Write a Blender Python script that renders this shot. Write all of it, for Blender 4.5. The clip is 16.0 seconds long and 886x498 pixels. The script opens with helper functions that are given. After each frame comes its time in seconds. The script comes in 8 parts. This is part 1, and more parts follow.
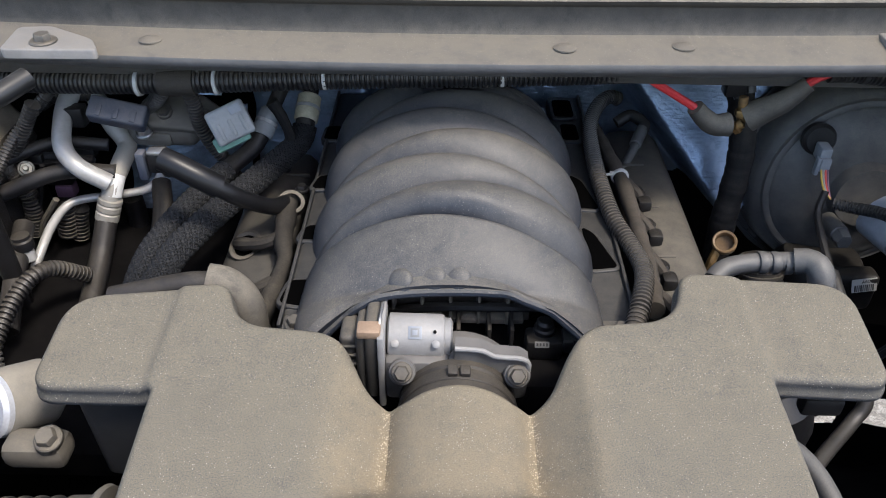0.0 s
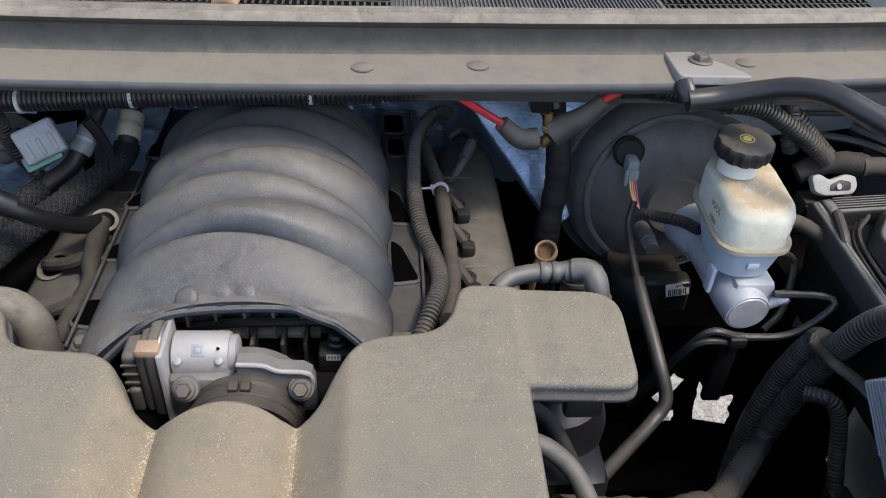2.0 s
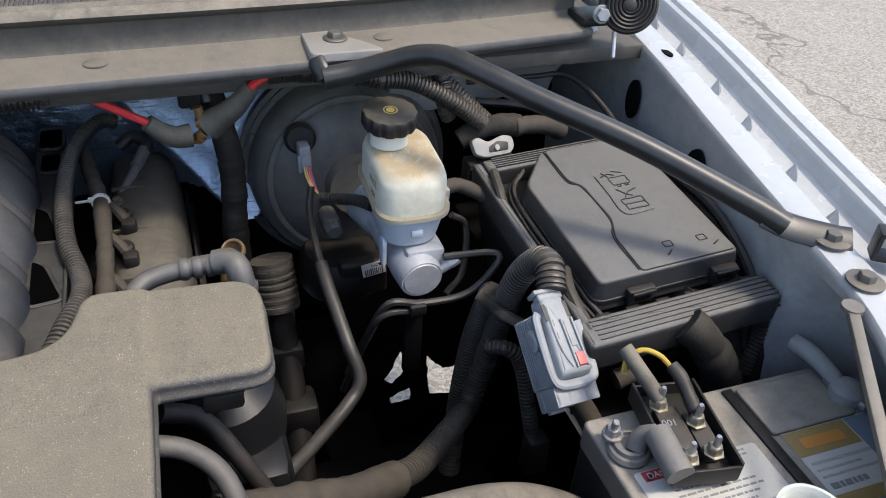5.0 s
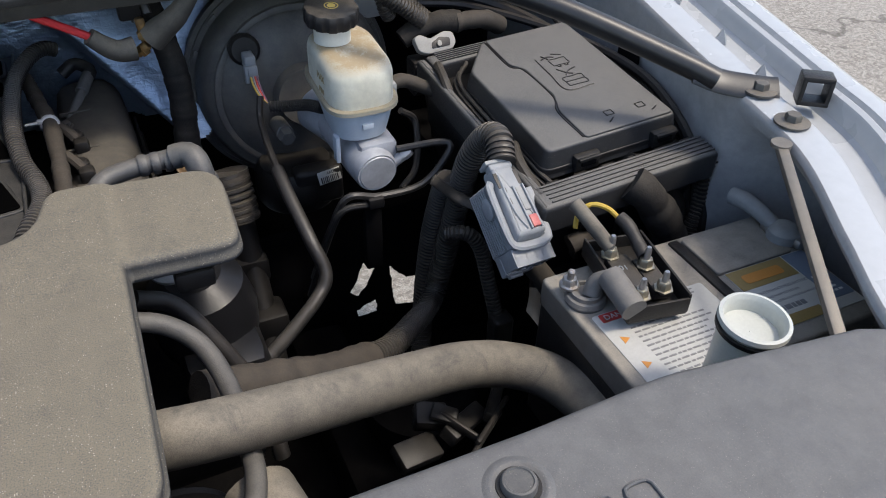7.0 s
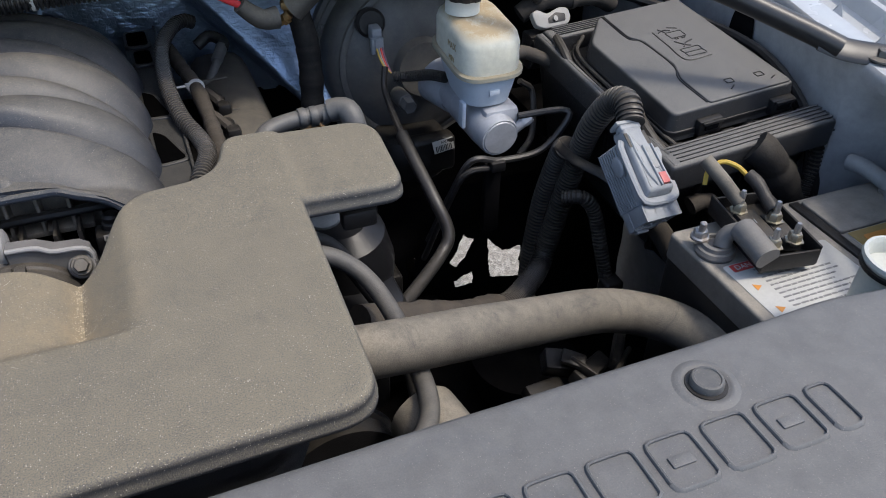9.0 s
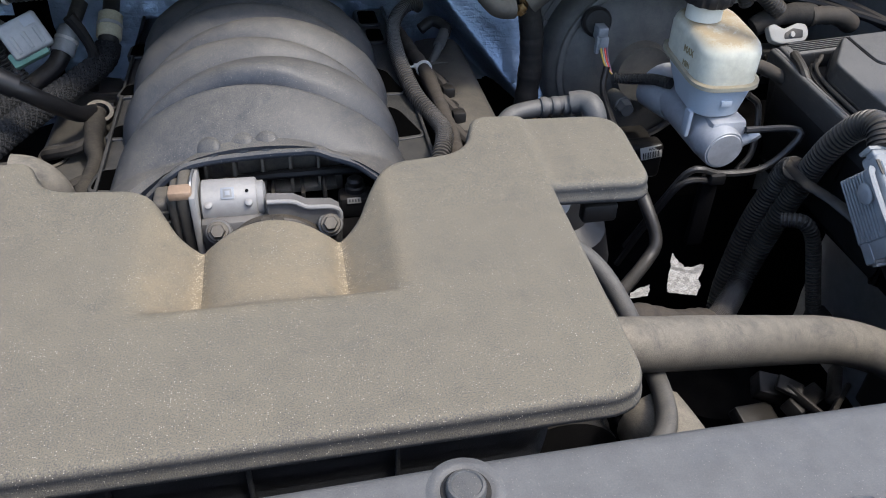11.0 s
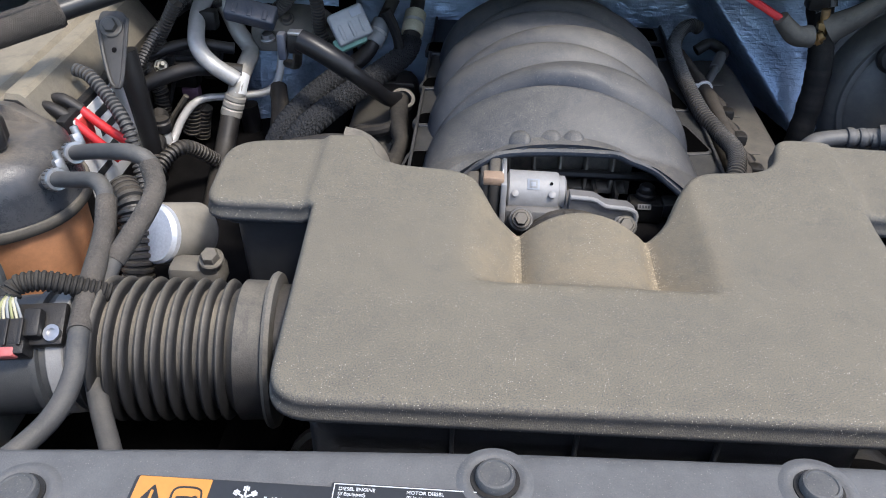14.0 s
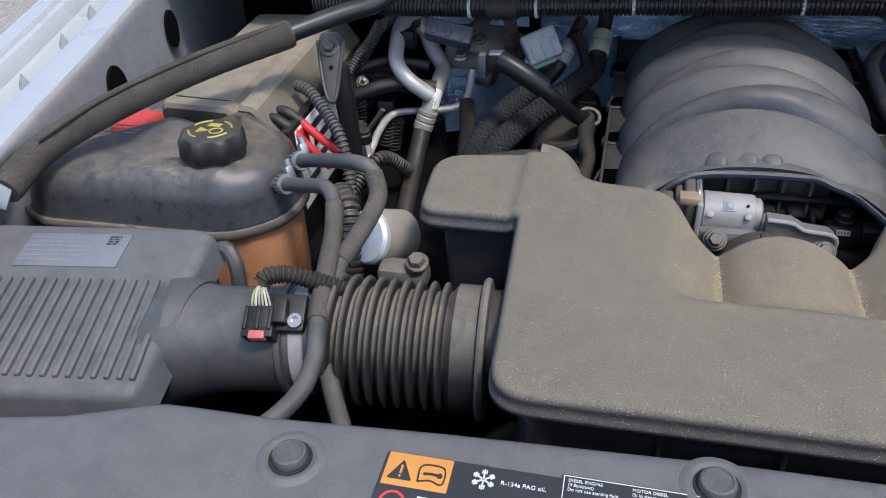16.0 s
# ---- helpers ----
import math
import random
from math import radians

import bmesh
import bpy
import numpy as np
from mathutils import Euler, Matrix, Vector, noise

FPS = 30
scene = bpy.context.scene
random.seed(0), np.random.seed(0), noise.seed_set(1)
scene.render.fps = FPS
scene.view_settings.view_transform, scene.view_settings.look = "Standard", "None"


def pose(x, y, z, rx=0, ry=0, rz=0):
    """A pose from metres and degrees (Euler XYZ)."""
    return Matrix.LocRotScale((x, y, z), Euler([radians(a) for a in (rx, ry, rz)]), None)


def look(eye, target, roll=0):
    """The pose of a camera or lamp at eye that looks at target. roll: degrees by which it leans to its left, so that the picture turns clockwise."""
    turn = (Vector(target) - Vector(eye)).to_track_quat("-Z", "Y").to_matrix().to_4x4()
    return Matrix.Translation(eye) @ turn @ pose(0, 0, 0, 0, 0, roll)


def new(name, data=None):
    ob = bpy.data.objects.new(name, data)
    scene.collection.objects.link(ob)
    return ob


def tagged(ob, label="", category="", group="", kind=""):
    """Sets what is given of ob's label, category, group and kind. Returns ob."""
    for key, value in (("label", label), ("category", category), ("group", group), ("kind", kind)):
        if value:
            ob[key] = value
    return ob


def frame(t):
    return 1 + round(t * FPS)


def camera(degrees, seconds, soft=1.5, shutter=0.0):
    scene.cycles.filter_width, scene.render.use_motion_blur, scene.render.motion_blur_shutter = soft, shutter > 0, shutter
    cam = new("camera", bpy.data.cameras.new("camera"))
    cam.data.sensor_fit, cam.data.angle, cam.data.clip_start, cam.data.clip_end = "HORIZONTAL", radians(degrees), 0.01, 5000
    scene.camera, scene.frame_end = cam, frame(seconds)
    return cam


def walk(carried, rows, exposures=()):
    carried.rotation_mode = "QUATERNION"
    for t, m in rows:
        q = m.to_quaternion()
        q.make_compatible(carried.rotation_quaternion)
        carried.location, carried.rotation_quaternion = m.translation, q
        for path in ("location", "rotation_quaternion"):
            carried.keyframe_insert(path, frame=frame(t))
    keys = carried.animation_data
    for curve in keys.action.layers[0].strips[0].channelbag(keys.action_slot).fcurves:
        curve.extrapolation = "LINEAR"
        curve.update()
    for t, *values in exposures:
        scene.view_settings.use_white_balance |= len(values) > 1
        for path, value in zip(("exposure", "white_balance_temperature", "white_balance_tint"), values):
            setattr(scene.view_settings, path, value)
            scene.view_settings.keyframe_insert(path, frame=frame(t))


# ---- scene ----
cam = camera(58.71, 16.0, soft=1.0)
# seconds, place, turn
PATH = [
    (0.0, -0.0134, -0.0145, 1.4650, 52.08, -0.73, 0.86),
    (0.5, 0.0148, -0.0072, 1.4701, 51.85, -1.06, 0.11),
    (1.0, 0.0504, -0.0081, 1.4688, 52.39, -1.63, -0.77),
    (1.5, 0.0904, -0.0144, 1.4757, 52.57, -2.28, -2.40),
    (2.0, 0.1253, -0.0286, 1.4861, 52.79, -2.72, -3.70),
    (2.5, 0.1605, -0.0332, 1.4881, 53.10, -2.74, -5.33),
    (3.0, 0.1901, -0.0347, 1.4875, 53.34, -3.14, -7.29),
    (3.5, 0.2234, -0.0390, 1.4898, 53.76, -3.21, -9.79),
    (4.0, 0.2524, -0.0379, 1.4842, 54.33, -3.48, -12.59),
    (4.5, 0.2775, -0.0486, 1.4767, 54.74, -3.44, -15.70),
    (5.0, 0.2963, -0.0640, 1.4652, 54.36, -3.54, -19.37),
    (5.2, 0.3002, -0.0682, 1.4589, 53.88, -3.43, -20.55),
    (7.3, 0.2542, -0.1488, 1.4139, 51.61, -1.14, -25.23),
    (7.5, 0.2410, -0.1560, 1.4134, 51.59, -0.99, -25.38),
    (8.0, 0.2085, -0.1646, 1.4060, 51.50, -0.62, -25.17),
    (8.2, 0.1977, -0.1680, 1.4046, 51.62, -0.49, -24.93),
    (10.3, 0.0644, -0.1511, 1.3868, 52.35, -1.61, -14.59),
    (10.5, 0.0574, -0.1485, 1.3857, 52.34, -1.59, -13.57),
    (11.0, 0.0311, -0.1426, 1.3836, 52.39, -1.65, -10.83),
    (11.5, 0.0076, -0.1450, 1.3821, 52.50, -1.54, -7.94),
    (12.0, -0.0173, -0.1476, 1.3823, 52.76, -1.75, -5.44),
    (12.5, -0.0420, -0.1554, 1.3838, 52.96, -1.83, -3.08),
    (13.0, -0.0608, -0.1637, 1.3832, 53.15, -1.83, -0.82),
    (13.5, -0.0791, -0.1712, 1.3839, 53.30, -1.57, 1.44),
    (14.0, -0.0962, -0.1779, 1.3857, 53.39, -0.96, 3.53),
    (14.5, -0.1107, -0.1872, 1.3927, 53.51, -0.22, 5.58),
    (15.0, -0.1251, -0.1981, 1.3994, 53.77, 0.53, 8.22),
    (15.5, -0.1416, -0.2083, 1.4061, 54.00, 1.72, 11.09),
    (16.0, -0.1532, -0.2207, 1.4118, 54.29, 2.35, 13.08),
]
walk(cam, [(t, pose(*p)) for t, *p in PATH], [(0.0, 0.66, 6600, 11), (3.0, 0.66, 6700, 11), (5.0, 0.6, 6850, 11), (7.3, 0.3, 6750, 11), (8.2, 0.28, 6650, 11), (10.4, 0.54, 6500, 11), (12.5, 0.7, 6300, 11), (14.0, 0.66, 6300, 11), (15.5, 0.49, 6220, 11), (16.0, 0.28, 6180, 11)])

# ---- light ----
SUN = Vector((0.38, -0.30, 0.875)).normalized()
world = bpy.data.worlds.new("sky")
scene.world = world
world.use_nodes = True
sky = world.node_tree.nodes.new("ShaderNodeTexSky")
sky.sky_type, sky.sun_disc = "NISHITA", False
sky.sun_elevation = math.asin(SUN.z)
sky.sun_rotation = math.atan2(SUN.x, SUN.y)
sky.altitude, sky.air_density, sky.dust_density = 200, 1.0, 2.0
back = world.node_tree.nodes["Background"]
back.inputs["Strength"].default_value = 0.235
world.node_tree.links.new(sky.outputs[0], back.inputs["Color"])
sun = new("sun", bpy.data.lights.new("sun", "SUN"))
sun.data.energy, sun.data.angle, sun.data.color = 2.1, radians(9), (1.0, 0.94, 0.84)
sun.matrix_world = look(SUN * 20, (0, 0, 0))

# ---- materials ----
MATS = {}


def srgb(h):
    c = [int(h[i:i + 2], 16) / 255 for i in (0, 2, 4)]
    return tuple(v / 12.92 if v <= 0.04045 else ((v + 0.055) / 1.055) ** 2.4 for v in c)


class Nodes:
    """A short way to write node trees."""

    def __init__(self, name):
        self.m = bpy.data.materials.new(name)
        self.m.use_nodes = True
        self.t = self.m.node_tree
        self.bsdf = self.t.nodes["Principled BSDF"]
        self.co = self.t.nodes.new("ShaderNodeTexCoord").outputs["Object"]

    def node(self, kind, **inputs):
        n = self.t.nodes.new("ShaderNode" + kind)
        for k, v in inputs.items():
            self.put(n.inputs[k.replace("_", " ")], v)
        return n

    def put(self, socket, v):
        if isinstance(v, bpy.types.NodeSocket):
            self.t.links.new(v, socket)
        else:
            socket.default_value = v

    def noise(self, scale, detail=4, rough=0.6, co=None):
        return self.node("TexNoise", Vector=co or self.co, Scale=scale, Detail=detail, Roughness=rough).outputs["Fac"]

    def ramp(self, v, a, b, lo=0.0, hi=1.0):
        n = self.t.nodes.new("ShaderNodeMapRange")
        self.put(n.inputs[0], v)
        for i, q in enumerate((a, b, lo, hi)):
            n.inputs[i + 1].default_value = q
        return n.outputs[0]

    def math(self, op, a, b=0.0):
        n = self.t.nodes.new("ShaderNodeMath")
        n.operation, n.use_clamp = op, False
        self.put(n.inputs[0], a)
        self.put(n.inputs[1], b)
        return n.outputs[0]

    def mix(self, f, a, b):
        n = self.t.nodes.new("ShaderNodeMix")
        n.data_type = "RGBA"
        self.put(n.inputs[0], f)
        self.put(n.inputs[6], a if isinstance(a, bpy.types.NodeSocket) else (*a, 1))
        self.put(n.inputs[7], b if isinstance(b, bpy.types.NodeSocket) else (*b, 1))
        return n.outputs[2]

    def bump(self, h, dist, strength=0.5):
        n = self.node("Bump", Height=h, Distance=dist, Strength=strength)
        self.put(self.bsdf.inputs["Normal"], n.outputs[0])

    def done(self, color, rough, metal=0.0):
        self.put(self.bsdf.inputs["Base Color"], color if isinstance(color, bpy.types.NodeSocket) else (*color, 1))
        self.put(self.bsdf.inputs["Roughness"], rough)
        self.put(self.bsdf.inputs["Metallic"], metal)
        return self.m


DUST = (0.30, 0.255, 0.185)


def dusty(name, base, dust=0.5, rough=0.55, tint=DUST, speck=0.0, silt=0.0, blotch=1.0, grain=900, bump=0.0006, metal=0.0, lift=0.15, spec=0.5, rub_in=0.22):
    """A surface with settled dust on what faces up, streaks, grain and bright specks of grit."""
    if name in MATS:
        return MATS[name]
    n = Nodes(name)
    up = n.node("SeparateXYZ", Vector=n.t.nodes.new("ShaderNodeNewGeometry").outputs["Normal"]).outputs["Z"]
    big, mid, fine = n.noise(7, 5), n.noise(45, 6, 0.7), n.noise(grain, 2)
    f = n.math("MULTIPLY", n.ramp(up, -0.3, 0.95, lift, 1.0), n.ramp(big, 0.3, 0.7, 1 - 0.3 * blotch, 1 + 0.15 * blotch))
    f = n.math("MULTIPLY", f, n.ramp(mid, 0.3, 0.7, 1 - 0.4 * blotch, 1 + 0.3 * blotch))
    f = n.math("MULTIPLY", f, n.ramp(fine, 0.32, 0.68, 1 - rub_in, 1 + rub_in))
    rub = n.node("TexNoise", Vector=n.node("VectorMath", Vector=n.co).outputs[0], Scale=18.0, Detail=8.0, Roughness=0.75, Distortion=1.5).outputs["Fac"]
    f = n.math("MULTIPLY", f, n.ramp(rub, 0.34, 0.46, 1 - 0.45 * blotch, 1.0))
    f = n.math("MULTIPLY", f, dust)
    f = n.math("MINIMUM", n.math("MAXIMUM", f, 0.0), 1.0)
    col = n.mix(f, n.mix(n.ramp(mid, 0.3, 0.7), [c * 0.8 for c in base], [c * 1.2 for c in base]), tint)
    if silt:
        at = n.node("SeparateXYZ", Vector=n.co)
        ax = n.math("ABSOLUTE", at.outputs["X"])
        near = n.math("MULTIPLY", n.ramp(ax, 0.085, 0.118, 1.0, 0.0), n.ramp(at.outputs["Y"], 0.285, 0.32, 0.0, 1.0))
        fold = n.ramp(n.math("ABSOLUTE", n.math("SUBTRACT", ax, 0.056)), 0.0, 0.012, 1.0, 0.0)
        ledge = n.math("MULTIPLY", n.ramp(n.math("ABSOLUTE", n.math("SUBTRACT", at.outputs["Y"], 0.335)), 0.0, 0.03, 0.22, 0.0), 1.0)
        q = n.math("MULTIPLY", near, n.math("MINIMUM", n.math("ADD", n.math("ADD", n.math("MULTIPLY", fold, 0.4), ledge), 0.55), 1.0))
        q = n.math("MULTIPLY", q, n.ramp(mid, 0.3, 0.6, 0.45, 1.0))
        col = n.mix(n.math("MULTIPLY", q, silt), col, n.mix(fine, (0.17, 0.132, 0.082), (0.36, 0.285, 0.175)))
        grit = n.node("TexVoronoi", Vector=n.co, Scale=620.0)
        grain_pick = n.ramp(n.node("SeparateXYZ", Vector=grit.outputs["Color"]).outputs["X"], 0.45, 0.6)
        band = n.math("MULTIPLY", n.ramp(n.math("ABSOLUTE", n.math("SUBTRACT", ax, 0.057)), 0.003, 0.007, 1.0, 0.0), near)
        col = n.mix(n.math("MULTIPLY", n.math("MULTIPLY", band, grain_pick), n.ramp(grit.outputs["Distance"], 0.25, 0.5, 0.75, 0.0)), col, (0.62, 0.52, 0.37))
    if speck:
        v = n.node("TexVoronoi", Vector=n.co, Scale=800.0)
        s = n.math("MULTIPLY", n.ramp(v.outputs["Distance"], 0.18, 0.34, 1.0, 0.0), n.ramp(n.noise(28, 3), 0.35, 0.65, 0.25, 1.0))
        pick = n.ramp(n.node("SeparateXYZ", Vector=v.outputs["Color"]).outputs["X"], 0.80, 0.93)
        col = n.mix(n.math("MULTIPLY", n.math("MULTIPLY", s, pick), speck), col, (0.75, 0.68, 0.55))
    n.bsdf.inputs["Specular IOR Level"].default_value = spec
    n.bump(n.math("ADD", fine, n.math("MULTIPLY", mid, 0.6)), bump)
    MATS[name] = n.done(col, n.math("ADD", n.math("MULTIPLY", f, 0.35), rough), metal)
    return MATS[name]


def paint(name, base, rough=0.4, metal=0.0, vary=0.15, scale=30, bump=0.0002, spec=None):
    if name in MATS:
        return MATS[name]
    n = Nodes(name)
    a, b = n.noise(scale, 5), n.noise(scale * 12, 3)
    f = n.math("MULTIPLY", n.math("ADD", a, b), 0.5)
    col = n.mix(n.ramp(f, 0.35, 0.65), [c * (1 - vary) for c in base], [min(1, c * (1 + vary)) for c in base])
    n.bump(b, bump)
    if spec is not None:
        n.bsdf.inputs["Specular IOR Level"].default_value = spec
    MATS[name] = n.done(col, n.ramp(a, 0.3, 0.7, rough * 0.85, min(1, rough * 1.2)), metal)
    return MATS[name]


def rust_metal(name, base, rust=0.3, rough=0.4):
    if name in MATS:
        return MATS[name]
    n = Nodes(name)
    a, b = n.noise(60, 6, 0.7), n.noise(500, 3)
    f = n.ramp(a, 0.62 - rust * 0.3, 0.75)
    col = n.mix(f, n.mix(b, [c * 0.75 for c in base], base), (0.16, 0.10, 0.05))
    n.bump(n.math("ADD", a, b), 0.0003)
    MATS[name] = n.done(col, n.math("ADD", n.math("MULTIPLY", f, 0.4), rough), n.ramp(f, 0, 1, 0.9, 0.1))
    return MATS[name]


def foil():
    """Blue-grey aluminium sheet: soft dents, fine crosswise wrinkles and slanting scuffs."""
    n = Nodes("crinkled_foil")
    turn = n.node("Mapping", Vector=n.co)
    turn.inputs["Rotation"].default_value = (0, radians(-35), 0)
    turn.inputs["Scale"].default_value = (0.16, 1.0, 1.0)
    scuff = n.node("TexNoise", Vector=turn.outputs[0], Scale=240.0, Detail=3.0, Roughness=0.6).outputs["Fac"]
    soft = n.noise(30, 3)
    wrinkle = n.node("TexVoronoi", Vector=n.co, Scale=130.0, Randomness=1.0)
    wrinkle.feature = "DISTANCE_TO_EDGE"
    h = n.math("ADD", n.math("MULTIPLY", n.ramp(wrinkle.outputs["Distance"], 0.0, 0.2), 0.10), n.math("ADD", n.math("MULTIPLY", soft, 0.8), n.math("MULTIPLY", n.ramp(scuff, 0.45, 0.70), 0.22)))
    n.bump(h, 0.0030, 0.70)
    dirt = n.ramp(n.noise(14, 5, 0.7), 0.50, 0.78, 0.0, 0.8)
    dirt = n.math("MULTIPLY", dirt, n.ramp(scuff, 0.45, 0.62, 1.0, 0.25))
    col = n.mix(dirt, (0.33, 0.42, 0.54), (0.04, 0.04, 0.042))
    MATS["foil"] = n.done(col, n.ramp(dirt, 0, 0.8, 0.34, 0.6), n.ramp(dirt, 0, 0.8, 0.85, 0.2))
    return MATS["foil"]


def asphalt():
    n = Nodes("pale_worn_asphalt")
    v = n.node("TexVoronoi", Vector=n.co, Scale=95.0)
    fine, big = n.noise(260, 4, 0.7), n.noise(1.2, 5)
    crack = n.node("TexVoronoi", Vector=n.node("TexNoise", Vector=n.co, Scale=0.7, Detail=5.0).outputs["Color"], Scale=1.2)
    crack.feature = "DISTANCE_TO_EDGE"
    grit = n.node("SeparateXYZ", Vector=v.outputs["Color"]).outputs["X"]
    col = n.mix(n.ramp(grit, 0.1, 0.9), (0.25, 0.225, 0.185), (0.47, 0.43, 0.365))
    col = n.mix(n.ramp(fine, 0.45, 0.62, 0.0, 0.75), col, (0.075, 0.07, 0.065))
    col = n.mix(n.ramp(big, 0.35, 0.7, 0.0, 0.25), col, (0.46, 0.425, 0.37))
    col = n.mix(n.ramp(crack.outputs["Distance"], 0.003, 0.007, 0.5, 0.0), col, (0.05, 0.045, 0.04))
    n.bump(n.math("ADD", v.outputs["Distance"], fine), 0.004)
    MATS["asphalt"] = n.done(col, 0.9)
    return MATS["asphalt"]


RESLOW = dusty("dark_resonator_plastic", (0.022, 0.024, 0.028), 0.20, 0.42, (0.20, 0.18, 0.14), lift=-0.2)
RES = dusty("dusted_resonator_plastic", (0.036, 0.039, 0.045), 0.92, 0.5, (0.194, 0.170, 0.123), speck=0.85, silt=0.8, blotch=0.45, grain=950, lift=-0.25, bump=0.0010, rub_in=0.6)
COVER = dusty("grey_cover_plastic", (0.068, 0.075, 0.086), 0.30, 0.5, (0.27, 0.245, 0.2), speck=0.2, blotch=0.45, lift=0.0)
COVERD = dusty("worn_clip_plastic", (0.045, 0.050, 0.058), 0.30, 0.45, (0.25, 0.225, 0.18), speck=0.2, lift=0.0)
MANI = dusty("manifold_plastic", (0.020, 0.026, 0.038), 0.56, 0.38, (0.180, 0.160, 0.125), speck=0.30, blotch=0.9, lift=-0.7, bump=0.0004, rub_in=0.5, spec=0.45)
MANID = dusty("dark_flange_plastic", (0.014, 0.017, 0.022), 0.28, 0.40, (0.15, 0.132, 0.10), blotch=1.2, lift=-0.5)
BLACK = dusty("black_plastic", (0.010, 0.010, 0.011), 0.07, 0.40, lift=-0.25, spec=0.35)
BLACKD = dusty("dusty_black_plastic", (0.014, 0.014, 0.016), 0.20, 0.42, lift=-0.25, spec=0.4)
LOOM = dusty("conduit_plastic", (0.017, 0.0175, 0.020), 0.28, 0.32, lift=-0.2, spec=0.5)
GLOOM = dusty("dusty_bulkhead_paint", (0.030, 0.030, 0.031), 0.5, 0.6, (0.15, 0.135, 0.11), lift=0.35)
# flat black for the shade inside openings that are drawn as plates
VOID = paint("opening_shade_black", (0.002, 0.002, 0.002), 0.95, vary=0.0, spec=0.0)
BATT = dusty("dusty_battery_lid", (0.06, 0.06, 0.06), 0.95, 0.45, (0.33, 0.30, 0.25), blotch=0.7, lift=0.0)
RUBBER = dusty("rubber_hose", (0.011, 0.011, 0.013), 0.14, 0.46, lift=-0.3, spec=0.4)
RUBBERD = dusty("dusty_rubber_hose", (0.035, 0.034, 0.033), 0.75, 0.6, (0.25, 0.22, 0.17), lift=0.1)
# near-black: the shade deep in the bay and in holes, put into the colour
DARK = dusty("deep_shade_black", (0.004, 0.004, 0.005), 0.015, 0.85, lift=0.0, spec=0.05)
# shaded copy of VALVE: the heater hoses' shade is put into its colour
VALVEL = dusty("shaded_valve_cover_plastic", (0.030, 0.029, 0.029), 0.35, 0.46, (0.15, 0.135, 0.105), blotch=0.8, lift=-0.1)
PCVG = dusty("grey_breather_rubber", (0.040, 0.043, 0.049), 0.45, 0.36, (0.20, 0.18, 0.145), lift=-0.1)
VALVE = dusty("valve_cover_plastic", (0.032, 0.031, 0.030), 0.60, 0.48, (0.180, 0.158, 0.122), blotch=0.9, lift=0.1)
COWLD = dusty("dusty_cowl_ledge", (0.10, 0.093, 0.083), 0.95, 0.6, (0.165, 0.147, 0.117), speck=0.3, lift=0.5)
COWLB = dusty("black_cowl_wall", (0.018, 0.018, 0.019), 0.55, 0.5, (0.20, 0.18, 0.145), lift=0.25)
SEAL = dusty("rubber_seal", (0.03, 0.03, 0.03), 0.75, 0.6, (0.28, 0.25, 0.2), lift=0.1)
WHITE = paint("white_body_paint", (0.42, 0.433, 0.436), 0.28, vary=0.05, scale=6, bump=0.00002)
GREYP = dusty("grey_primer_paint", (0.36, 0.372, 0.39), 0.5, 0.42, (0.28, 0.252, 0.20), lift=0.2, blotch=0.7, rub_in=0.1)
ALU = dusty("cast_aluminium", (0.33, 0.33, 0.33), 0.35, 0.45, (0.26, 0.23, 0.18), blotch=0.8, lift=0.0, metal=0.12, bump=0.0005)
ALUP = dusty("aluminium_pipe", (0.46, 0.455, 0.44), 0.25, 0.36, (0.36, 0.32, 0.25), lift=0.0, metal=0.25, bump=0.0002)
STEEL = rust_metal("zinc_steel", (0.5, 0.5, 0.5), 0.25, 0.4)
BOLT = dusty("dark_bolt", (0.10, 0.10, 0.10), 0.5, 0.45, lift=0.0, metal=0.6)
BRASS = rust_metal("brass", (0.36, 0.23, 0.10), 0.4, 0.45)
COPPER = paint("copper_clip", (0.36, 0.25, 0.17), 0.45, 0.2)
REDW = paint("red_cable", (0.62, 0.035, 0.04), 0.4)
REDP = paint("red_plastic", (0.55, 0.06, 0.05), 0.5)
REDF = paint("faded_red_plastic", (0.50, 0.13, 0.12), 0.5)
MAUVE = paint("faded_mauve_plastic", (0.16, 0.09, 0.14), 0.5)
YELW = paint("yellow_wire", (0.5, 0.34, 0.05), 0.5)
GREYC = dusty("grey_connector_plastic", (0.26, 0.28, 0.29), 0.4, 0.45, (0.33, 0.30, 0.25), lift=0.0)
GREYT = dusty("grey_terminal_rubber", (0.13, 0.132, 0.135), 0.5, 0.5, (0.26, 0.235, 0.19), lift=0.0)
GREENC = paint("green_connector", (0.12, 0.25, 0.2), 0.5)
BLUEG = dusty("blue_grey_plastic", (0.25, 0.275, 0.30), 0.35, 0.42, (0.32, 0.30, 0.26), lift=0.0)
TAN = paint("tan_ring", (0.24, 0.155, 0.08), 0.5)
CREAM = paint("cream_collar", (0.52, 0.47, 0.32), 0.5)
TIE = paint("white_tie", (0.5, 0.5, 0.48), 0.5)
LABEL = paint("white_label", (0.50, 0.50, 0.47), 0.5, vary=0.06)
LABELG = paint("grey_label", (0.27, 0.29, 0.31), 0.5, vary=0.06)
WLAB = paint("bright_paper_label", (0.72, 0.72, 0.70), 0.5, vary=0.05)
INK = paint("black_ink", (0.03, 0.03, 0.03), 0.5, vary=0.05)
INKG = paint("grey_ink", (0.22, 0.22, 0.22), 0.5, vary=0.05)
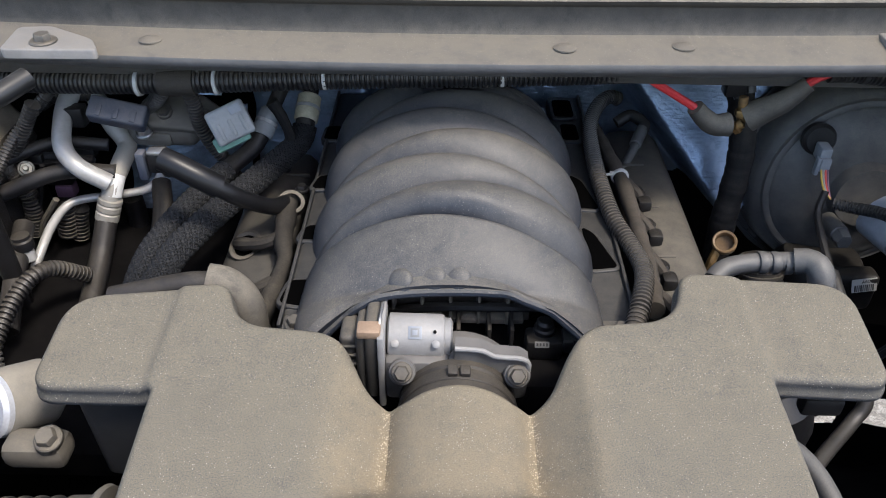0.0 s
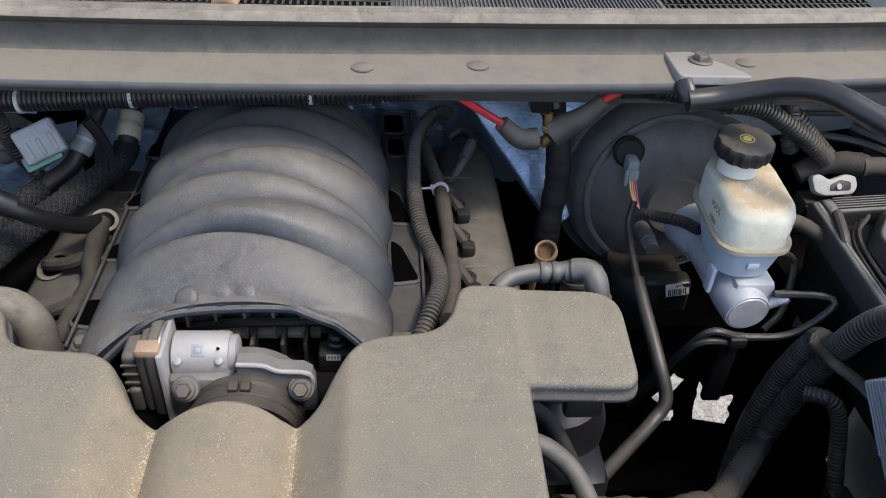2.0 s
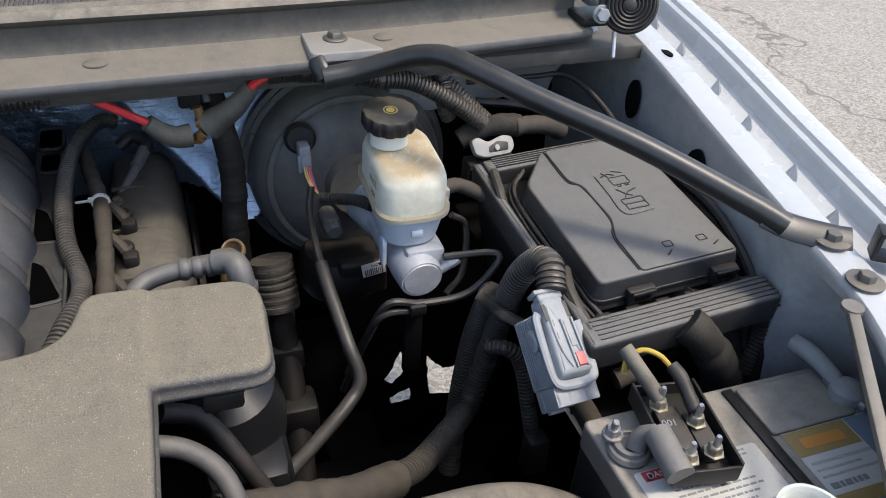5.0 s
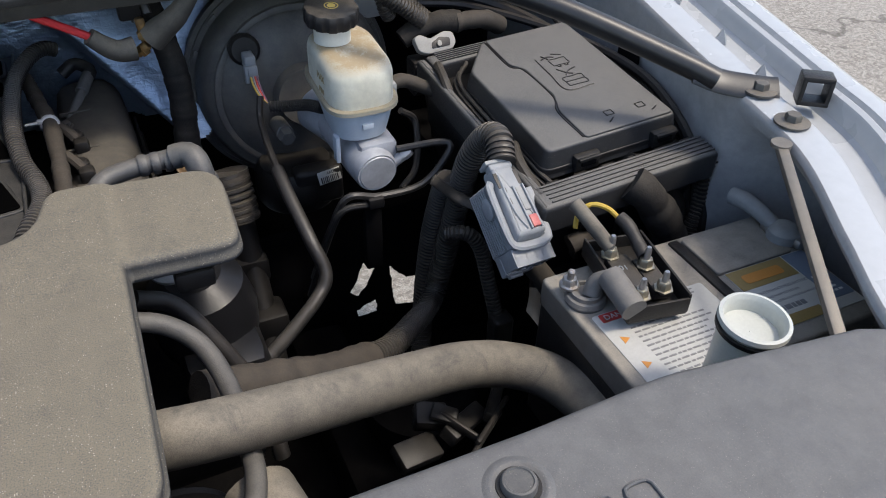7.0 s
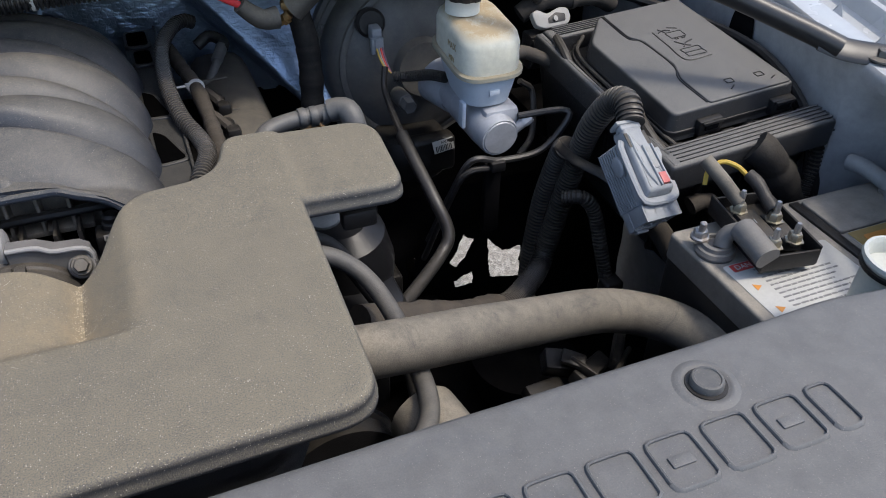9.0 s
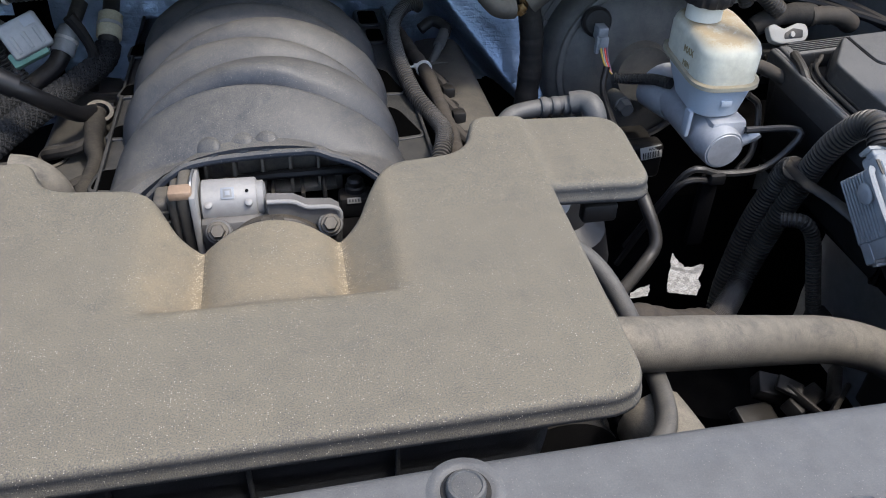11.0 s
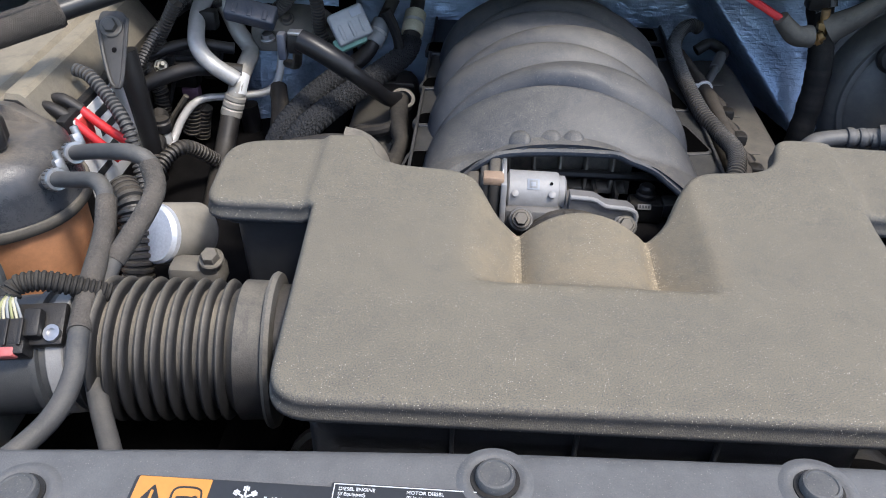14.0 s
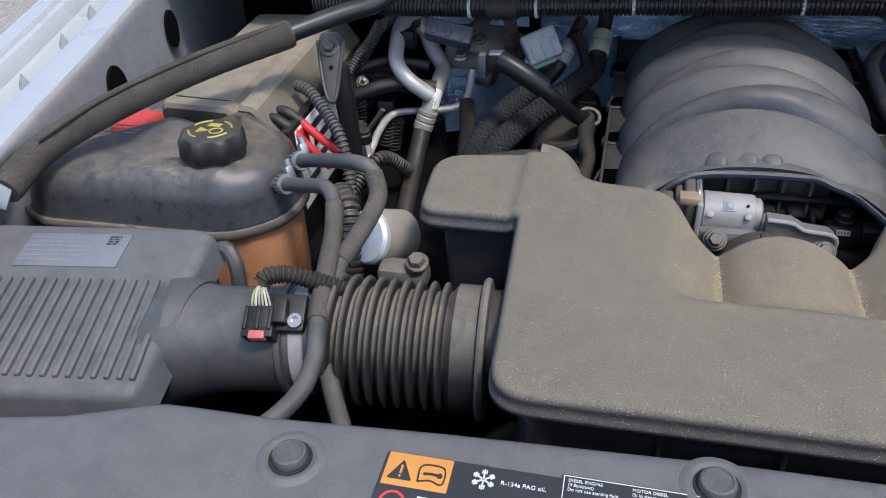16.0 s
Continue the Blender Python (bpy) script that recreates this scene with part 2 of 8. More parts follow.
ORANGE = paint("orange_label", (0.62, 0.27, 0.06), 0.5, vary=0.05)
GOLD = paint("gold_print", (0.55, 0.40, 0.10), 0.5, vary=0.1)
WINK = paint("white_ink", (0.72, 0.72, 0.70), 0.5, vary=0.05)
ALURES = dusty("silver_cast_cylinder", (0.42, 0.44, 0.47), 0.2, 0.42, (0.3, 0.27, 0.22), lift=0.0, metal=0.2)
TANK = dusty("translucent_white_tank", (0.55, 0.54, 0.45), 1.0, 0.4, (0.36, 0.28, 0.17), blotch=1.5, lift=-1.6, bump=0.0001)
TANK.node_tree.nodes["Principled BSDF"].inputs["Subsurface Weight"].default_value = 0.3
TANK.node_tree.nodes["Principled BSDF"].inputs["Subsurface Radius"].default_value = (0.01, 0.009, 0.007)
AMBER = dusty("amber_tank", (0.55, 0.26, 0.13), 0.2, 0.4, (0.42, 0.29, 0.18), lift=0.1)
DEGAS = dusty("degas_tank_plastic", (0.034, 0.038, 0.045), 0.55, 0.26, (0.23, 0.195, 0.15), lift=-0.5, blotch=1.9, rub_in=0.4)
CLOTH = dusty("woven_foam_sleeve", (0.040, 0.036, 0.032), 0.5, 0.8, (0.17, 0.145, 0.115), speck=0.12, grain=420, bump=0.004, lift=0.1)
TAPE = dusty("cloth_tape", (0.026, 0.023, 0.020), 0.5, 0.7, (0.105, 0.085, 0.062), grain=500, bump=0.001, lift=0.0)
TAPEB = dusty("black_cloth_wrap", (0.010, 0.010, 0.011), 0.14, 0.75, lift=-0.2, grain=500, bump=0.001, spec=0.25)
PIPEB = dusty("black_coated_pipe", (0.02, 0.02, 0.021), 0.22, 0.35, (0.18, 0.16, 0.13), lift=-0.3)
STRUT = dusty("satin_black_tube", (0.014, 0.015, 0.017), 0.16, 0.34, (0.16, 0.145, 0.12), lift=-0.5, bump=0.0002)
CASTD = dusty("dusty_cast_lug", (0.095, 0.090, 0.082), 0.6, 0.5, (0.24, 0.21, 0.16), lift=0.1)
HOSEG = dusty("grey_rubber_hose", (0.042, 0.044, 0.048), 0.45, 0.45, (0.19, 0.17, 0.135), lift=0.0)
FOIL, ASPHALT = foil(), asphalt()
BRAID = dusty("braided_strand", (0.012, 0.013, 0.015), 0.05, 0.62, (0.13, 0.12, 0.10), lift=-0.5, rub_in=0.05, spec=0.3)
GLOSSB = paint("glossy_black_rubber", (0.010, 0.010, 0.011), 0.36, spec=0.35)

# ---- building helpers ----


def finish(bm, sharp=35):
    me = bpy.data.meshes.new("m")
    bmesh.ops.recalc_face_normals(bm, faces=bm.faces)
    bm.to_mesh(me)
    bm.free()
    me.polygons.foreach_set("use_smooth", [True] * len(me.polygons))
    me.set_sharp_from_angle(angle=radians(sharp))
    return me


def thing(name, label, category, at=(0, 0, 0), group="", kind=""):
    e = tagged(new(name), label, category, group, kind)
    e.location = at
    e.empty_display_size = 0.02
    return e


def part(name, bm, material, parent, label="", sharp=35):
    """Links a bmesh, in world coordinates, as one mesh under a thing or a part."""
    me = finish(bm, sharp) if isinstance(bm, bmesh.types.BMesh) else bm
    me.materials.append(material)
    ob = new(name, me)
    me.name = name
    ob.parent = parent
    base = Vector(parent.location)
    if parent.parent:
        base = Vector((0, 0, 0))
    ob.matrix_parent_inverse = Matrix.Translation(-base)
    return tagged(ob, label) if label else ob


def single(name, bm, material, label, category, group="", kind="", sharp=35):
    me = finish(bm, sharp)
    me.materials.append(material)
    me.name = name
    return tagged(new(name, me), label, category, group, kind)


def join(*bms):
    out = bmesh.new()
    for b in bms:
        me = bpy.data.meshes.new("t")
        b.to_mesh(me)
        b.free()
        out.from_mesh(me)
        bpy.data.meshes.remove(me)
    return out


def box(c, s, bevel=0.003, seg=2, m=None):
    """A bevelled box with centre c and size s, then moved by m."""
    bm = bmesh.new()
    bmesh.ops.create_cube(bm, size=1, matrix=Matrix.Translation(c) @ Matrix.Diagonal((*s, 1)))
    if bevel:
        bmesh.ops.bevel(bm, geom=bm.edges[:], offset=min(bevel, min(s) * 0.45), segments=seg, affect="EDGES", profile=0.5)
    if m:
        bm.transform(m)
    return bm


def ring_faces(bm, a, b):
    n = len(a)
    for i in range(n):
        bm.faces.new((a[i], a[(i + 1) % n], b[(i + 1) % n], b[i]))


def loft(rings, caps=True, closed=False):
    bm = bmesh.new()
    rows = [[bm.verts.new(p) for p in r] for r in rings]
    for a, b in zip(rows, rows[1:]):
        ring_faces(bm, a, b)
    if closed:
        ring_faces(bm, rows[-1], rows[0])
    elif caps:
        bm.faces.new(rows[0][::-1])
        bm.faces.new(rows[-1])
    return bm


def lathe(profile, m=None, seg=32, caps=True):
    """Turns (radius, height) pairs round the z axis, then moves by m."""
    bm = loft([[(r * math.cos(2 * math.pi * i / seg), r * math.sin(2 * math.pi * i / seg), h) for i in range(seg)] for r, h in profile], caps)
    if m:
        bm.transform(m)
    return bm


def along(a, b):
    """The pose at a whose z axis points to b."""
    a, b = Vector(a), Vector(b)
    return Matrix.Translation(a) @ (b - a).to_track_quat("Z", "Y").to_matrix().to_4x4()


def rod(a, b, r, seg=16, bevel=0.001):
    h = (Vector(b) - Vector(a)).length
    e = min(bevel, r * 0.4, h * 0.4)
    return lathe([(r - e, 0), (r, e), (r, h - e), (r - e, h)], along(a, b), seg)


def smooth_line(pts, step=0.004):
    """A smooth line through the points, in even steps."""
    p = [Vector(q) for q in pts]
    p = [p[0] * 2 - p[1]] + p + [p[-1] * 2 - p[-2]]
    out = []
    for i in range(1, len(p) - 2):
        n = max(2, int((p[i + 1] - p[i]).length / 0.002))
        for k in range(n):
            t = k / n
            a = (p[i + 1] - p[i - 1]) * 0.5
            b = (p[i + 2] - p[i]) * 0.5
            out.append(p[i] * (2 * t ** 3 - 3 * t * t + 1) + a * (t ** 3 - 2 * t * t + t) + p[i + 1] * (3 * t * t - 2 * t ** 3) + b * (t ** 3 - t * t))
    out.append(p[-2])
    d = [0]
    for a, b in zip(out, out[1:]):
        d.append(d[-1] + (b - a).length)
    n = max(2, int(d[-1] / step))
    xs = np.linspace(0, d[-1], n + 1)
    arr = np.array([tuple(q) for q in out])
    return [Vector((np.interp(x, d, arr[:, 0]), np.interp(x, d, arr[:, 1]), np.interp(x, d, arr[:, 2]))) for x in xs]


def tube(pts, r, seg=12, step=0.005, pitch=0.0, deep=0.0, lump=0.0, flat=1.0, taper=None, caps=True):
    """A hose along the points; pitch and deep give it rings, lump an uneven wrap, taper the radius from start to end."""
    if pitch:
        step = pitch / 5
    line = smooth_line(pts, step)
    rings, side = [], None
    for i, p in enumerate(line):
        d = (line[min(i + 1, len(line) - 1)] - line[max(i - 1, 0)]).normalized()
        if side is None:
            side = d.orthogonal().normalized()
        side = (side - d * side.dot(d)).normalized()
        up = d.cross(side)
        rr = r if taper is None else r + (taper - r) * i / (len(line) - 1)
        if pitch:
            rr += deep * (1 if i % 5 in (0, 1, 2) else -1) * 0.5
        if lump:
            rr *= 1 + lump * noise.noise(p * 60) + lump * 0.5 * noise.noise(p * 220)
        rings.append([p + side * rr * math.cos(2 * math.pi * k / seg) + up * rr * flat * math.sin(2 * math.pi * k / seg) for k in range(seg)])
    return loft(rings, caps)


def strands(pts, r, count=18, pitch=0.10, thick=0.0011, step=0.004):
    """Woven strands wound both ways round a hose."""
    line = smooth_line(pts, step)
    frames, side, dist = [], None, 0.0
    for i, p in enumerate(line):
        d = (line[min(i + 1, len(line) - 1)] - line[max(i - 1, 0)]).normalized()
        side = d.orthogonal().normalized() if side is None else side
        side = (side - d * side.dot(d)).normalized()
        frames.append((p, side, d.cross(side), dist))
        dist += (line[min(i + 1, len(line) - 1)] - p).length
    verts, faces = [], []
    for way in (1, -1):
        for k in range(count):
            first = len(verts)
            for p, a, b, s in frames:
                t = 2 * math.pi * (k / count + way * s / pitch)
                rr = r + thick * 0.7 * way * math.sin(count * 2 * math.pi * s / pitch + k * math.pi)
                for dt, dr in ((-1.9, 0.0), (-0.9, 1.0), (0.9, 1.0), (1.9, 0.0)):
                    q = t + dt * thick / r
                    verts.append(p + (a * math.cos(q) + b * math.sin(q)) * (rr + dr * thick))
            for i in range(len(frames) - 1):
                for j in range(3):
                    c = first + i * 4 + j
                    faces.append((c, c + 1, c + 5, c + 4))
    me = bpy.data.meshes.new("t")
    me.from_pydata(verts, [], faces)
    bm = bmesh.new()
    bm.from_mesh(me)
    bpy.data.meshes.remove(me)
    return bm


def rounded(pts, r, n=5):
    """A polygon in the plane with its corners rounded; r: one radius, or one for each corner."""
    out, k = [], len(pts)
    for i, p in enumerate(pts):
        rr = r[i] if isinstance(r, (list, tuple)) else r
        p, a, b = Vector(p), Vector(pts[i - 1]), Vector(pts[(i + 1) % k])
        if rr <= 0:
            out.append(p)
            continue
        e = min(rr, (a - p).length * 0.48, (b - p).length * 0.48)
        s, t = p + (a - p).normalized() * e, p + (b - p).normalized() * e
        for j in range(n + 1):
            u = j / n
            out.append(s * (1 - u) ** 2 + p * 2 * u * (1 - u) + t * u * u)
    return out


def inset(poly, d):
    """The polygon, run counter-clockwise, moved inwards by d."""
    n, out = len(poly), []
    for i in range(n):
        a, b, c = poly[i - 1], poly[i], poly[(i + 1) % n]
        e1, e2 = (b - a), (c - b)
        if e1.length < 1e-9 or e2.length < 1e-9:
            out.append(b.copy())
            continue
        n1, n2 = Vector((-e1.y, e1.x)).normalized(), Vector((-e2.y, e2.x)).normalized()
        m = n1 + n2
        m = m / max(m.length, 1e-6)
        out.append(b + m * (d / max(0.5, m.dot(n1))))
    return out


def slab(poly, z0, z1, edge=0.004, n=3, draft=0.0, m=None):
    """A plate with the outline poly (counter-clockwise) from z0 up to z1, its top edge rounded."""
    rings = [[(p.x, p.y, z0) for p in inset(poly, -draft)]]
    for j in range(n + 1):
        a = math.pi / 2 * j / n
        rings.append([(p.x, p.y, z1 - edge + edge * math.sin(a)) for p in inset(poly, edge * (1 - math.cos(a)))])
    bm = loft(rings)
    if m:
        bm.transform(m)
    return bm


def rect(x0, y0, x1, y1, r=0.01, n=5):
    return rounded([(x0, y0), (x1, y0), (x1, y1), (x0, y1)], r, n)


def hexbolt(c, axis, r, h, washer=0.0):
    a = Vector(c)
    b = a + Vector(axis).normalized() * h
    parts = [lathe([(r, 0), (r, h * 0.8), (r * 0.86, h)], along(a, b), 6)]
    if washer:
        parts.append(lathe([(washer, -0.001), (washer, 0.0015), (washer * 0.9, 0.0025)], along(a, b), 20))
    return join(*parts)


def bars(x0, y0, x1, y1, rows, m, h=0.35, seed=1, fill=0.95, gap=True):
    """Rows of short bars in place of print, in the plane of m."""
    rnd = random.Random(seed)
    parts = []
    dy = (y1 - y0) / rows
    for k in range(rows):
        x, end = x0, x0 + (x1 - x0) * rnd.uniform(fill - 0.3, fill) if gap else x1
        while x < end - 0.001:
            w = min(rnd.uniform(0.003, 0.009), end - x)
            parts.append(box(((x + w / 2), y0 + dy * (k + 0.5), 0.0003), (w, dy * h, 0.0004), 0, m=m))
            x += w + 0.0018
    return join(*parts)


def plane_pose(o, x, up):
    """A pose with origin o, x axis along x and z axis near up."""
    x = Vector(x).normalized()
    z = Vector(up)
    z = (z - x * z.dot(x)).normalized()
    y = z.cross(x)
    return Matrix.Translation(o) @ Matrix((x, y, z)).transposed().to_4x4()

# ---- setting ----
MID = 0.045  # the car's middle line


def ground():
    bm = bmesh.new()
    bmesh.ops.create_grid(bm, x_segments=40, y_segments=40, size=60)
    return single("ground", bm, ASPHALT, "pale worn asphalt car park with fine cracks", "ground", kind="structure")


ground()


def sweep(path, profile, side=1):
    """Carries a profile of (out, up) pairs along a path; out runs to +x (side 1) or to -x."""
    bm = bmesh.new()
    rows = []
    for p in path:
        rows.append([bm.verts.new((p[0] + side * o, p[1], p[2] + u)) for o, u in profile])
    for a, b in zip(rows, rows[1:]):
        for i in range(len(a) - 1):
            bm.faces.new((a[i], a[i + 1], b[i + 1], b[i]))
    return bm


def resample(path):
    return [tuple(v) for v in smooth_line(path, 0.02)]


RAIL = [(0.760, -0.05, 0.985), (0.772, 0.10, 1.004), (0.805, 0.19, 1.020), (0.858, 0.30, 1.030), (0.880, 0.41, 1.036), (0.898, 0.60, 1.058),
        (0.915, 0.80, 1.084), (0.935, 1.10, 1.112)]


def fender(side):
    rail = [(x if side > 0 else 2 * MID - x, y, z) for x, y, z in RAIL]
    name = "white painted fender with bolted inner flange and drip channel"
    f = thing("fender", name, "fender", (rail[4][0], 0.4, 0.6), group="front fenders")
    line = resample(rail)
    rows = []
    for x, y, z in line:
        out = 0.13 * max(0.0, min(1.0, (0.42 - y) / 0.10))
        rows.append([(x + side * (o + out * k), y, z + u) for o, u, k in ((0.02, -0.75, 1), (0.012, -0.30, 1), (0.007, -0.09, 1), (0.004, -0.045, 0.6), (0.001, -0.02, 0.05), (0.0, -0.008, 0), (0.001, -0.003, 0), (0.004, 0.0, 0))])
    bm = bmesh.new()
    vs = [[bm.verts.new(p) for p in r] for r in rows]
    for a, b in zip(vs, vs[1:]):
        for i in range(len(a) - 1):
            bm.faces.new((a[i], a[i + 1], b[i + 1], b[i]))
    part("apron", bm, GREYP, f, "grey inner apron")
    part("flange", sweep(line, [(0.004, 0.0), (0.038, 0.002), (0.042, 0.000), (0.045, -0.011), (0.078, -0.013), (0.083, -0.009)], side), WHITE, f)
    part("outer_skin", sweep(line, [(0.083, -0.009), (0.086, 0.004), (0.090, 0.010), (0.096, 0.0115), (0.100, 0.0095), (0.103, 0.004), (0.107, 0.004), (0.110, 0.010), (0.128, 0.011), (0.150, 0.000), (0.165, -0.03), (0.172, -0.10), (0.175, -0.42)], side), WHITE, f)
    # fasteners along the channel
    for y in (0.44, 0.53, 0.62, 0.71, 0.80, 0.89):
        i = min(range(len(line)), key=lambda k: abs(line[k][1] - y))
        x, yy, z = line[i]
        part("channel_clip", lathe([(0.010, 0), (0.006, 0.008), (0.001, 0.017)], Matrix.Translation((x + side * 0.058, yy, z - 0.012)), 4), BLUEG, f, "small pale clip")
    for y, r in ((0.62, 0.026), (0.80, 0.019)):
        i = min(range(len(line)), key=lambda k: abs(line[k][1] - y))
        x, yy, z = line[i]
        m = Matrix.Translation((x - side * 0.0015, yy, z - 0.075)) @ Euler((0, radians(90), 0)).to_matrix().to_4x4() @ Matrix.Diagonal((1.5, 0.8, 1, 1))
        part("access_hole", lathe([(r, -0.002), (r, 0.002)], m, 24), DARK, f, "dark oval opening in the apron")
    i = min(range(len(line)), key=lambda k: abs(line[k][1] - 0.79))
    x, yy, z = line[i]
    part("slot", lathe([(0.009, 0), (0.009, 0.0022)], Matrix.Translation((x + side * 0.024, yy, z)) @ Matrix.Diagonal((0.6, 1.4, 1, 1)), 20), DARK, f)
    return f


fr = fender(1)
fl = fender(-1)


def fender_bolt(c):
    t = thing("flange_bolt", "dark hex bolt with a wide washer in the fender flange", "bolt", c, group="fender bolts")
    part("head", hexbolt(c, (0, 0, 1), 0.0085, 0.010), BOLT, t)
    part("washer", lathe([(0.018, 0), (0.018, 0.002), (0.014, 0.003)], Matrix.Translation(c), 24), BOLT, t)


fender_bolt((0.902, 0.406, 1.0385))
fender_bolt((0.890, 0.346, 1.034))


LIPG = dusty("grey_cowl_lip", (0.085, 0.088, 0.094), 0.4, 0.5, (0.15, 0.135, 0.11), lift=0.1)


def cowl():
    """The cowl: a dusty ledge, a black wall over it, a rubber seal and the air intake behind."""
    c = thing("cowl", "dusty black cowl panel with a rubber seal along its top", "cowl", (MID, 0.8, 1.0))
    xs = np.linspace(-0.80, 0.835, 70)

    def line(dy, z):
        return [(x, 0.770 + dy + 0.12 * (x - MID) ** 2, z - 0.018 * (x - MID) ** 2 - 0.010 * max(0.0, 0.20 - x)) for x in xs]

    def strip(rows):
        bm = bmesh.new()
        vs = [[bm.verts.new(p) for p in line(dy, z)] for dy, z in rows]
        for a, b in zip(vs, vs[1:]):
            for i in range(len(a) - 1):
                bm.faces.new((a[i], a[i + 1], b[i + 1], b[i]))
        return bm
    part("lip", strip([(-0.016, 1.100), (-0.034, 1.112), (-0.036, 1.115), (-0.036, 1.120), (-0.035, 1.1222)]), LIPG, c, "grey lower lip of the ledge")
    part("ledge", strip([(-0.035, 1.1222), (-0.033, 1.1235), (0.016, 1.1275), (0.021, 1.131)]), COWLD, c, "ledge under brown-grey dust")
    part("wall", strip([(0.021, 1.131), (0.024, 1.136), (0.025, 1.160), (0.022, 1.164)]), COWLB, c)
    seal = part("seal", strip([(0.022, 1.164), (0.016, 1.166), (0.014, 1.170), (0.018, 1.174), (0.026, 1.1765), (0.030, 1.174), (0.034, 1.178), (0.046, 1.176), (0.052, 1.168), (0.06, 1.150)]), SEAL, c, "grey rubber hood seal")
    part("intake_floor", strip([(0.06, 1.150), (0.09, 1.146), (0.30, 1.160), (0.45, 1.20)]), BLACK, c)
    # slots of the air intake
    for x0, x1 in ((-0.75, 0.135), (0.478, 0.76)):
        bms = []
        for x in np.arange(x0, x1, 0.0085):
            y = 0.770 + 0.12 * (x - MID) ** 2
            for k in range(4):
                bms.append(box((x, y + 0.085 + k * 0.017, 1.153 - 0.018 * (x - MID) ** 2 + k * 0.001), (0.0028, 0.013, 0.006), 0))
                bms.append(box((x, y + 0.094 + k * 0.017, 1.153 - 0.018 * (x - MID) ** 2 + k * 0.001), (0.0085, 0.003, 0.006), 0))
        tagged(part("intake_grille", join(*bms), BLACKD, c, "black plastic intake grille"), kind="stuff")
    part("grille_panel", join(box((0.306, 0.885, 1.150), (0.338, 0.10, 0.006), 0.002), *[box((x, 0.885, 1.154), (0.0016, 0.095, 0.003), 0) for x in np.arange(0.145, 0.470, 0.0048)]), LIPG, c, "finely ribbed dark panel between the grilles")
    return c


cowl()
single("wash_nozzle_fitting", tube([(-0.060, 0.868, 1.153), (-0.048, 0.864, 1.160), (-0.036, 0.862, 1.154)], 0.008, lump=0.2), TAN, "small tan plastic fitting on the cowl grille", "fitting")


def cowl_nut(c):
    single("cowl_clip", lathe([(0.0125, 0), (0.0125, 0.0015), (0.009, 0.0035), (0.003, 0.0045)], Matrix.Translation(c) @ Euler((-0.08, 0, 0)).to_matrix().to_4x4(), 20), COWLD,
           "round dusty push clip in the cowl ledge", "clip", group="cowl clips")


for x, y in ((0.107, 0.768), (0.233, 0.776), (0.549, 0.806), (-0.335, 0.786)):
    cowl_nut((x, y, 1.1255 - 0.018 * (x - MID) ** 2 - 0.010 * max(0.0, 0.20 - x)))


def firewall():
    # the bulkhead's near-black colour carries the shade behind the engine
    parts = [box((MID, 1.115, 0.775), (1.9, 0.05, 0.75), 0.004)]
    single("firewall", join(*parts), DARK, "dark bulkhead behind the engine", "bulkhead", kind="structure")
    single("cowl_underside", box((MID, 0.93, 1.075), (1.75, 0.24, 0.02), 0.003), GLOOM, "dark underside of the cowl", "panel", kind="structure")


firewall()


def foil_patch(name, x0, x1, z0, z1, lie, seed, nx=150, nz=120, low=lambda x: 0.0):
    """A crinkled sheet; lie(x, z) tells how far back it hangs."""
    bm = bmesh.new()
    g = []
    off = Vector((seed * 3.1, seed, 0))
    for j in range(nz + 1):
        row = []
        for i in range(nx + 1):
            x, z = x0 + (x1 - x0) * i / nx, z0 + (z1 - z0) * j / nz
            p = Vector((x, 0, z)) * 20 + off
            fold = Vector((p.x * 0.9 + p.z * 0.55, 0, p.z * 0.28 - p.x * 0.16))
            d = 0.007 * noise.noise(p * 0.40) + 0.0035 * abs(noise.noise(fold * 1.1)) + 0.0016 * abs(noise.noise(p * 3.1)) + 0.0005 * abs(noise.noise(p * 8.5))
            row.append(bm.verts.new((x + 0.004 * noise.noise(p * 1.5), lie(x, z) - d, z)))
        g.append(row)
    for j in range(nz):
        for i in range(nx):
            if g[j][i].co.z > low(g[j][i].co.x):
                bm.faces.new((g[j][i], g[j][i + 1], g[j + 1][i + 1], g[j + 1][i]))
    bmesh.ops.delete(bm, geom=[v for v in bm.verts if not v.link_faces], context="VERTS")
    return single(name, bm, FOIL, "crinkled silver heat shield foil on the bulkhead", "heat shield", group="heat shields", sharp=180)


def behind_engine(x, z):
    u = x + 0.80 * (z - 1.0)
    k = max(0.0, min(1.0, (u - 0.190) / 0.050))
    k = k * k * (3 - 2 * k)
    return 1.055 * (1 - k) + (0.905 + 0.50 * (z - 0.86)) * k


foil_patch("heat_shield", 0.02, 0.50, 0.78, 1.095, behind_engine, 1, low=lambda x: 0.805 + 0.9 * max(0.0, x - 0.352) + 0.006 * math.sin(90 * x))
foil_patch("heat_shield", -0.30, 0.03, 0.78, 1.095, lambda x, z: 1.04 + 0.25 * (z - 0.95), 4)
foil_patch("heat_shield", -0.50, -0.30, 1.005, 1.040, lambda x, z: 0.880 + 0.4 * (z - 1.0), 9, 90, 40)
foil_patch("heat_shield", -0.455, -0.30, 0.70, 0.935, lambda x, z: 0.905 + 0.45 * max(0.0, x + 0.43) + 0.30 * (z - 0.84), 7)


GREYM2 = dusty("dusty_pale_steel", (0.24, 0.24, 0.24), 0.6, 0.5, (0.24, 0.21, 0.165), lift=0.2)


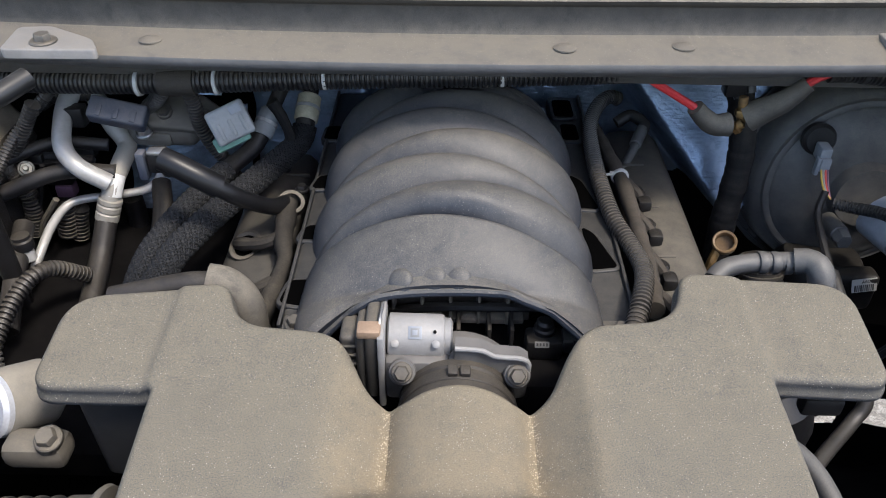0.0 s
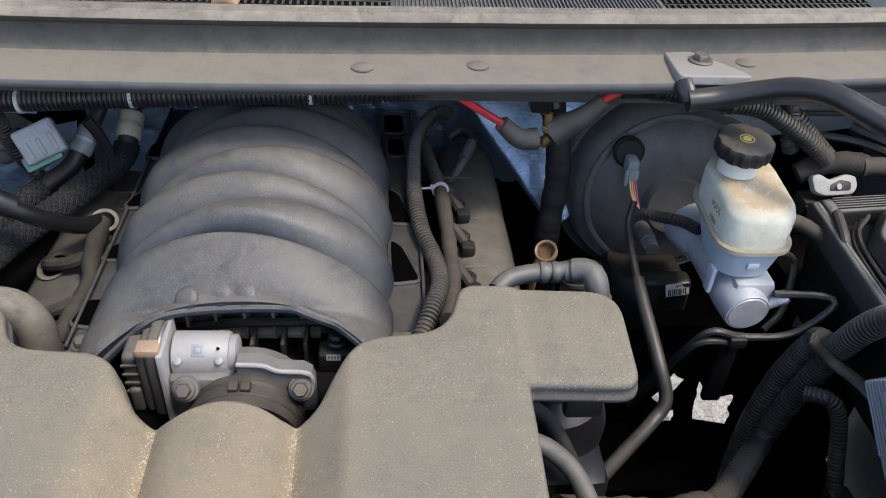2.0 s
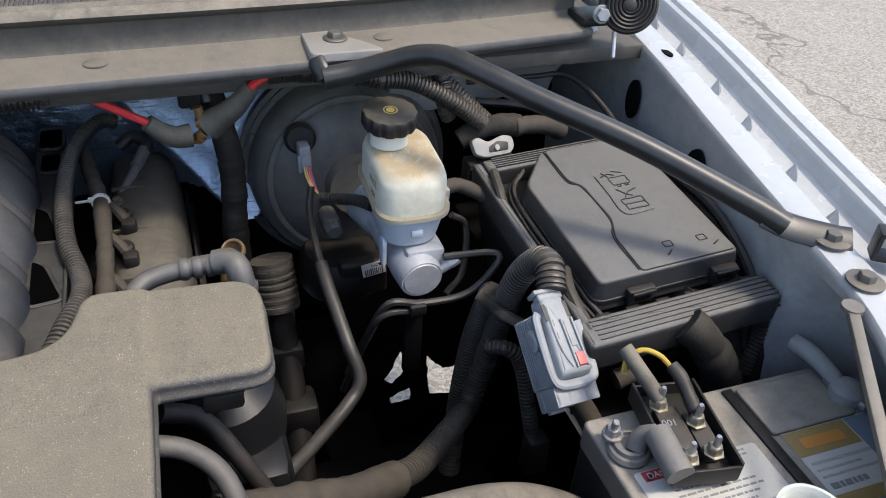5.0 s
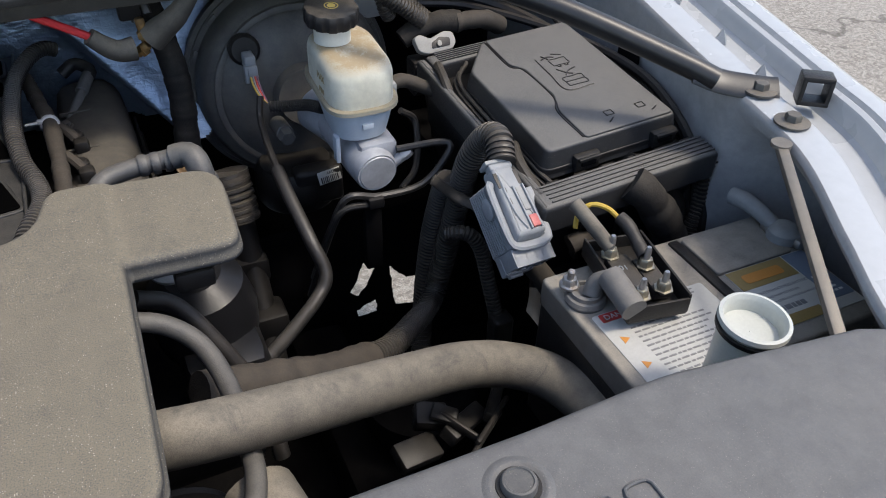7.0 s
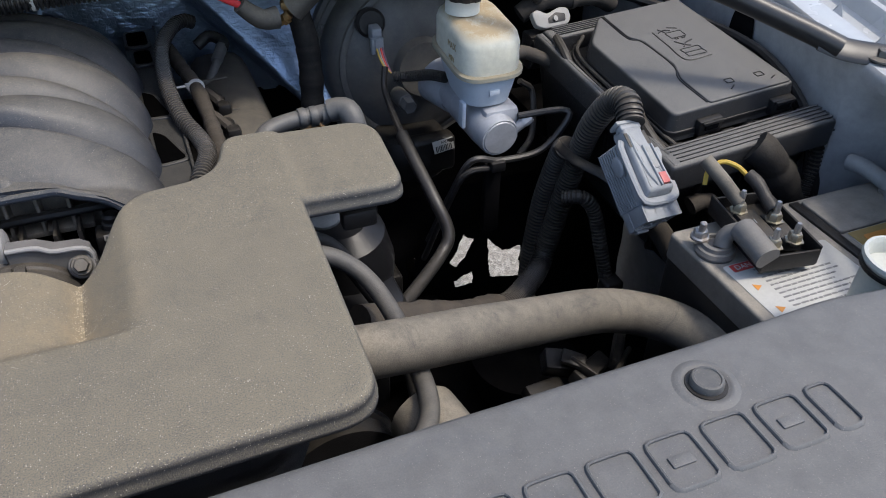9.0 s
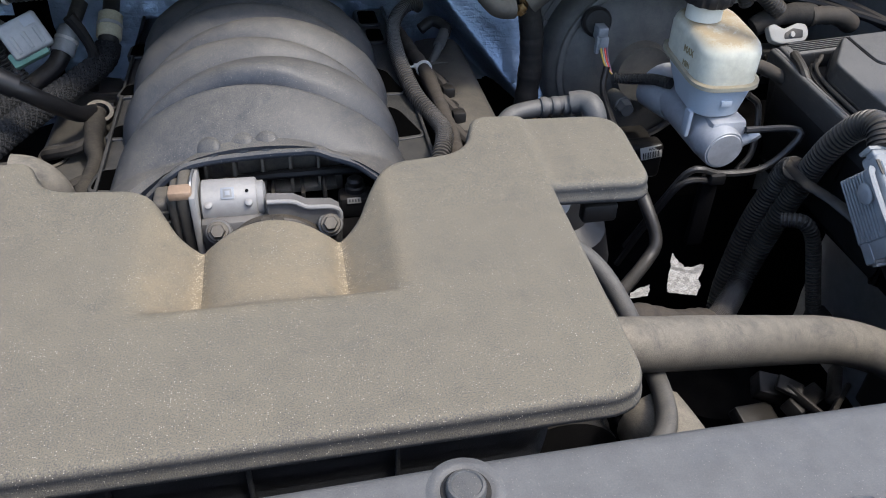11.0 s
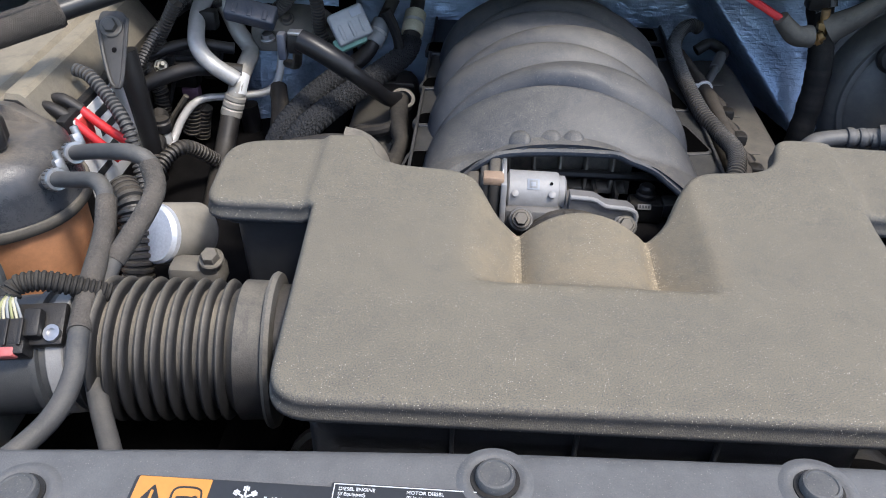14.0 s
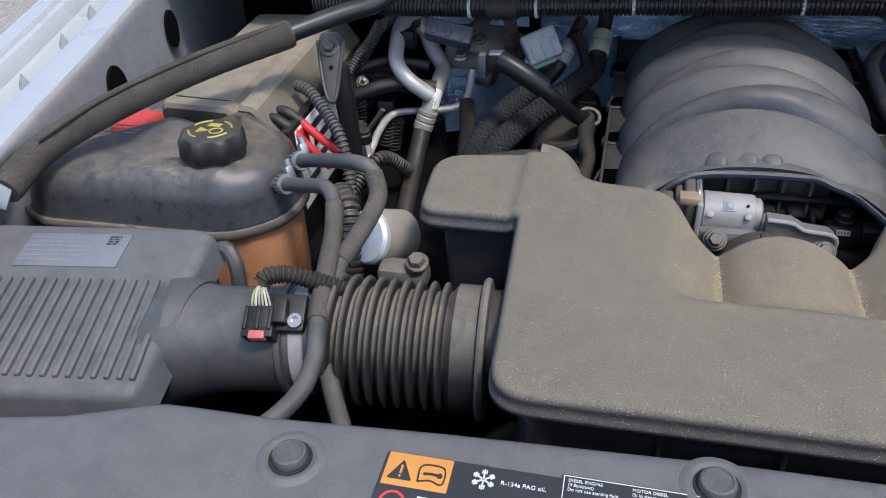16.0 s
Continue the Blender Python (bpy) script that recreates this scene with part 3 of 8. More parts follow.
def mount_plate(side):
    """Flat bracket on the cowl ledge that takes the brace bar."""
    x = 0.505 if side > 0 else 2 * MID - 0.505
    b = thing("brace_bracket", "pale flat steel bracket bolted on the cowl ledge", "bracket", (x, 0.79, 1.12), group="brace brackets")
    y = 0.0 if side > 0 else -0.040
    poly = rounded([(x - 0.053, 0.750 + y), (x + 0.032, 0.750 + y), (x + 0.022, 0.768 + y), (x - 0.022, 0.820 + y), (x - 0.052, 0.820 + y)] if side > 0 else [(x - 0.055, 0.770 + y), (x + 0.045, 0.772 + y), (x + 0.03, 0.80 + y), (x - 0.025, 0.832 + y), (x - 0.06, 0.828 + y)], 0.008)
    part("plate", slab(poly, 1.120, 1.1300, 0.002), GREYM2, b)
    part("bolt", hexbolt((x - 0.017, 0.790 + y, 1.1300), (0, 0, 1), 0.009, 0.009, 0.014), BOLT, b)


mount_plate(1)
mount_plate(-1)

# the raised hood stands behind the engine
hood_pose = plane_pose((MID, 1.06, 1.215), (1, 0, 0), (0, -0.978, -0.208))
hood = thing("hood", "raised white hood held open behind the engine", "hood", (MID, 1.05, 1.2))
part("skin", box((0, 0.63, -0.03), (1.82, 1.26, 0.02), 0.008, m=hood_pose), WHITE, hood)
part("inner_panel", box((0, 0.63, -0.008), (1.70, 1.16, 0.02), 0.006, m=hood_pose), GREYP, hood)
for x in (-0.80, -0.27, 0.27, 0.80):
    part("stiffener", box((x, 0.63, 0.008), (0.09, 1.10, 0.03), 0.012, m=hood_pose), GREYP, hood)

# lower body: walls and cross members, shade around the engine put into their colour
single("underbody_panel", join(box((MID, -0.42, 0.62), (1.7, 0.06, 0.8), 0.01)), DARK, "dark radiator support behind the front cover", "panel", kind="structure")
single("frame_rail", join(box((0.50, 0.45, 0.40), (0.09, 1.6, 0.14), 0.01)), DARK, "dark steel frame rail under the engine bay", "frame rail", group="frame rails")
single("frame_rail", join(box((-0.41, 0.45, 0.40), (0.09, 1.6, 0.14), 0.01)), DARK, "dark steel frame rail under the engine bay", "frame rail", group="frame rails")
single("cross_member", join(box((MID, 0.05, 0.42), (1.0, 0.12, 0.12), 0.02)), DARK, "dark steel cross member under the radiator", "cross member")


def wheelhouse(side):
    """Black sheet added as shade over the wheel; ragged driver's side openings show daylight."""
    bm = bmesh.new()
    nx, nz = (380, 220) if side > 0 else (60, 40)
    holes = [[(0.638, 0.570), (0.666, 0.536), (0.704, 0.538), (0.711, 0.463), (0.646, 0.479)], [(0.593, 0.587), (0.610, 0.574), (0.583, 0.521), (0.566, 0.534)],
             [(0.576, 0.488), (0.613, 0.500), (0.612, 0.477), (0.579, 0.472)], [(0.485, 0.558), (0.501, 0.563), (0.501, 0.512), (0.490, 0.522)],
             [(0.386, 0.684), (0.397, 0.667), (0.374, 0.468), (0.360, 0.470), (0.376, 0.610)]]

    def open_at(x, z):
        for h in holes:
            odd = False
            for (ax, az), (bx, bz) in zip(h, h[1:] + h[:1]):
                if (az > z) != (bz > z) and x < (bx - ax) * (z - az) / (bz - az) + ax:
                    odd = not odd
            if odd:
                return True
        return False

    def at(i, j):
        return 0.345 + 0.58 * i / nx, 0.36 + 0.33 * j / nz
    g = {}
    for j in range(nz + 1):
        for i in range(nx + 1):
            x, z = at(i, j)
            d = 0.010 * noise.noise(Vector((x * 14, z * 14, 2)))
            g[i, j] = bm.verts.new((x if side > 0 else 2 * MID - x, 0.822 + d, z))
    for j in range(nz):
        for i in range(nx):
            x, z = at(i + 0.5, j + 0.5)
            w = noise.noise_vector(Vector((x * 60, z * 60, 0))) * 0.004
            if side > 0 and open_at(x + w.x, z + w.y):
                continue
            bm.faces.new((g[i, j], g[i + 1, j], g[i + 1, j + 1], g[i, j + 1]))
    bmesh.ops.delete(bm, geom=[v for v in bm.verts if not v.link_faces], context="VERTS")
    single("shade_sheet", bm, DARK, "added black shade sheet with ragged openings" if side > 0 else "added black shade sheet behind the engine bay", "liner", group="wheel liners")


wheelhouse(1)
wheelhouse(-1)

# ---- engine ----


def engine_block():
    e = thing("engine_block", "dark cast engine block with pulleys, mostly hidden", "engine", (0, 0.7, 0.5))
    # block and front cover are near-black for the shade around them
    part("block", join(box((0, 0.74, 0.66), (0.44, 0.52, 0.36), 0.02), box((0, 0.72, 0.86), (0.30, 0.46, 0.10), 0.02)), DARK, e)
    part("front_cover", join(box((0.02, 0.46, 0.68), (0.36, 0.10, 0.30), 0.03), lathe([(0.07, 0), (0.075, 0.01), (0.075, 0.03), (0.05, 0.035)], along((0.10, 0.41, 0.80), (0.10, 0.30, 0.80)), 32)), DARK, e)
    for c, r in (((0.235, 0.30, 0.80), 0.055), ((0.30, 0.32, 0.70), 0.05), ((-0.20, 0.32, 0.74), 0.07)):
        part("pulley", lathe([(r * 0.3, 0), (r, 0.0), (r, 0.006), (r * 0.93, 0.009), (r * 0.93, 0.022), (r, 0.025), (r, 0.03), (r * 0.3, 0.032)], along(c, (c[0], c[1] - 0.1, c[2])), 40), BLACK, e)
    return e


engine_block()


def valve_cover(side):
    x = 0.258 if side > 0 else -0.240
    v = thing("valve_cover", "dusty dark grey valve cover beside the intake manifold", "valve cover", (x, 0.80, 0.85), group="valve covers")
    prof = [(-0.052, 0.80), (-0.051, 0.872), (-0.047, 0.890), (-0.038, 0.900), (-0.020, 0.9035), (0.006, 0.9035), (0.020, 0.900), (0.030, 0.890), (0.036, 0.874), (0.041, 0.840), (0.043, 0.80)]
    y0, y1 = (0.585, 1.008) if side > 0 else (0.575, 0.93)
    rings = []
    for d, e in ((0.0, 0.030), (0.004, 0.014), (0.012, 0.005), (0.024, 0.0), (y1 - y0 - 0.036, 0.0), (y1 - y0 - 0.016, 0.004), (y1 - y0 - 0.005, 0.012), (y1 - y0, 0.030)):
        k = 1 - e * 7
        rings.append([(x + side * px * (1 - e * 3), y0 + d, 0.80 + max(0.0, pz - 0.80) * (1 - e * 1.5) * (0.5 + 0.5 * k if pz > 0.88 else 1.0)) for px, pz in prof])
    # the passenger side takes the shaded copy
    part("cover", loft(rings), VALVE if side > 0 else VALVEL, v, sharp=50)
    part("rail", slab(rounded([(x - 0.054, y0 - 0.006), (x + 0.054, y0 - 0.006), (x + 0.054, y1 + 0.004), (x - 0.054, y1 + 0.004)], 0.015), 0.79, 0.803, 0.003), BLACK, v, "dark gasket rail")
    part("gasket_lip", box((x + side * 0.047, (y0 + y1) / 2, 0.818), (0.004, y1 - y0 - 0.02, 0.03), 0.001), BLACK, v)
    for y in ((0.90, 0.80, 0.70, 0.61) if side > 0 else (0.86, 0.72, 0.60)):
        part("rib", box((x - side * 0.026, y, 0.902), (0.040, 0.0035, 0.006), 0.0015), VALVE, v)
        part("rail_bolt", hexbolt((x - side * 0.040, y - 0.03, 0.900), (0, 0, 1), 0.0065, 0.007, 0.009), BOLT, v)
    if side < 0:
        part("coil_well", lathe([(0.020, 0), (0.022, 0.003), (0.018, 0.0035), (0.015, 0.001)], Matrix.Translation((x - 0.006, 0.705, 0.9030)) @ Matrix.Diagonal((0.8, 1.3, 1, 1)), 24, False), VALVE, v)
        part("well_opening", lathe([(0.0175, 0.0), (0.0175, 0.0012)], Matrix.Translation((x - 0.006, 0.705, 0.9030)) @ Matrix.Diagonal((0.8, 1.3, 1, 1)), 24), VOID, v, "black plate for the shaded coil opening")
    return v


valve_cover(1)
valve_cover(-1)


# dust raised on upright faces to stand for light reaching under the lip
INNER = dusty("dusty_lit_ribbed_plastic", (0.06, 0.058, 0.056), 0.8, 0.45, (0.28, 0.245, 0.19), blotch=1.2, lift=0.6)


def manifold():
    """The arched plastic intake manifold with its moulded runners."""
    t = thing("intake_manifold", "dark ribbed plastic intake manifold dusted with brown dirt", "intake manifold", (0, 0.72, 0.9))
    ny, nv = 260, 60
    rear = 0.955
    rows = []
    for i in range(ny + 1):
        u = i / ny
        row = []
        for k in range(nv + 1):
            a = math.pi * k / nv
            cx = math.cos(a)
            s = math.sin(a)
            sx = cx
            front = 0.545 - 0.052 * abs(sx) ** 2.5
            y = front + (rear - front) * u
            w = 0.144 + 0.002 * math.sin(math.pi * min(1, (y - 0.49) / 0.45))
            if y > 0.88:
                w -= 0.05 * ((y - 0.88) / 0.075) ** 2
            crest = 0.982 + 0.048 * min(1.0, max(0.0, (y - 0.538) / 0.075)) ** 0.75
            if y > 0.62:
                crest += 0.004 * (1 - abs(y - 0.75) / 0.13) if abs(y - 0.75) < 0.13 else 0
            if y > 0.86:
                crest -= 0.045 * ((y - 0.86) / 0.095) ** 2
            base = 0.928 + (0.022 if y < 0.53 else 0.022 * max(0, 1 - (y - 0.53) / 0.06))
            # the runners cross over: every second one widens to one side and narrows to the other
            q = y + 0.010 * abs(sx) ** 2 - 0.004 * sx
            lean = 0.0125 * max(-1.0, min(1.0, sx * 1.1))
            bounds = [0.606 + 0.0500 * k - (lean if k % 2 == 0 else -lean) for k in range(9)]
            if q < bounds[0]:
                f = max(0.0, min(1.0, (q - 0.500) / (bounds[0] - 0.500)))
                bulge = 0.013 * (math.sin(math.pi / 2 * min(1.0, f / 0.86)) if f < 0.86 else math.cos(math.pi / 2 * (f - 0.86) / 0.14) * 2.0 - 1.0)
            else:
                k = max(i for i in range(8) if q >= bounds[i])
                wide = bounds[k + 1] - bounds[k]
                f = min(1.0, (q - bounds[k]) / wide)
                bulge = 0.024 * (wide / 0.05) ** 0.55 * max(0.0, math.sin(math.pi * f ** 1.2)) ** 0.55 - 0.013
                if k == 0:
                    bulge += 0.0065 * math.exp(-((w * sx - 0.004) / 0.040) ** 4) * math.exp(-((f - 0.22) / 0.22) ** 2)
            n = Vector((sx, 0, s)).normalized()
            h = base + (crest - base) * s ** 1.32
            row.append(Vector((w * sx - 0.009, y, h)) + n * bulge * (0.15 + 0.85 * min(1.0, s * 1.6)))
        rows.append(row)
    bm = bmesh.new()
    vs = [[bm.verts.new(p) for p in r] for r in rows]
    for a, b in zip(vs, vs[1:]):
        for k in range(nv):
            bm.faces.new((a[k], a[k + 1], b[k + 1], b[k]))
    bm.faces.new(vs[-1])
    part("runner_cover", bm, MANI, t, sharp=28)
    # front skirt down to a flat-topped opening with a rolled lip
    lip = []
    for p in rows[0]:
        x = p.x + 0.004
        flat = 0.986 + 0.03 * x - max(0.0, x - 0.066) * 0.62 - max(0.0, -0.078 - x) * 0.75
        lip.append(Vector((p.x, p.y - 0.004 - 0.004 * (abs(x) < 0.09), min(p.z - 0.002, flat))))
    bm = bmesh.new()
    mid = [(a + b) / 2 + Vector((0, -0.006, 0.003)) for a, b in zip(rows[0], lip)]
    vs = [[bm.verts.new(p) for p in r] for r in (rows[0], mid, lip)]
    for a, b in zip(vs, vs[1:]):
        for k in range(nv):
            bm.faces.new((a[k], b[k], b[k + 1], a[k + 1]))
    part("front_skirt", bm, MANI, t, sharp=60)
    part("front_lip", tube(lip[1:-1:2], 0.0050, 10), MANI, t)
    for x in (-0.058, -0.028, -0.003):
        at = min(mid, key=lambda p: abs(p.x - x) + (p.z < 0.95)) + Vector((0, 0.0092, 0.0015))
        part("boss", lathe([(0.0110, -0.012), (0.0108, -0.003), (0.0095, 0.002), (0.0065, 0.0055), (0.002, 0.0068)], Matrix.Translation(at) @ Euler((radians(38), radians(x * 400), 0)).to_matrix().to_4x4() @ Matrix.Diagonal((1.2, 1.2, 0.42, 1)), 20), MANI, t)
    # ribbed inner wall under the lip
    part("inner_wall", box((-0.012, 0.585, 0.940), (0.17, 0.006, 0.09), 0.001), INNER, t)
    for x in np.linspace(-0.092, 0.048, 6):
        part("rib", box((x, 0.573, 0.955), (0.0035, 0.028, 0.062), 0.001), INNER, t)
    part("cross_rib", tube([(-0.11, 0.565, 0.925), (-0.03, 0.56, 0.945), (0.05, 0.56, 0.947), (0.12, 0.57, 0.94)], 0.005, 8), BLACK, t)
    part("web", box((-0.01, 0.572, 0.925), (0.15, 0.02, 0.006), 0.001), INNER, t)
    for x in (0.0, 0.03, 0.052):
        part("rib", box((x, 0.552, 0.915), (0.004, 0.03, 0.045), 0.001, m=None), BLACKD, t)
    # flanges with their port frames
    for s in (1, -1):
        part("flange", join(box((s * 0.150, 0.775, 0.930), (0.046, 0.50, 0.022), 0.006), box((s * 0.172, 0.775, 0.9425), (0.004, 0.49, 0.006), 0.0015)), MANID, t)
        holes = [[(0.132, 0.955), (0.159, 0.955), (0.158, 1.002), (0.132, 1.002)], [(0.137, 0.892), (0.159, 0.892), (0.158, 0.932), (0.137, 0.932)],
                 [(0.137, 0.738), (0.163, 0.736), (0.149, 0.795), (0.136, 0.808)], [(0.139, 0.625), (0.168, 0.630), (0.150, 0.688), (0.138, 0.700)]]
        if s < 0:
            holes = [[(-0.176, 0.882), (-0.155, 0.882), (-0.153, 0.915), (-0.174, 0.915)], [(-0.175, 0.766), (-0.155, 0.768), (-0.153, 0.795), (-0.169, 0.792)],
                     [(-0.175, 0.668), (-0.155, 0.668), (-0.153, 0.695), (-0.169, 0.692)], [(-0.178, 0.565), (-0.155, 0.560), (-0.150, 0.600), (-0.172, 0.598)]]
        for k, h in enumerate(holes):
            hole = rounded(h, 0.006)
            port = part("port_frame", slab(inset(hole, -0.0045), 0.936, 0.9446 if k < 2 else 0.9430, 0.002), MANID, t)
            part("port", slab(hole, 0.9420, 0.9458 if k < 2 else 0.9442, 0.0003), VOID, port, "black plate for the shaded port opening")
        part("front_tab", box((s * 0.152, 0.530, 0.938), (0.036, 0.036, 0.016), 0.006), MANI, t)
        part("tab_bolt", hexbolt((s * 0.155, 0.530, 0.946), (0, 0, 1), 0.008, 0.008, 0.011), BOLT, t)
    return t


manifold()


CASTT = dusty("dull_throttle_casting", (0.16, 0.16, 0.16), 0.3, 0.5, (0.22, 0.19, 0.15), lift=0.0, metal=0.3)
GEAR = dusty("grey_black_housing", (0.035, 0.036, 0.038), 0.35, 0.45, lift=0.0)


def throttle():
    t = thing("throttle_body", "grey cast throttle body with a silver motor housing", "throttle body", (0, 0.48, 0.9))
    part("motor", lathe([(0.016, 0), (0.0208, 0.002), (0.0208, 0.050), (0.0195, 0.052), (0.0175, 0.0525), (0.0175, 0.058), (0.014, 0.060)], along((-0.066, 0.512, 0.953), (0.0, 0.512, 0.952)), 40), ALU, t, "silver motor housing")
    lm = Matrix.Translation((-0.040, 0.4988, 0.9689)) @ Euler((radians(40), 0, 0)).to_matrix().to_4x4()
    lab = part("motor_label", box((0, 0, 0), (0.0125, 0.0115, 0.0008), 0.0002, m=lm), LABELG, t, "small printed label")
    part("label_code", box((0, 0, 0.0005), (0.008, 0.008, 0.0006), 0.0001, m=lm), INKG, lab)
    part("label_core", box((0, 0, 0.0009), (0.0045, 0.0045, 0.0004), 0.0001, m=lm), LABELG, lab)
    part("dimple", lathe([(0.0016, 0), (0.0016, 0.0008)], lm @ Matrix.Translation((0.018, 0.001, 0.0002)), 12), DARK, t)
    for dx, dy in ((-0.018, -0.010), (0.019, -0.010)):
        part("cast_boss", lathe([(0.0036, -0.002), (0.0036, 0.0008), (0.002, 0.0016)], lm @ Matrix.Translation((dx, dy, -0.001)), 14), ALU, t)
    part("gear_housing", join(box((-0.0790, 0.508, 0.940), (0.012, 0.050, 0.084), 0.004, 3), box((-0.0885, 0.508, 0.938), (0.010, 0.044, 0.074), 0.004, 3)), GEAR, t)
    part("connector_shroud", join(box((-0.1005, 0.508, 0.942), (0.016, 0.034, 0.052), 0.005, 3), box((-0.1005, 0.500, 0.915), (0.012, 0.026, 0.030), 0.004, 3)), GEAR, t)
    for k in range(4):
        part("shroud_rib", box((-0.1005, 0.4905, 0.925 + k * 0.011), (0.0165, 0.003, 0.003), 0.001), GEAR, t)
    part("housing_flange", box((-0.0700, 0.507, 0.935), (0.006, 0.056, 0.088), 0.002), ALU, t)
    part("spring_clip", tube([(-0.0715, 0.490, 0.978), (-0.071, 0.500, 0.985), (-0.070, 0.520, 0.984)], 0.0014, 6), STEEL, t)
    part("copper_clip", box((-0.0805, 0.4905, 0.9790), (0.021, 0.016, 0.009), 0.002), COPPER, t, "copper coloured clip")
    part("housing_screw", lathe([(0.004, 0), (0.004, 0.005), (0.002, 0.006)], along((-0.060, 0.487, 0.938), (-0.060, 0.40, 0.99)), 12), ALU, t)
    part("bore", lathe([(0.030, 0), (0.054, 0.002), (0.056, 0.02), (0.050, 0.024), (0.050, 0.05), (0.03, 0.05)], along((0.0, 0.525, 0.895), (0.0, 0.44, 0.895)), 48), CASTT, t)
    part("cast_face", join(box((-0.038, 0.492, 0.922), (0.060, 0.020, 0.050), 0.006), box((0.040, 0.497, 0.918), (0.050, 0.018, 0.050), 0.006)), CASTT, t)
    arm = [(-0.004, 0.966), (0.020, 0.964), (0.032, 0.957), (0.055, 0.955), (0.063, 0.949), (0.063, 0.936), (0.054, 0.928), (0.020, 0.938), (-0.004, 0.944)]
    part("lever_arm", loft([[(x, 0.486 + dy, z - dz) for x, z in arm] for dy, dz in ((0.0, 0.001), (-0.003, 0.0), (-0.003, 0.0), (0.012, 0.0))][1:]), CASTT, t, sharp=50)
    part("arm_edge", tube([(x, 0.4825, z) for x, z in arm[:6]], 0.0024, 8), ALU, t)
    for c in ((-0.051, 0.474, 0.943), (0.053, 0.476, 0.940)):
        part("bolt_boss", lathe([(0.0125, 0), (0.0125, 0.006), (0.0115, 0.008)], along(Vector(c) + Vector((0, 0.008, -0.006)), Vector(c) + Vector((0, -0.67, 0.5))), 24), CASTT, t)
        part("bolt", hexbolt(c, (0, -0.75, 0.65), 0.0072, 0.008, 0.0098), BOLT, t)
    part("duct_cuff", lathe([(0.046, 0), (0.0545, 0.003), (0.0545, 0.010), (0.0525, 0.012), (0.0525, 0.018), (0.0545, 0.020), (0.0545, 0.040)], along((0.0, 0.486, 0.897), (0.0, 0.40, 0.899)), 64), BLACKD, t)
    part("clamp", lathe([(0.0548, 0), (0.0558, 0.001), (0.0558, 0.009), (0.0548, 0.010)], along((0.0, 0.468, 0.8975), (0.0, 0.40, 0.899)), 64), BLACKD, t, "dusty band clamp")
    for x in (-0.0055, 0.0055):
        part("clamp_block", box((x, 0.467, 0.9535), (0.0095, 0.012, 0.007), 0.002), BLACKD, t)
    s = thing("pressure_sensor", "small black sensor with a printed label and round knob", "sensor", (0.083, 0.53, 0.92))
    part("body", box((0.083, 0.536, 0.922), (0.036, 0.024, 0.024), 0.004), BLACK, s)
    part("knob", lathe([(0.0105, 0), (0.0105, 0.006), (0.0085, 0.0075), (0.0085, 0.013), (0.006, 0.0155)], Matrix.Translation((0.083, 0.541, 0.933)), 20), BLACK, s)
    sl = Matrix.Translation((0.080, 0.5245, 0.9315)) @ Euler((radians(55), 0, 0)).to_matrix().to_4x4()
    lab = part("label", box((0, 0, 0), (0.014, 0.006, 0.0008), 0.0002, m=sl), GREYT, s)
    part("print", join(*[box((-0.0045 + 0.003 * k, 0.0, 0.0006), (0.0018, 0.0030, 0.0004), 0, m=sl) for k in range(4)]), INK, lab)
    part("connector", join(box((0.112, 0.538, 0.925), (0.024, 0.020, 0.018), 0.003), box((0.105, 0.526, 0.930), (0.010, 0.004, 0.010), 0.001)), BLACKD, s)


throttle()


def pocket(x, y):
    """How high the top of the resonator stands at a place in its middle hollow."""
    if y < 0.290 or abs(x) > 0.110:
        return 1.0
    ax = abs(x)
    side = 0.968 + 0.034 * (ax - 0.052) / 0.050
    neck = 0.967 + 0.026 * math.sqrt(max(0.0, 1 - (ax / 0.056) ** 2)) - max(0.0, ax - 0.056) * 1.5
    k = 0.003
    low = max(side, neck) + k * math.log(1 + math.exp(-abs(side - neck) / k))
    wall = 1.0 - (y - 0.302) * 1.05
    low = max(low, wall) + k * math.log(1 + math.exp(-abs(low - wall) / k))
    k = 0.0012
    return min(low, 1.0) - k * math.log(1 + math.exp(-abs(low - 1.0) / k))


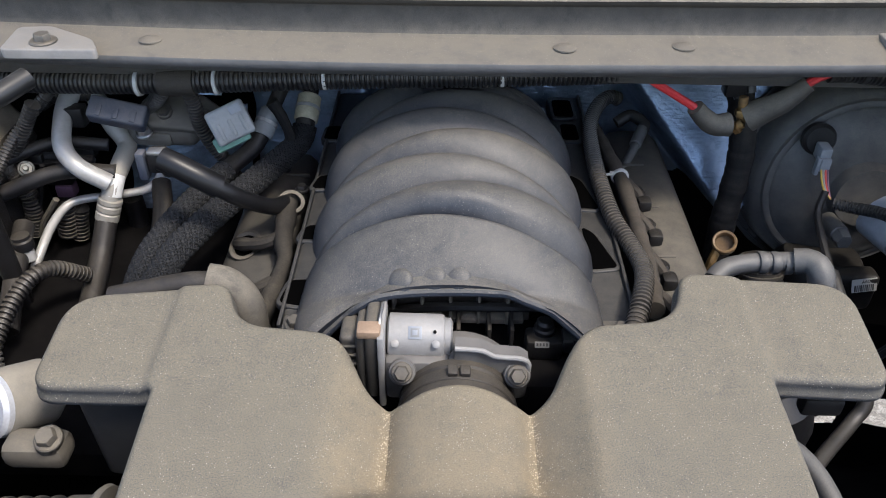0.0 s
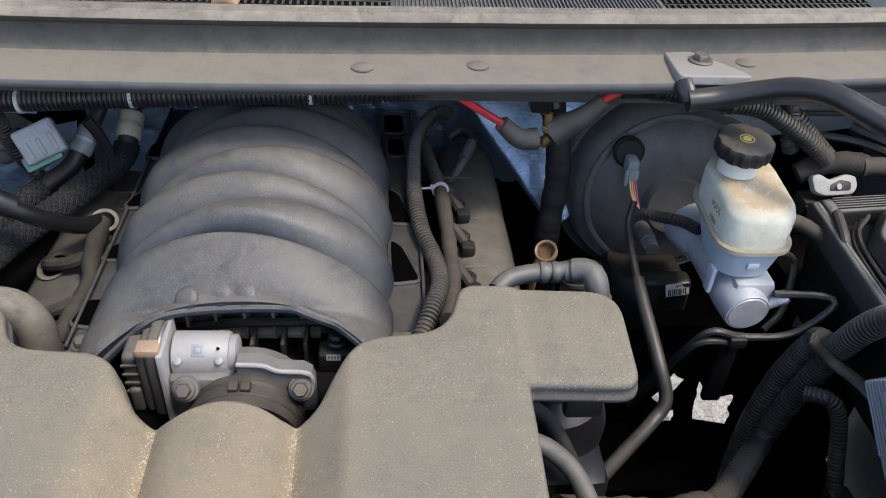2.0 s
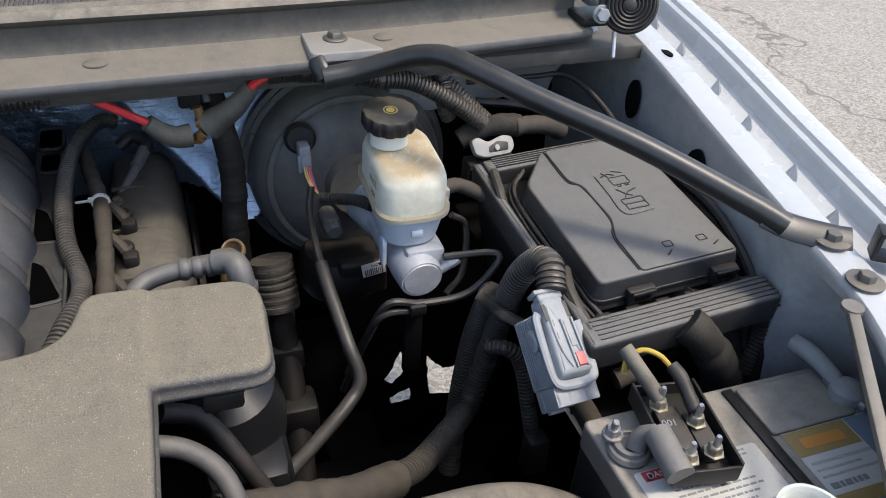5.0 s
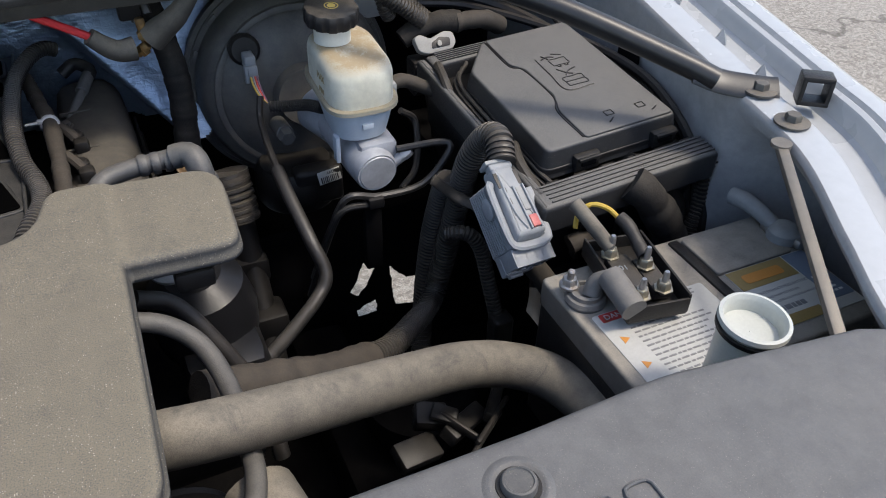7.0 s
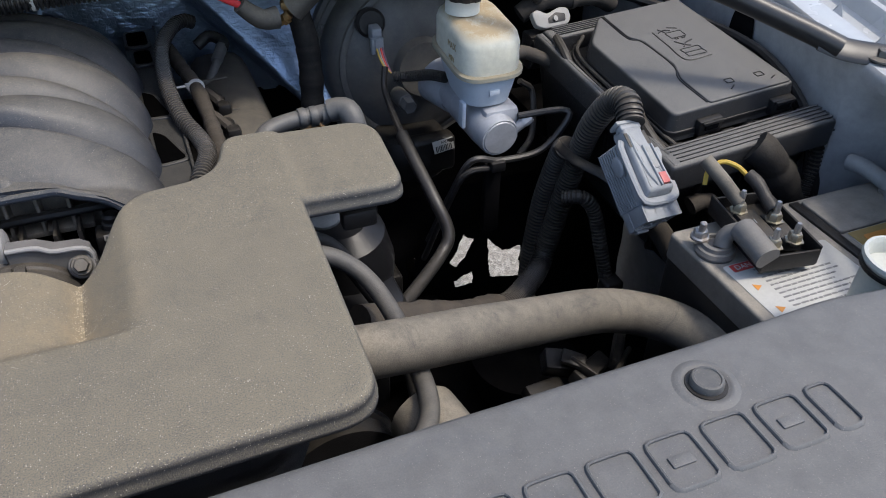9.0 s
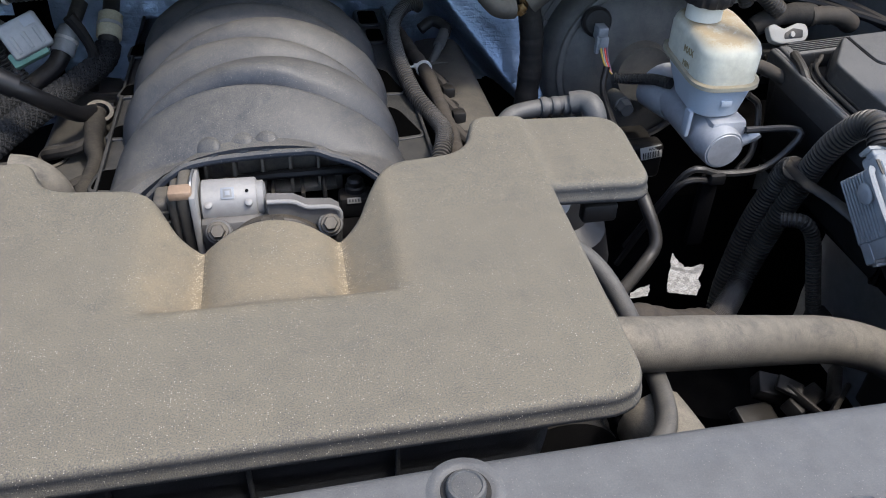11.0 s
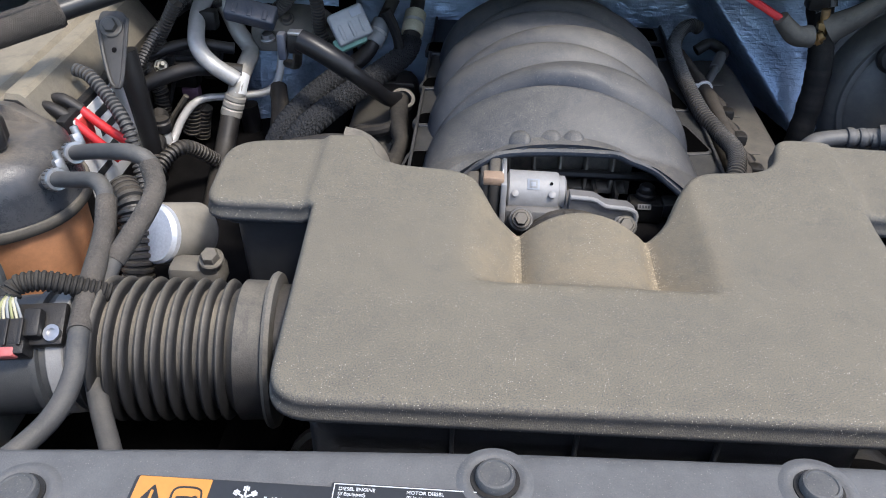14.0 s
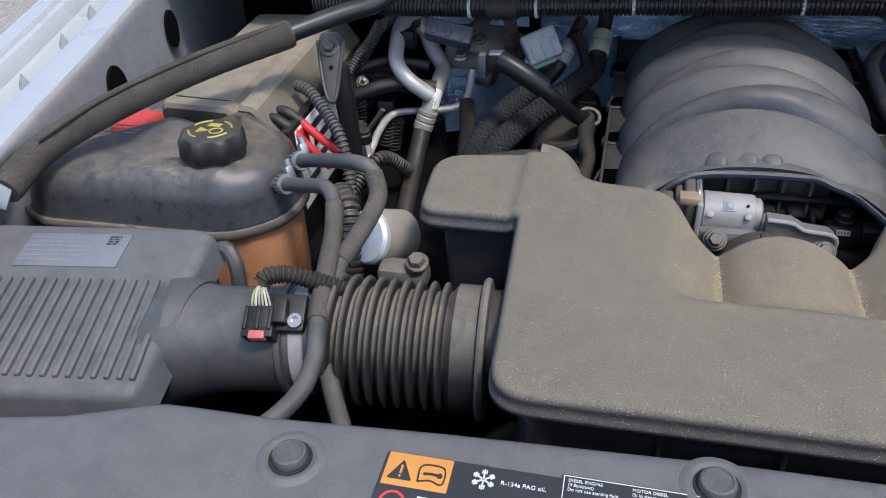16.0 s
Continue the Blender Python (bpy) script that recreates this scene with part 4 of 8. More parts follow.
def resonator():
    t = thing("intake_resonator", "large dust covered plastic air intake resonator with two ears", "resonator", (0, 0.35, 0.9))
    pts = [(-0.231, 0.168), (0.247, 0.174), (0.2535, 0.424), (0.350, 0.420), (0.356, 0.541), (0.262, 0.5455), (0.200, 0.5475), (0.184, 0.487), (0.112, 0.480),
           (0.090, 0.455), (0.072, 0.416), (0.052, 0.404), (0.026, 0.416), (0.0, 0.420), (-0.026, 0.416), (-0.052, 0.405), (-0.074, 0.416), (-0.094, 0.452), (-0.114, 0.466), (-0.188, 0.473), (-0.206, 0.522), (-0.248, 0.519), (-0.347, 0.506), (-0.343, 0.402), (-0.244, 0.402)]
    rad = [0.034, 0.034, 0.004, 0.022, 0.036, 0.01, 0.018, 0.050, 0.040, 0.03, 0.02, 0.02, 0.02, 0.01, 0.02, 0.02, 0.02, 0.03, 0.040, 0.050, 0.016, 0.01, 0.036, 0.022, 0.004]
    poly = rounded(pts, rad, 8)
    # even spacing
    dense = []
    for a, b in zip(poly, poly[1:] + poly[:1]):
        n = max(1, int((b - a).length / 0.006))
        dense += [a + (b - a) * k / n for k in range(n)]
    poly = [p for i, p in enumerate(dense) if (p - dense[i - 1]).length > 0.0008]
    edge = 0.0062

    def lift(x, y):
        z = pocket(x, y) - 1.0
        # shallow step between the ears and the middle
        ear = max(0.0, min(1.0, (abs(x - 0.002) - 0.2475) / 0.007)) if y > 0.39 else 0.0
        return z - 0.0045 * ear + 0.055 * max(0.0, y - 0.40)

    bm = bmesh.new()
    rings = []
    prof = [(0.006, -0.0215), (0.001, -0.0215), (-0.0008, -0.0195), (-0.0006, -0.0155), (0.0012, -0.0135), (0.0012, -edge - 0.001)]
    for j in range(6):
        a = math.pi / 2 * j / 5
        prof.append((0.0012 + edge * (1 - math.cos(a)), -edge + edge * math.sin(a)))
    for d, dz in prof:
        ring = inset(poly, d)
        rings.append([bm.verts.new((p.x, p.y, 1.0 + dz + lift(p.x, p.y))) for p in ring])
    for a, b in zip(rings, rings[1:]):
        ring_faces(bm, a, b)
    inner = inset(poly, edge + 0.0012)
    # fill the top with a fine mesh
    from mathutils import geometry
    pin = [Vector((p.x, p.y)) for p in inner]
    grid = []
    for x in np.arange(-0.345, 0.356, 0.0042):
        for y in np.arange(0.17, 0.556, 0.0042):
            grid.append(Vector((x, y)))
    n = len(pin)

    def inside(p):
        c = False
        for i in range(n):
            a, b = pin[i], pin[i - 1]
            if (a.y > p.y) != (b.y > p.y) and p.x < (b.x - a.x) * (p.y - a.y) / (b.y - a.y) + a.x:
                c = not c
        return c

    arr = np.array([tuple(p) for p in pin])
    keep = [p for p in grid if inside(p) and np.min((arr[:, 0] - p.x) ** 2 + (arr[:, 1] - p.y) ** 2) > 0.0032 ** 2]
    res = geometry.delaunay_2d_cdt(pin + keep, [(i, (i + 1) % n) for i in range(n)], [], 1, 1e-7)
    verts, orig = res[0], res[3]
    made = []
    for v, o in zip(verts, orig):
        o = [q for q in o if q < n]
        made.append(rings[-1][o[0]] if o else bm.verts.new((v.x, v.y, 1.0 + lift(v.x, v.y))))
    for f in res[2]:
        try:
            bm.faces.new([made[i] for i in f])
        except ValueError:
            pass
    part("top_shell", bm, RES, t, sharp=50)
    low = rounded([(-0.205, 0.181), (0.172, 0.186), (0.20, 0.23), (0.228, 0.30), (0.234, 0.41), (0.19, 0.52), (0.12, 0.455), (0.06, 0.39), (-0.06, 0.39), (-0.12, 0.45), (-0.19, 0.50), (-0.222, 0.40), (-0.218, 0.24)], 0.02)
    part("lower_shell", slab(low, 0.905, 0.957, 0.004), RESLOW, t, "dark lower shell")
    part("lower_front", slab(rounded([(-0.205, 0.181), (0.172, 0.186), (0.20, 0.23), (0.21, 0.285), (-0.205, 0.285)], 0.02), 0.94, 0.981, 0.004), RESLOW, t)
    for x in (-0.105, -0.02, 0.075):
        part("front_rib", box((x, 0.1815, 0.945), (0.003, 0.006, 0.062), 0.001), RESLOW, t)
    part("ear_box", slab(rounded([(-0.322, 0.418), (-0.230, 0.412), (-0.230, 0.50), (-0.328, 0.492)], 0.014), 0.86, 0.981, 0.004, draft=-0.004), RESLOW, t, "deep box under the smaller ear")
    part("ear_box_rim", slab(rounded([(-0.329, 0.411), (-0.230, 0.406), (-0.230, 0.505), (-0.334, 0.498)], 0.014), 0.966, 0.981, 0.002), RESLOW, t)
    part("ear_lug", box((0.305, 0.435, 0.958), (0.035, 0.015, 0.02), 0.004), BLACK, t)
    part("lower_lug", box((-0.02, 0.215, 0.89), (0.10, 0.03, 0.04), 0.006), BLACK, t)
    part("inlet_neck", lathe([(0.052, 0), (0.052, 0.05)], along((-0.205, 0.285, 0.935), (-0.30, 0.28, 0.935)), 40), BLACKD, t)
    return t


resonator()


def cover_top(x, y):
    """Height of the radiator cover: flat in the middle, falling away past a soft fold at each end."""
    z = 1.020
    for d in (x - 0.585 - 0.25 * (0.12 - y), -x - 0.435 - 0.06 * (0.10 - y)):
        z -= 0.09 * (0.5 * (d + math.sqrt(d * d + 0.0004)))
    return z


def front_cover():
    """The moulded cover over the radiator support."""
    t = thing("radiator_cover", "dusty grey plastic radiator support cover with moulded lettering and push clips", "cover", (MID, 0, 1.0))
    back = [(-0.90, 0.03), (-0.63, 0.068), (-0.508, 0.084), (-0.443, 0.103), (-0.365, 0.104), (-0.243, 0.113), (-0.06, 0.123), (0.09, 0.127), (0.242, 0.129), (0.466, 0.129), (0.567, 0.133), (0.664, 0.127), (0.75, 0.122), (0.90, 0.07)]
    bx, by = [p[0] for p in back], [p[1] for p in back]
    bm = bmesh.new()
    rows = []
    for x in np.linspace(-0.90, 0.90, 181):
        yb = float(np.interp(x, bx, by))
        zb = cover_top(x, yb)
        row = [bm.verts.new((x, yb - 0.004, 0.965)), bm.verts.new((x, yb, zb - 0.012)), bm.verts.new((x, yb, zb - 0.007)), bm.verts.new((x, yb - 0.002, zb - 0.0025)), bm.verts.new((x, yb - 0.006, zb))]
        row += [bm.verts.new((x, y, cover_top(x, y))) for y in np.linspace(yb - 0.012, -0.40, 40)] + [bm.verts.new((x, -0.40, 0.965))]
        rows.append(row)
    for a, b in zip(rows, rows[1:]):
        for i in range(len(a) - 1):
            bm.faces.new((a[i], a[i + 1], b[i + 1], b[i]))
    part("panel", bm, COVER, t)
    return t


front = front_cover()


def push_clip(x, y):
    c = thing("push_clip", "round push clip in a dished seat", "clip", (x, y, 1.02), group="radiator cover clips")
    part("seat", lathe([(0.0230, -0.0006), (0.0205, 0.0008), (0.0182, 0.0016), (0.0168, 0.0017), (0.0155, 0.0012), (0.0140, 0.0004), (0.0100, 0.0003)], Matrix.Translation((x, y, 1.020)), 48, False), COVER, c)
    # solid black ring painted as the shade in the recess
    part("gap", lathe([(0.0140, 0.0), (0.0138, 0.0009), (0.0100, 0.0009)], Matrix.Translation((x, y, 1.0203)), 40, False), BLACK, c, "black ring for the shaded gap round the head")
    part("head", lathe([(0.0112, 0.0), (0.0112, 0.0042), (0.0103, 0.0060), (0.0088, 0.0064), (0.0082, 0.0056), (0.003, 0.0056)], Matrix.Translation((x, y, 1.0203)), 32), COVERD, c, "worn round clip head")


for x, y in ((-0.336, 0.071), (-0.078, 0.100), (0.102, 0.106), (0.436, 0.092)):
    push_clip(x, y)

# black floor added under the bay to hide bright ground and keep gaps dark
single("black_floor", join(box((MID, 0.25, 0.36), (1.75, 1.28, 0.02), 0.004), box((-0.40, 0.94, 0.36), (0.85, 0.1, 0.02), 0.004)), DARK, "added black floor that hides the ground below the engine", "tray", kind="structure")

# ---- driver's side ----


def booster():
    t = thing("brake_booster", "large round black brake booster with a dusty stepped face", "brake booster", (0.53, 0.9, 0.88))
    m = along((0.528, 0.960, 0.885), (0.528, 0.80, 0.902))
    prof = [(0.145, 0.0), (0.150, 0.012), (0.150, 0.030), (0.146, 0.036), (0.146, 0.042), (0.139, 0.046), (0.136, 0.066), (0.128, 0.080), (0.100, 0.094), (0.094, 0.098), (0.060, 0.108), (0.045, 0.110), (0.040, 0.125), (0.0, 0.125)]
    part("shell", lathe(prof[:-1], m, 72), BLACKB, t)
    part("pressed_ring", lathe([(0.121, 0.083), (0.119, 0.0875), (0.115, 0.089), (0.111, 0.0885), (0.109, 0.0905)], m, 72, False), BLACKB, t)
    part("rim_ring", lathe([(0.1495, 0.030), (0.153, 0.033), (0.153, 0.038), (0.147, 0.041)], m, 72, False), BLACKB, t)
    for k in range(16):
        a = 2 * math.pi * k / 16
        part("crimp_tab", box((0.1415, 0, 0.0455), (0.006, 0.018, 0.003), 0.001, m=m @ Matrix.Rotation(a, 4, "Z")), BLACKB, t)
    part("vacuum_grommet", lathe([(0.021, 0), (0.021, 0.008), (0.017, 0.012)], along((0.455, 0.868, 0.968), (0.45, 0.77, 0.99)), 24), BLACK, t)
    part("check_valve_plug", join(box((0.455, 0.843, 0.962), (0.015, 0.022, 0.020), 0.003), box((0.456, 0.832, 0.951), (0.013, 0.010, 0.018), 0.002), box((0.4480, 0.833, 0.948), (0.005, 0.008, 0.024), 0.001)), BLUEG, t, "grey plug with coloured wires")
    for k, mt in enumerate((YELW, GREYC, REDP, MAUVE)):
        part("wire", tube([(0.452 + k * 0.0028, 0.828, 0.946), (0.453 + k * 0.0026, 0.821, 0.936), (0.457 + k * 0.002, 0.815, 0.925), (0.466, 0.808, 0.915)], 0.0012, 6), mt, t)
    part("wire_conduit", tube([(0.468, 0.802, 0.912), (0.487, 0.79, 0.915), (0.507, 0.765, 0.925), (0.52, 0.74, 0.93)], 0.007, 10, pitch=0.004, deep=0.0016), LOOM, t)
    part("mount_nut", join(rod((0.478, 0.82, 0.875), (0.478, 0.78, 0.88), 0.012), hexbolt((0.478, 0.785, 0.88), (0, -1, 0), 0.011, 0.02)), BLACKB, t)
    return t


# base and dust raised to carry the sky sheen on the booster face
BLACKB = dusty("black_booster_sheen_paint", (0.055, 0.060, 0.069), 0.6, 0.30, (0.21, 0.19, 0.15), lift=0.30, rub_in=0.35)
booster()


def master_cylinder():
    t = thing("master_cylinder", "silver master cylinder with a dirty translucent white brake fluid reservoir", "brake cylinder", (0.55, 0.66, 0.86))
    part("bore", lathe([(0.020, 0), (0.029, 0.004), (0.029, 0.10), (0.0270, 0.126), (0.0255, 0.130), (0.0235, 0.1295), (0.0225, 0.131), (0.010, 0.1315)], along((0.545, 0.760, 0.899), (0.552, 0.630, 0.889)), 40), ALURES, t)
    part("neck", lathe([(0.036, 0), (0.030, 0.03), (0.026, 0.05)], along((0.536, 0.80, 0.898), (0.545, 0.74, 0.89)), 32), ALURES, t)
    part("port_block", box((0.560, 0.672, 0.905), (0.05, 0.06, 0.035), 0.008), ALURES, t)
    # reservoir: lower cup, flange seam, upper shell
    def ring(x0, x1, y0, y1, z, r, tilt=0.0):
        poly = rect(x0, y0, x1, y1, r, 6)
        return [(p.x, p.y, z + tilt * (p.y - 0.66)) for p in poly]
    q = 0.10
    lowr = [ring(0.5220, 0.5750, 0.6600, 0.7150, 0.921, 0.028, q), ring(0.5140, 0.5810, 0.6520, 0.7350, 0.927, 0.030, q), ring(0.5100, 0.5860, 0.6480, 0.7550, 0.952, 0.030, q), ring(0.5080, 0.5880, 0.6460, 0.7650, 0.968, 0.030, q)]
    res = part("reservoir_lower", loft(lowr), TANKB, t, "white lower cup with bluish shade in its colour")
    part("seam", loft([ring(0.5040, 0.5920, 0.6420, 0.7690, 0.9655, 0.032, q), ring(0.5025, 0.5935, 0.6405, 0.7705, 0.9665, 0.033, q), ring(0.5025, 0.5935, 0.6405, 0.7705, 0.9715, 0.033, q), ring(0.5040, 0.5920, 0.6420, 0.7690, 0.9725, 0.032, q)]), TANKD, t, "brown stained seam")
    up = [ring(0.5070, 0.5890, 0.6450, 0.7660, 0.972, 0.032, q), ring(0.5070, 0.5890, 0.6450, 0.7660, 1.005, 0.032, q), ring(0.5090, 0.5870, 0.6480, 0.7640, 1.013, 0.032, q), ring(0.5140, 0.5820, 0.6540, 0.7580, 1.0185, 0.030, q), ring(0.5200, 0.5760, 0.6610, 0.7520, 1.020, 0.026, q)]
    part("reservoir_upper", loft(up), TANK, t, "dust stained cream upper shell")
    part("neck_ring", lathe([(0.022, 0), (0.022, 0.026)], Matrix.Translation((0.535, 0.725, 1.026)), 32), TANKN, t)
    cap = []
    for h, r, w in ((0, 0.031, 1), (0.004, 0.0325, 1), (0.016, 0.0325, 1), (0.0185, 0.031, 0.6), (0.020, 0.027, 0)):
        cap.append([((r - 0.0016 * w * (math.cos(12 * a) > 0.2)) * math.cos(a), (r - 0.0016 * w * (math.cos(12 * a) > 0.2)) * math.sin(a), h) for a in np.linspace(0, 2 * math.pi, 96, endpoint=False)])
    cm = Matrix.Translation((0.535, 0.725, 1.049)) @ Euler((radians(6), 0, 0)).to_matrix().to_4x4()
    bm = loft(cap)
    bm.transform(cm)
    c = part("cap", bm, BLACKD, t, "black ribbed screw cap with yellow printing")
    part("cap_symbol", join(lathe([(0.0085, 0), (0.0085, 0.0006), (0.007, 0.0006), (0.007, 0)], cm @ Matrix.Translation((0, -0.001, 0.0196)), 28, False), lathe([(0.005, 0.0), (0.005, 0.0006)], cm @ Matrix.Translation((0, -0.001, 0.0196)), 20)), GOLD, c)
    part("tab", box((0.548, 0.647, 0.946), (0.014, 0.004, 0.008), 0.001), TANKB, t)
    part("side_tab", box((0.514, 0.668, 0.912), (0.006, 0.014, 0.036), 0.002), TANKB, t)
    part("line_fitting", join(rod((0.575, 0.645, 0.888), (0.598, 0.640, 0.905), 0.007), hexbolt((0.59, 0.642, 0.9), (0.6, -0.1, 0.5), 0.0085, 0.012)), ALURES, t)
    part("level_plug", join(box((0.594, 0.70, 0.965), (0.018, 0.024, 0.016), 0.003)), GREYC, t, "grey level sensor plug")
    # MAX mark on the front face
    for s, z, h in (("MAX", 0.994, 0.012), ("MIN", 0.978, 0.010)):
        cu = bpy.data.curves.new("mark", "FONT")
        cu.body, cu.size, cu.extrude, cu.align_x = s, h, 0.0003, "CENTER"
        ob = bpy.data.objects.new("mark", cu)
        me = bpy.data.meshes.new_from_object(ob)
        bm = bmesh.new()
        bm.from_mesh(me)
        bm.transform(plane_pose((0.5066, 0.690, z), (0, -1, 0.05), (-1, 0, 0)))
        part("level_mark", bm, GOLDD, t, "moulded level mark")
        bpy.data.objects.remove(ob)
    b = thing("line_clamp", "black clamp holding the brake lines", "clamp", (0.545, 0.615, 0.86))
    part("clamp", box((0.543, 0.618, 0.858), (0.020, 0.016, 0.014), 0.002), BLACK, b)
    part("stalk", box((0.543, 0.63, 0.80), (0.024, 0.012, 0.11), 0.004), DARK, b)
    return t


TANKN = paint("pale_neck_plastic", (0.62, 0.62, 0.56), 0.4, vary=0.05)
# white tank plastic tinted blue for the skylit shade below the seam
TANKB = paint("blue_shade_white_plastic", (0.46, 0.52, 0.58), 0.4, vary=0.05)
TANKD = dusty("stained_seam", (0.38, 0.36, 0.28), 0.9, 0.6, (0.24, 0.20, 0.13), lift=0.1)
GOLDD = paint("brown_mark", (0.28, 0.22, 0.12), 0.6)
master_cylinder()


def hose(name, pts, r, mat, label, category, **kw):
    group = kw.pop("group", "")
    if kw.get("pitch"):
        t = thing(name, label, category, pts[0], group=group)
        part("conduit", tube(pts, r, **kw), mat, t)
        line = smooth_line(pts, 0.004)
        part("tape_end", tube(line[:7], r * 1.03, 14, lump=0.1), TAPE, t, "cloth tape round the conduit end")
        part("tape_end", tube(line[-7:], r * 1.03, 14, lump=0.1), TAPE, t, "cloth tape round the conduit end")
        return t
    return single(name, tube(pts, r, **kw), mat, label, category, group)


hose("brake_line", [(0.581, 0.640, 0.911), (0.638, 0.630, 0.914), (0.644, 0.62, 0.906), (0.608, 0.62, 0.866), (0.55, 0.62, 0.862), (0.508, 0.62, 0.870), (0.488, 0.64, 0.81), (0.472, 0.68, 0.71)], 0.0045, PIPEB, "dull black steel brake line", "pipe", group="brake lines", step=0.006, seg=8)
hose("brake_line", [(0.611, 0.70, 0.928), (0.632, 0.70, 0.907), (0.62, 0.67, 0.86), (0.592, 0.65, 0.844)], 0.0045, PIPEB, "dull black steel brake line", "pipe", group="brake lines", seg=8)
hose("brake_line", [(0.544, 0.62, 0.852), (0.502, 0.62, 0.853), (0.485, 0.64, 0.797), (0.465, 0.68, 0.679)], 0.0045, PIPEB, "dull black steel brake line", "pipe", group="brake lines", seg=8)
hose("booster_lead", [(0.458, 0.812, 0.925), (0.452, 0.80, 0.90), (0.449, 0.765, 0.885), (0.449, 0.715, 0.866)], 0.0048, RUBBER, "thin black lead hanging from the booster plug", "wiring", seg=8)
hose("steering_line", [(0.449, 0.72, 0.868), (0.451, 0.68, 0.852), (0.458, 0.62, 0.821), (0.466, 0.592, 0.787), (0.449, 0.575, 0.768), (0.402, 0.53, 0.767), (0.345, 0.47, 0.78)], 0.0085, PIPEB, "thick black coated line with a bend", "pipe")


def strut_bar():
    t = thing("brace_bar", "satin black tubular brace from cowl to fender", "brace bar", (0.7, 0.6, 1.1))
    pts = [(0.462, 0.738, 1.106), (0.500, 0.736, 1.112), (0.535, 0.722, 1.126), (0.560, 0.702, 1.139), (0.583, 0.675, 1.146), (0.612, 0.640, 1.140), (0.655, 0.598, 1.127), (0.74, 0.53, 1.10), (0.83, 0.46, 1.062), (0.862, 0.432, 1.047)]
    part("bar", tube(pts, 0.0125, 16), STRUT, t)
    part("flattened_end", tube([(0.845, 0.447, 1.053), (0.870, 0.430, 1.044), (0.905, 0.405, 1.041), (0.918, 0.397, 1.041)], 0.015, 14, flat=0.25), STRUT, t, "flattened end")
    part("flattened_foot", tube([(0.458, 0.755, 1.121), (0.460, 0.745, 1.115), (0.464, 0.738, 1.106)], 0.011, 12, flat=0.6), STRUT, t)
    return t


strut_bar()


LIDP = dusty("dusty_fuse_lid", (0.026, 0.027, 0.029), 0.95, 0.40, (0.155, 0.150, 0.138), speck=0.25, lift=-2.2, blotch=0.35, rub_in=0.45)


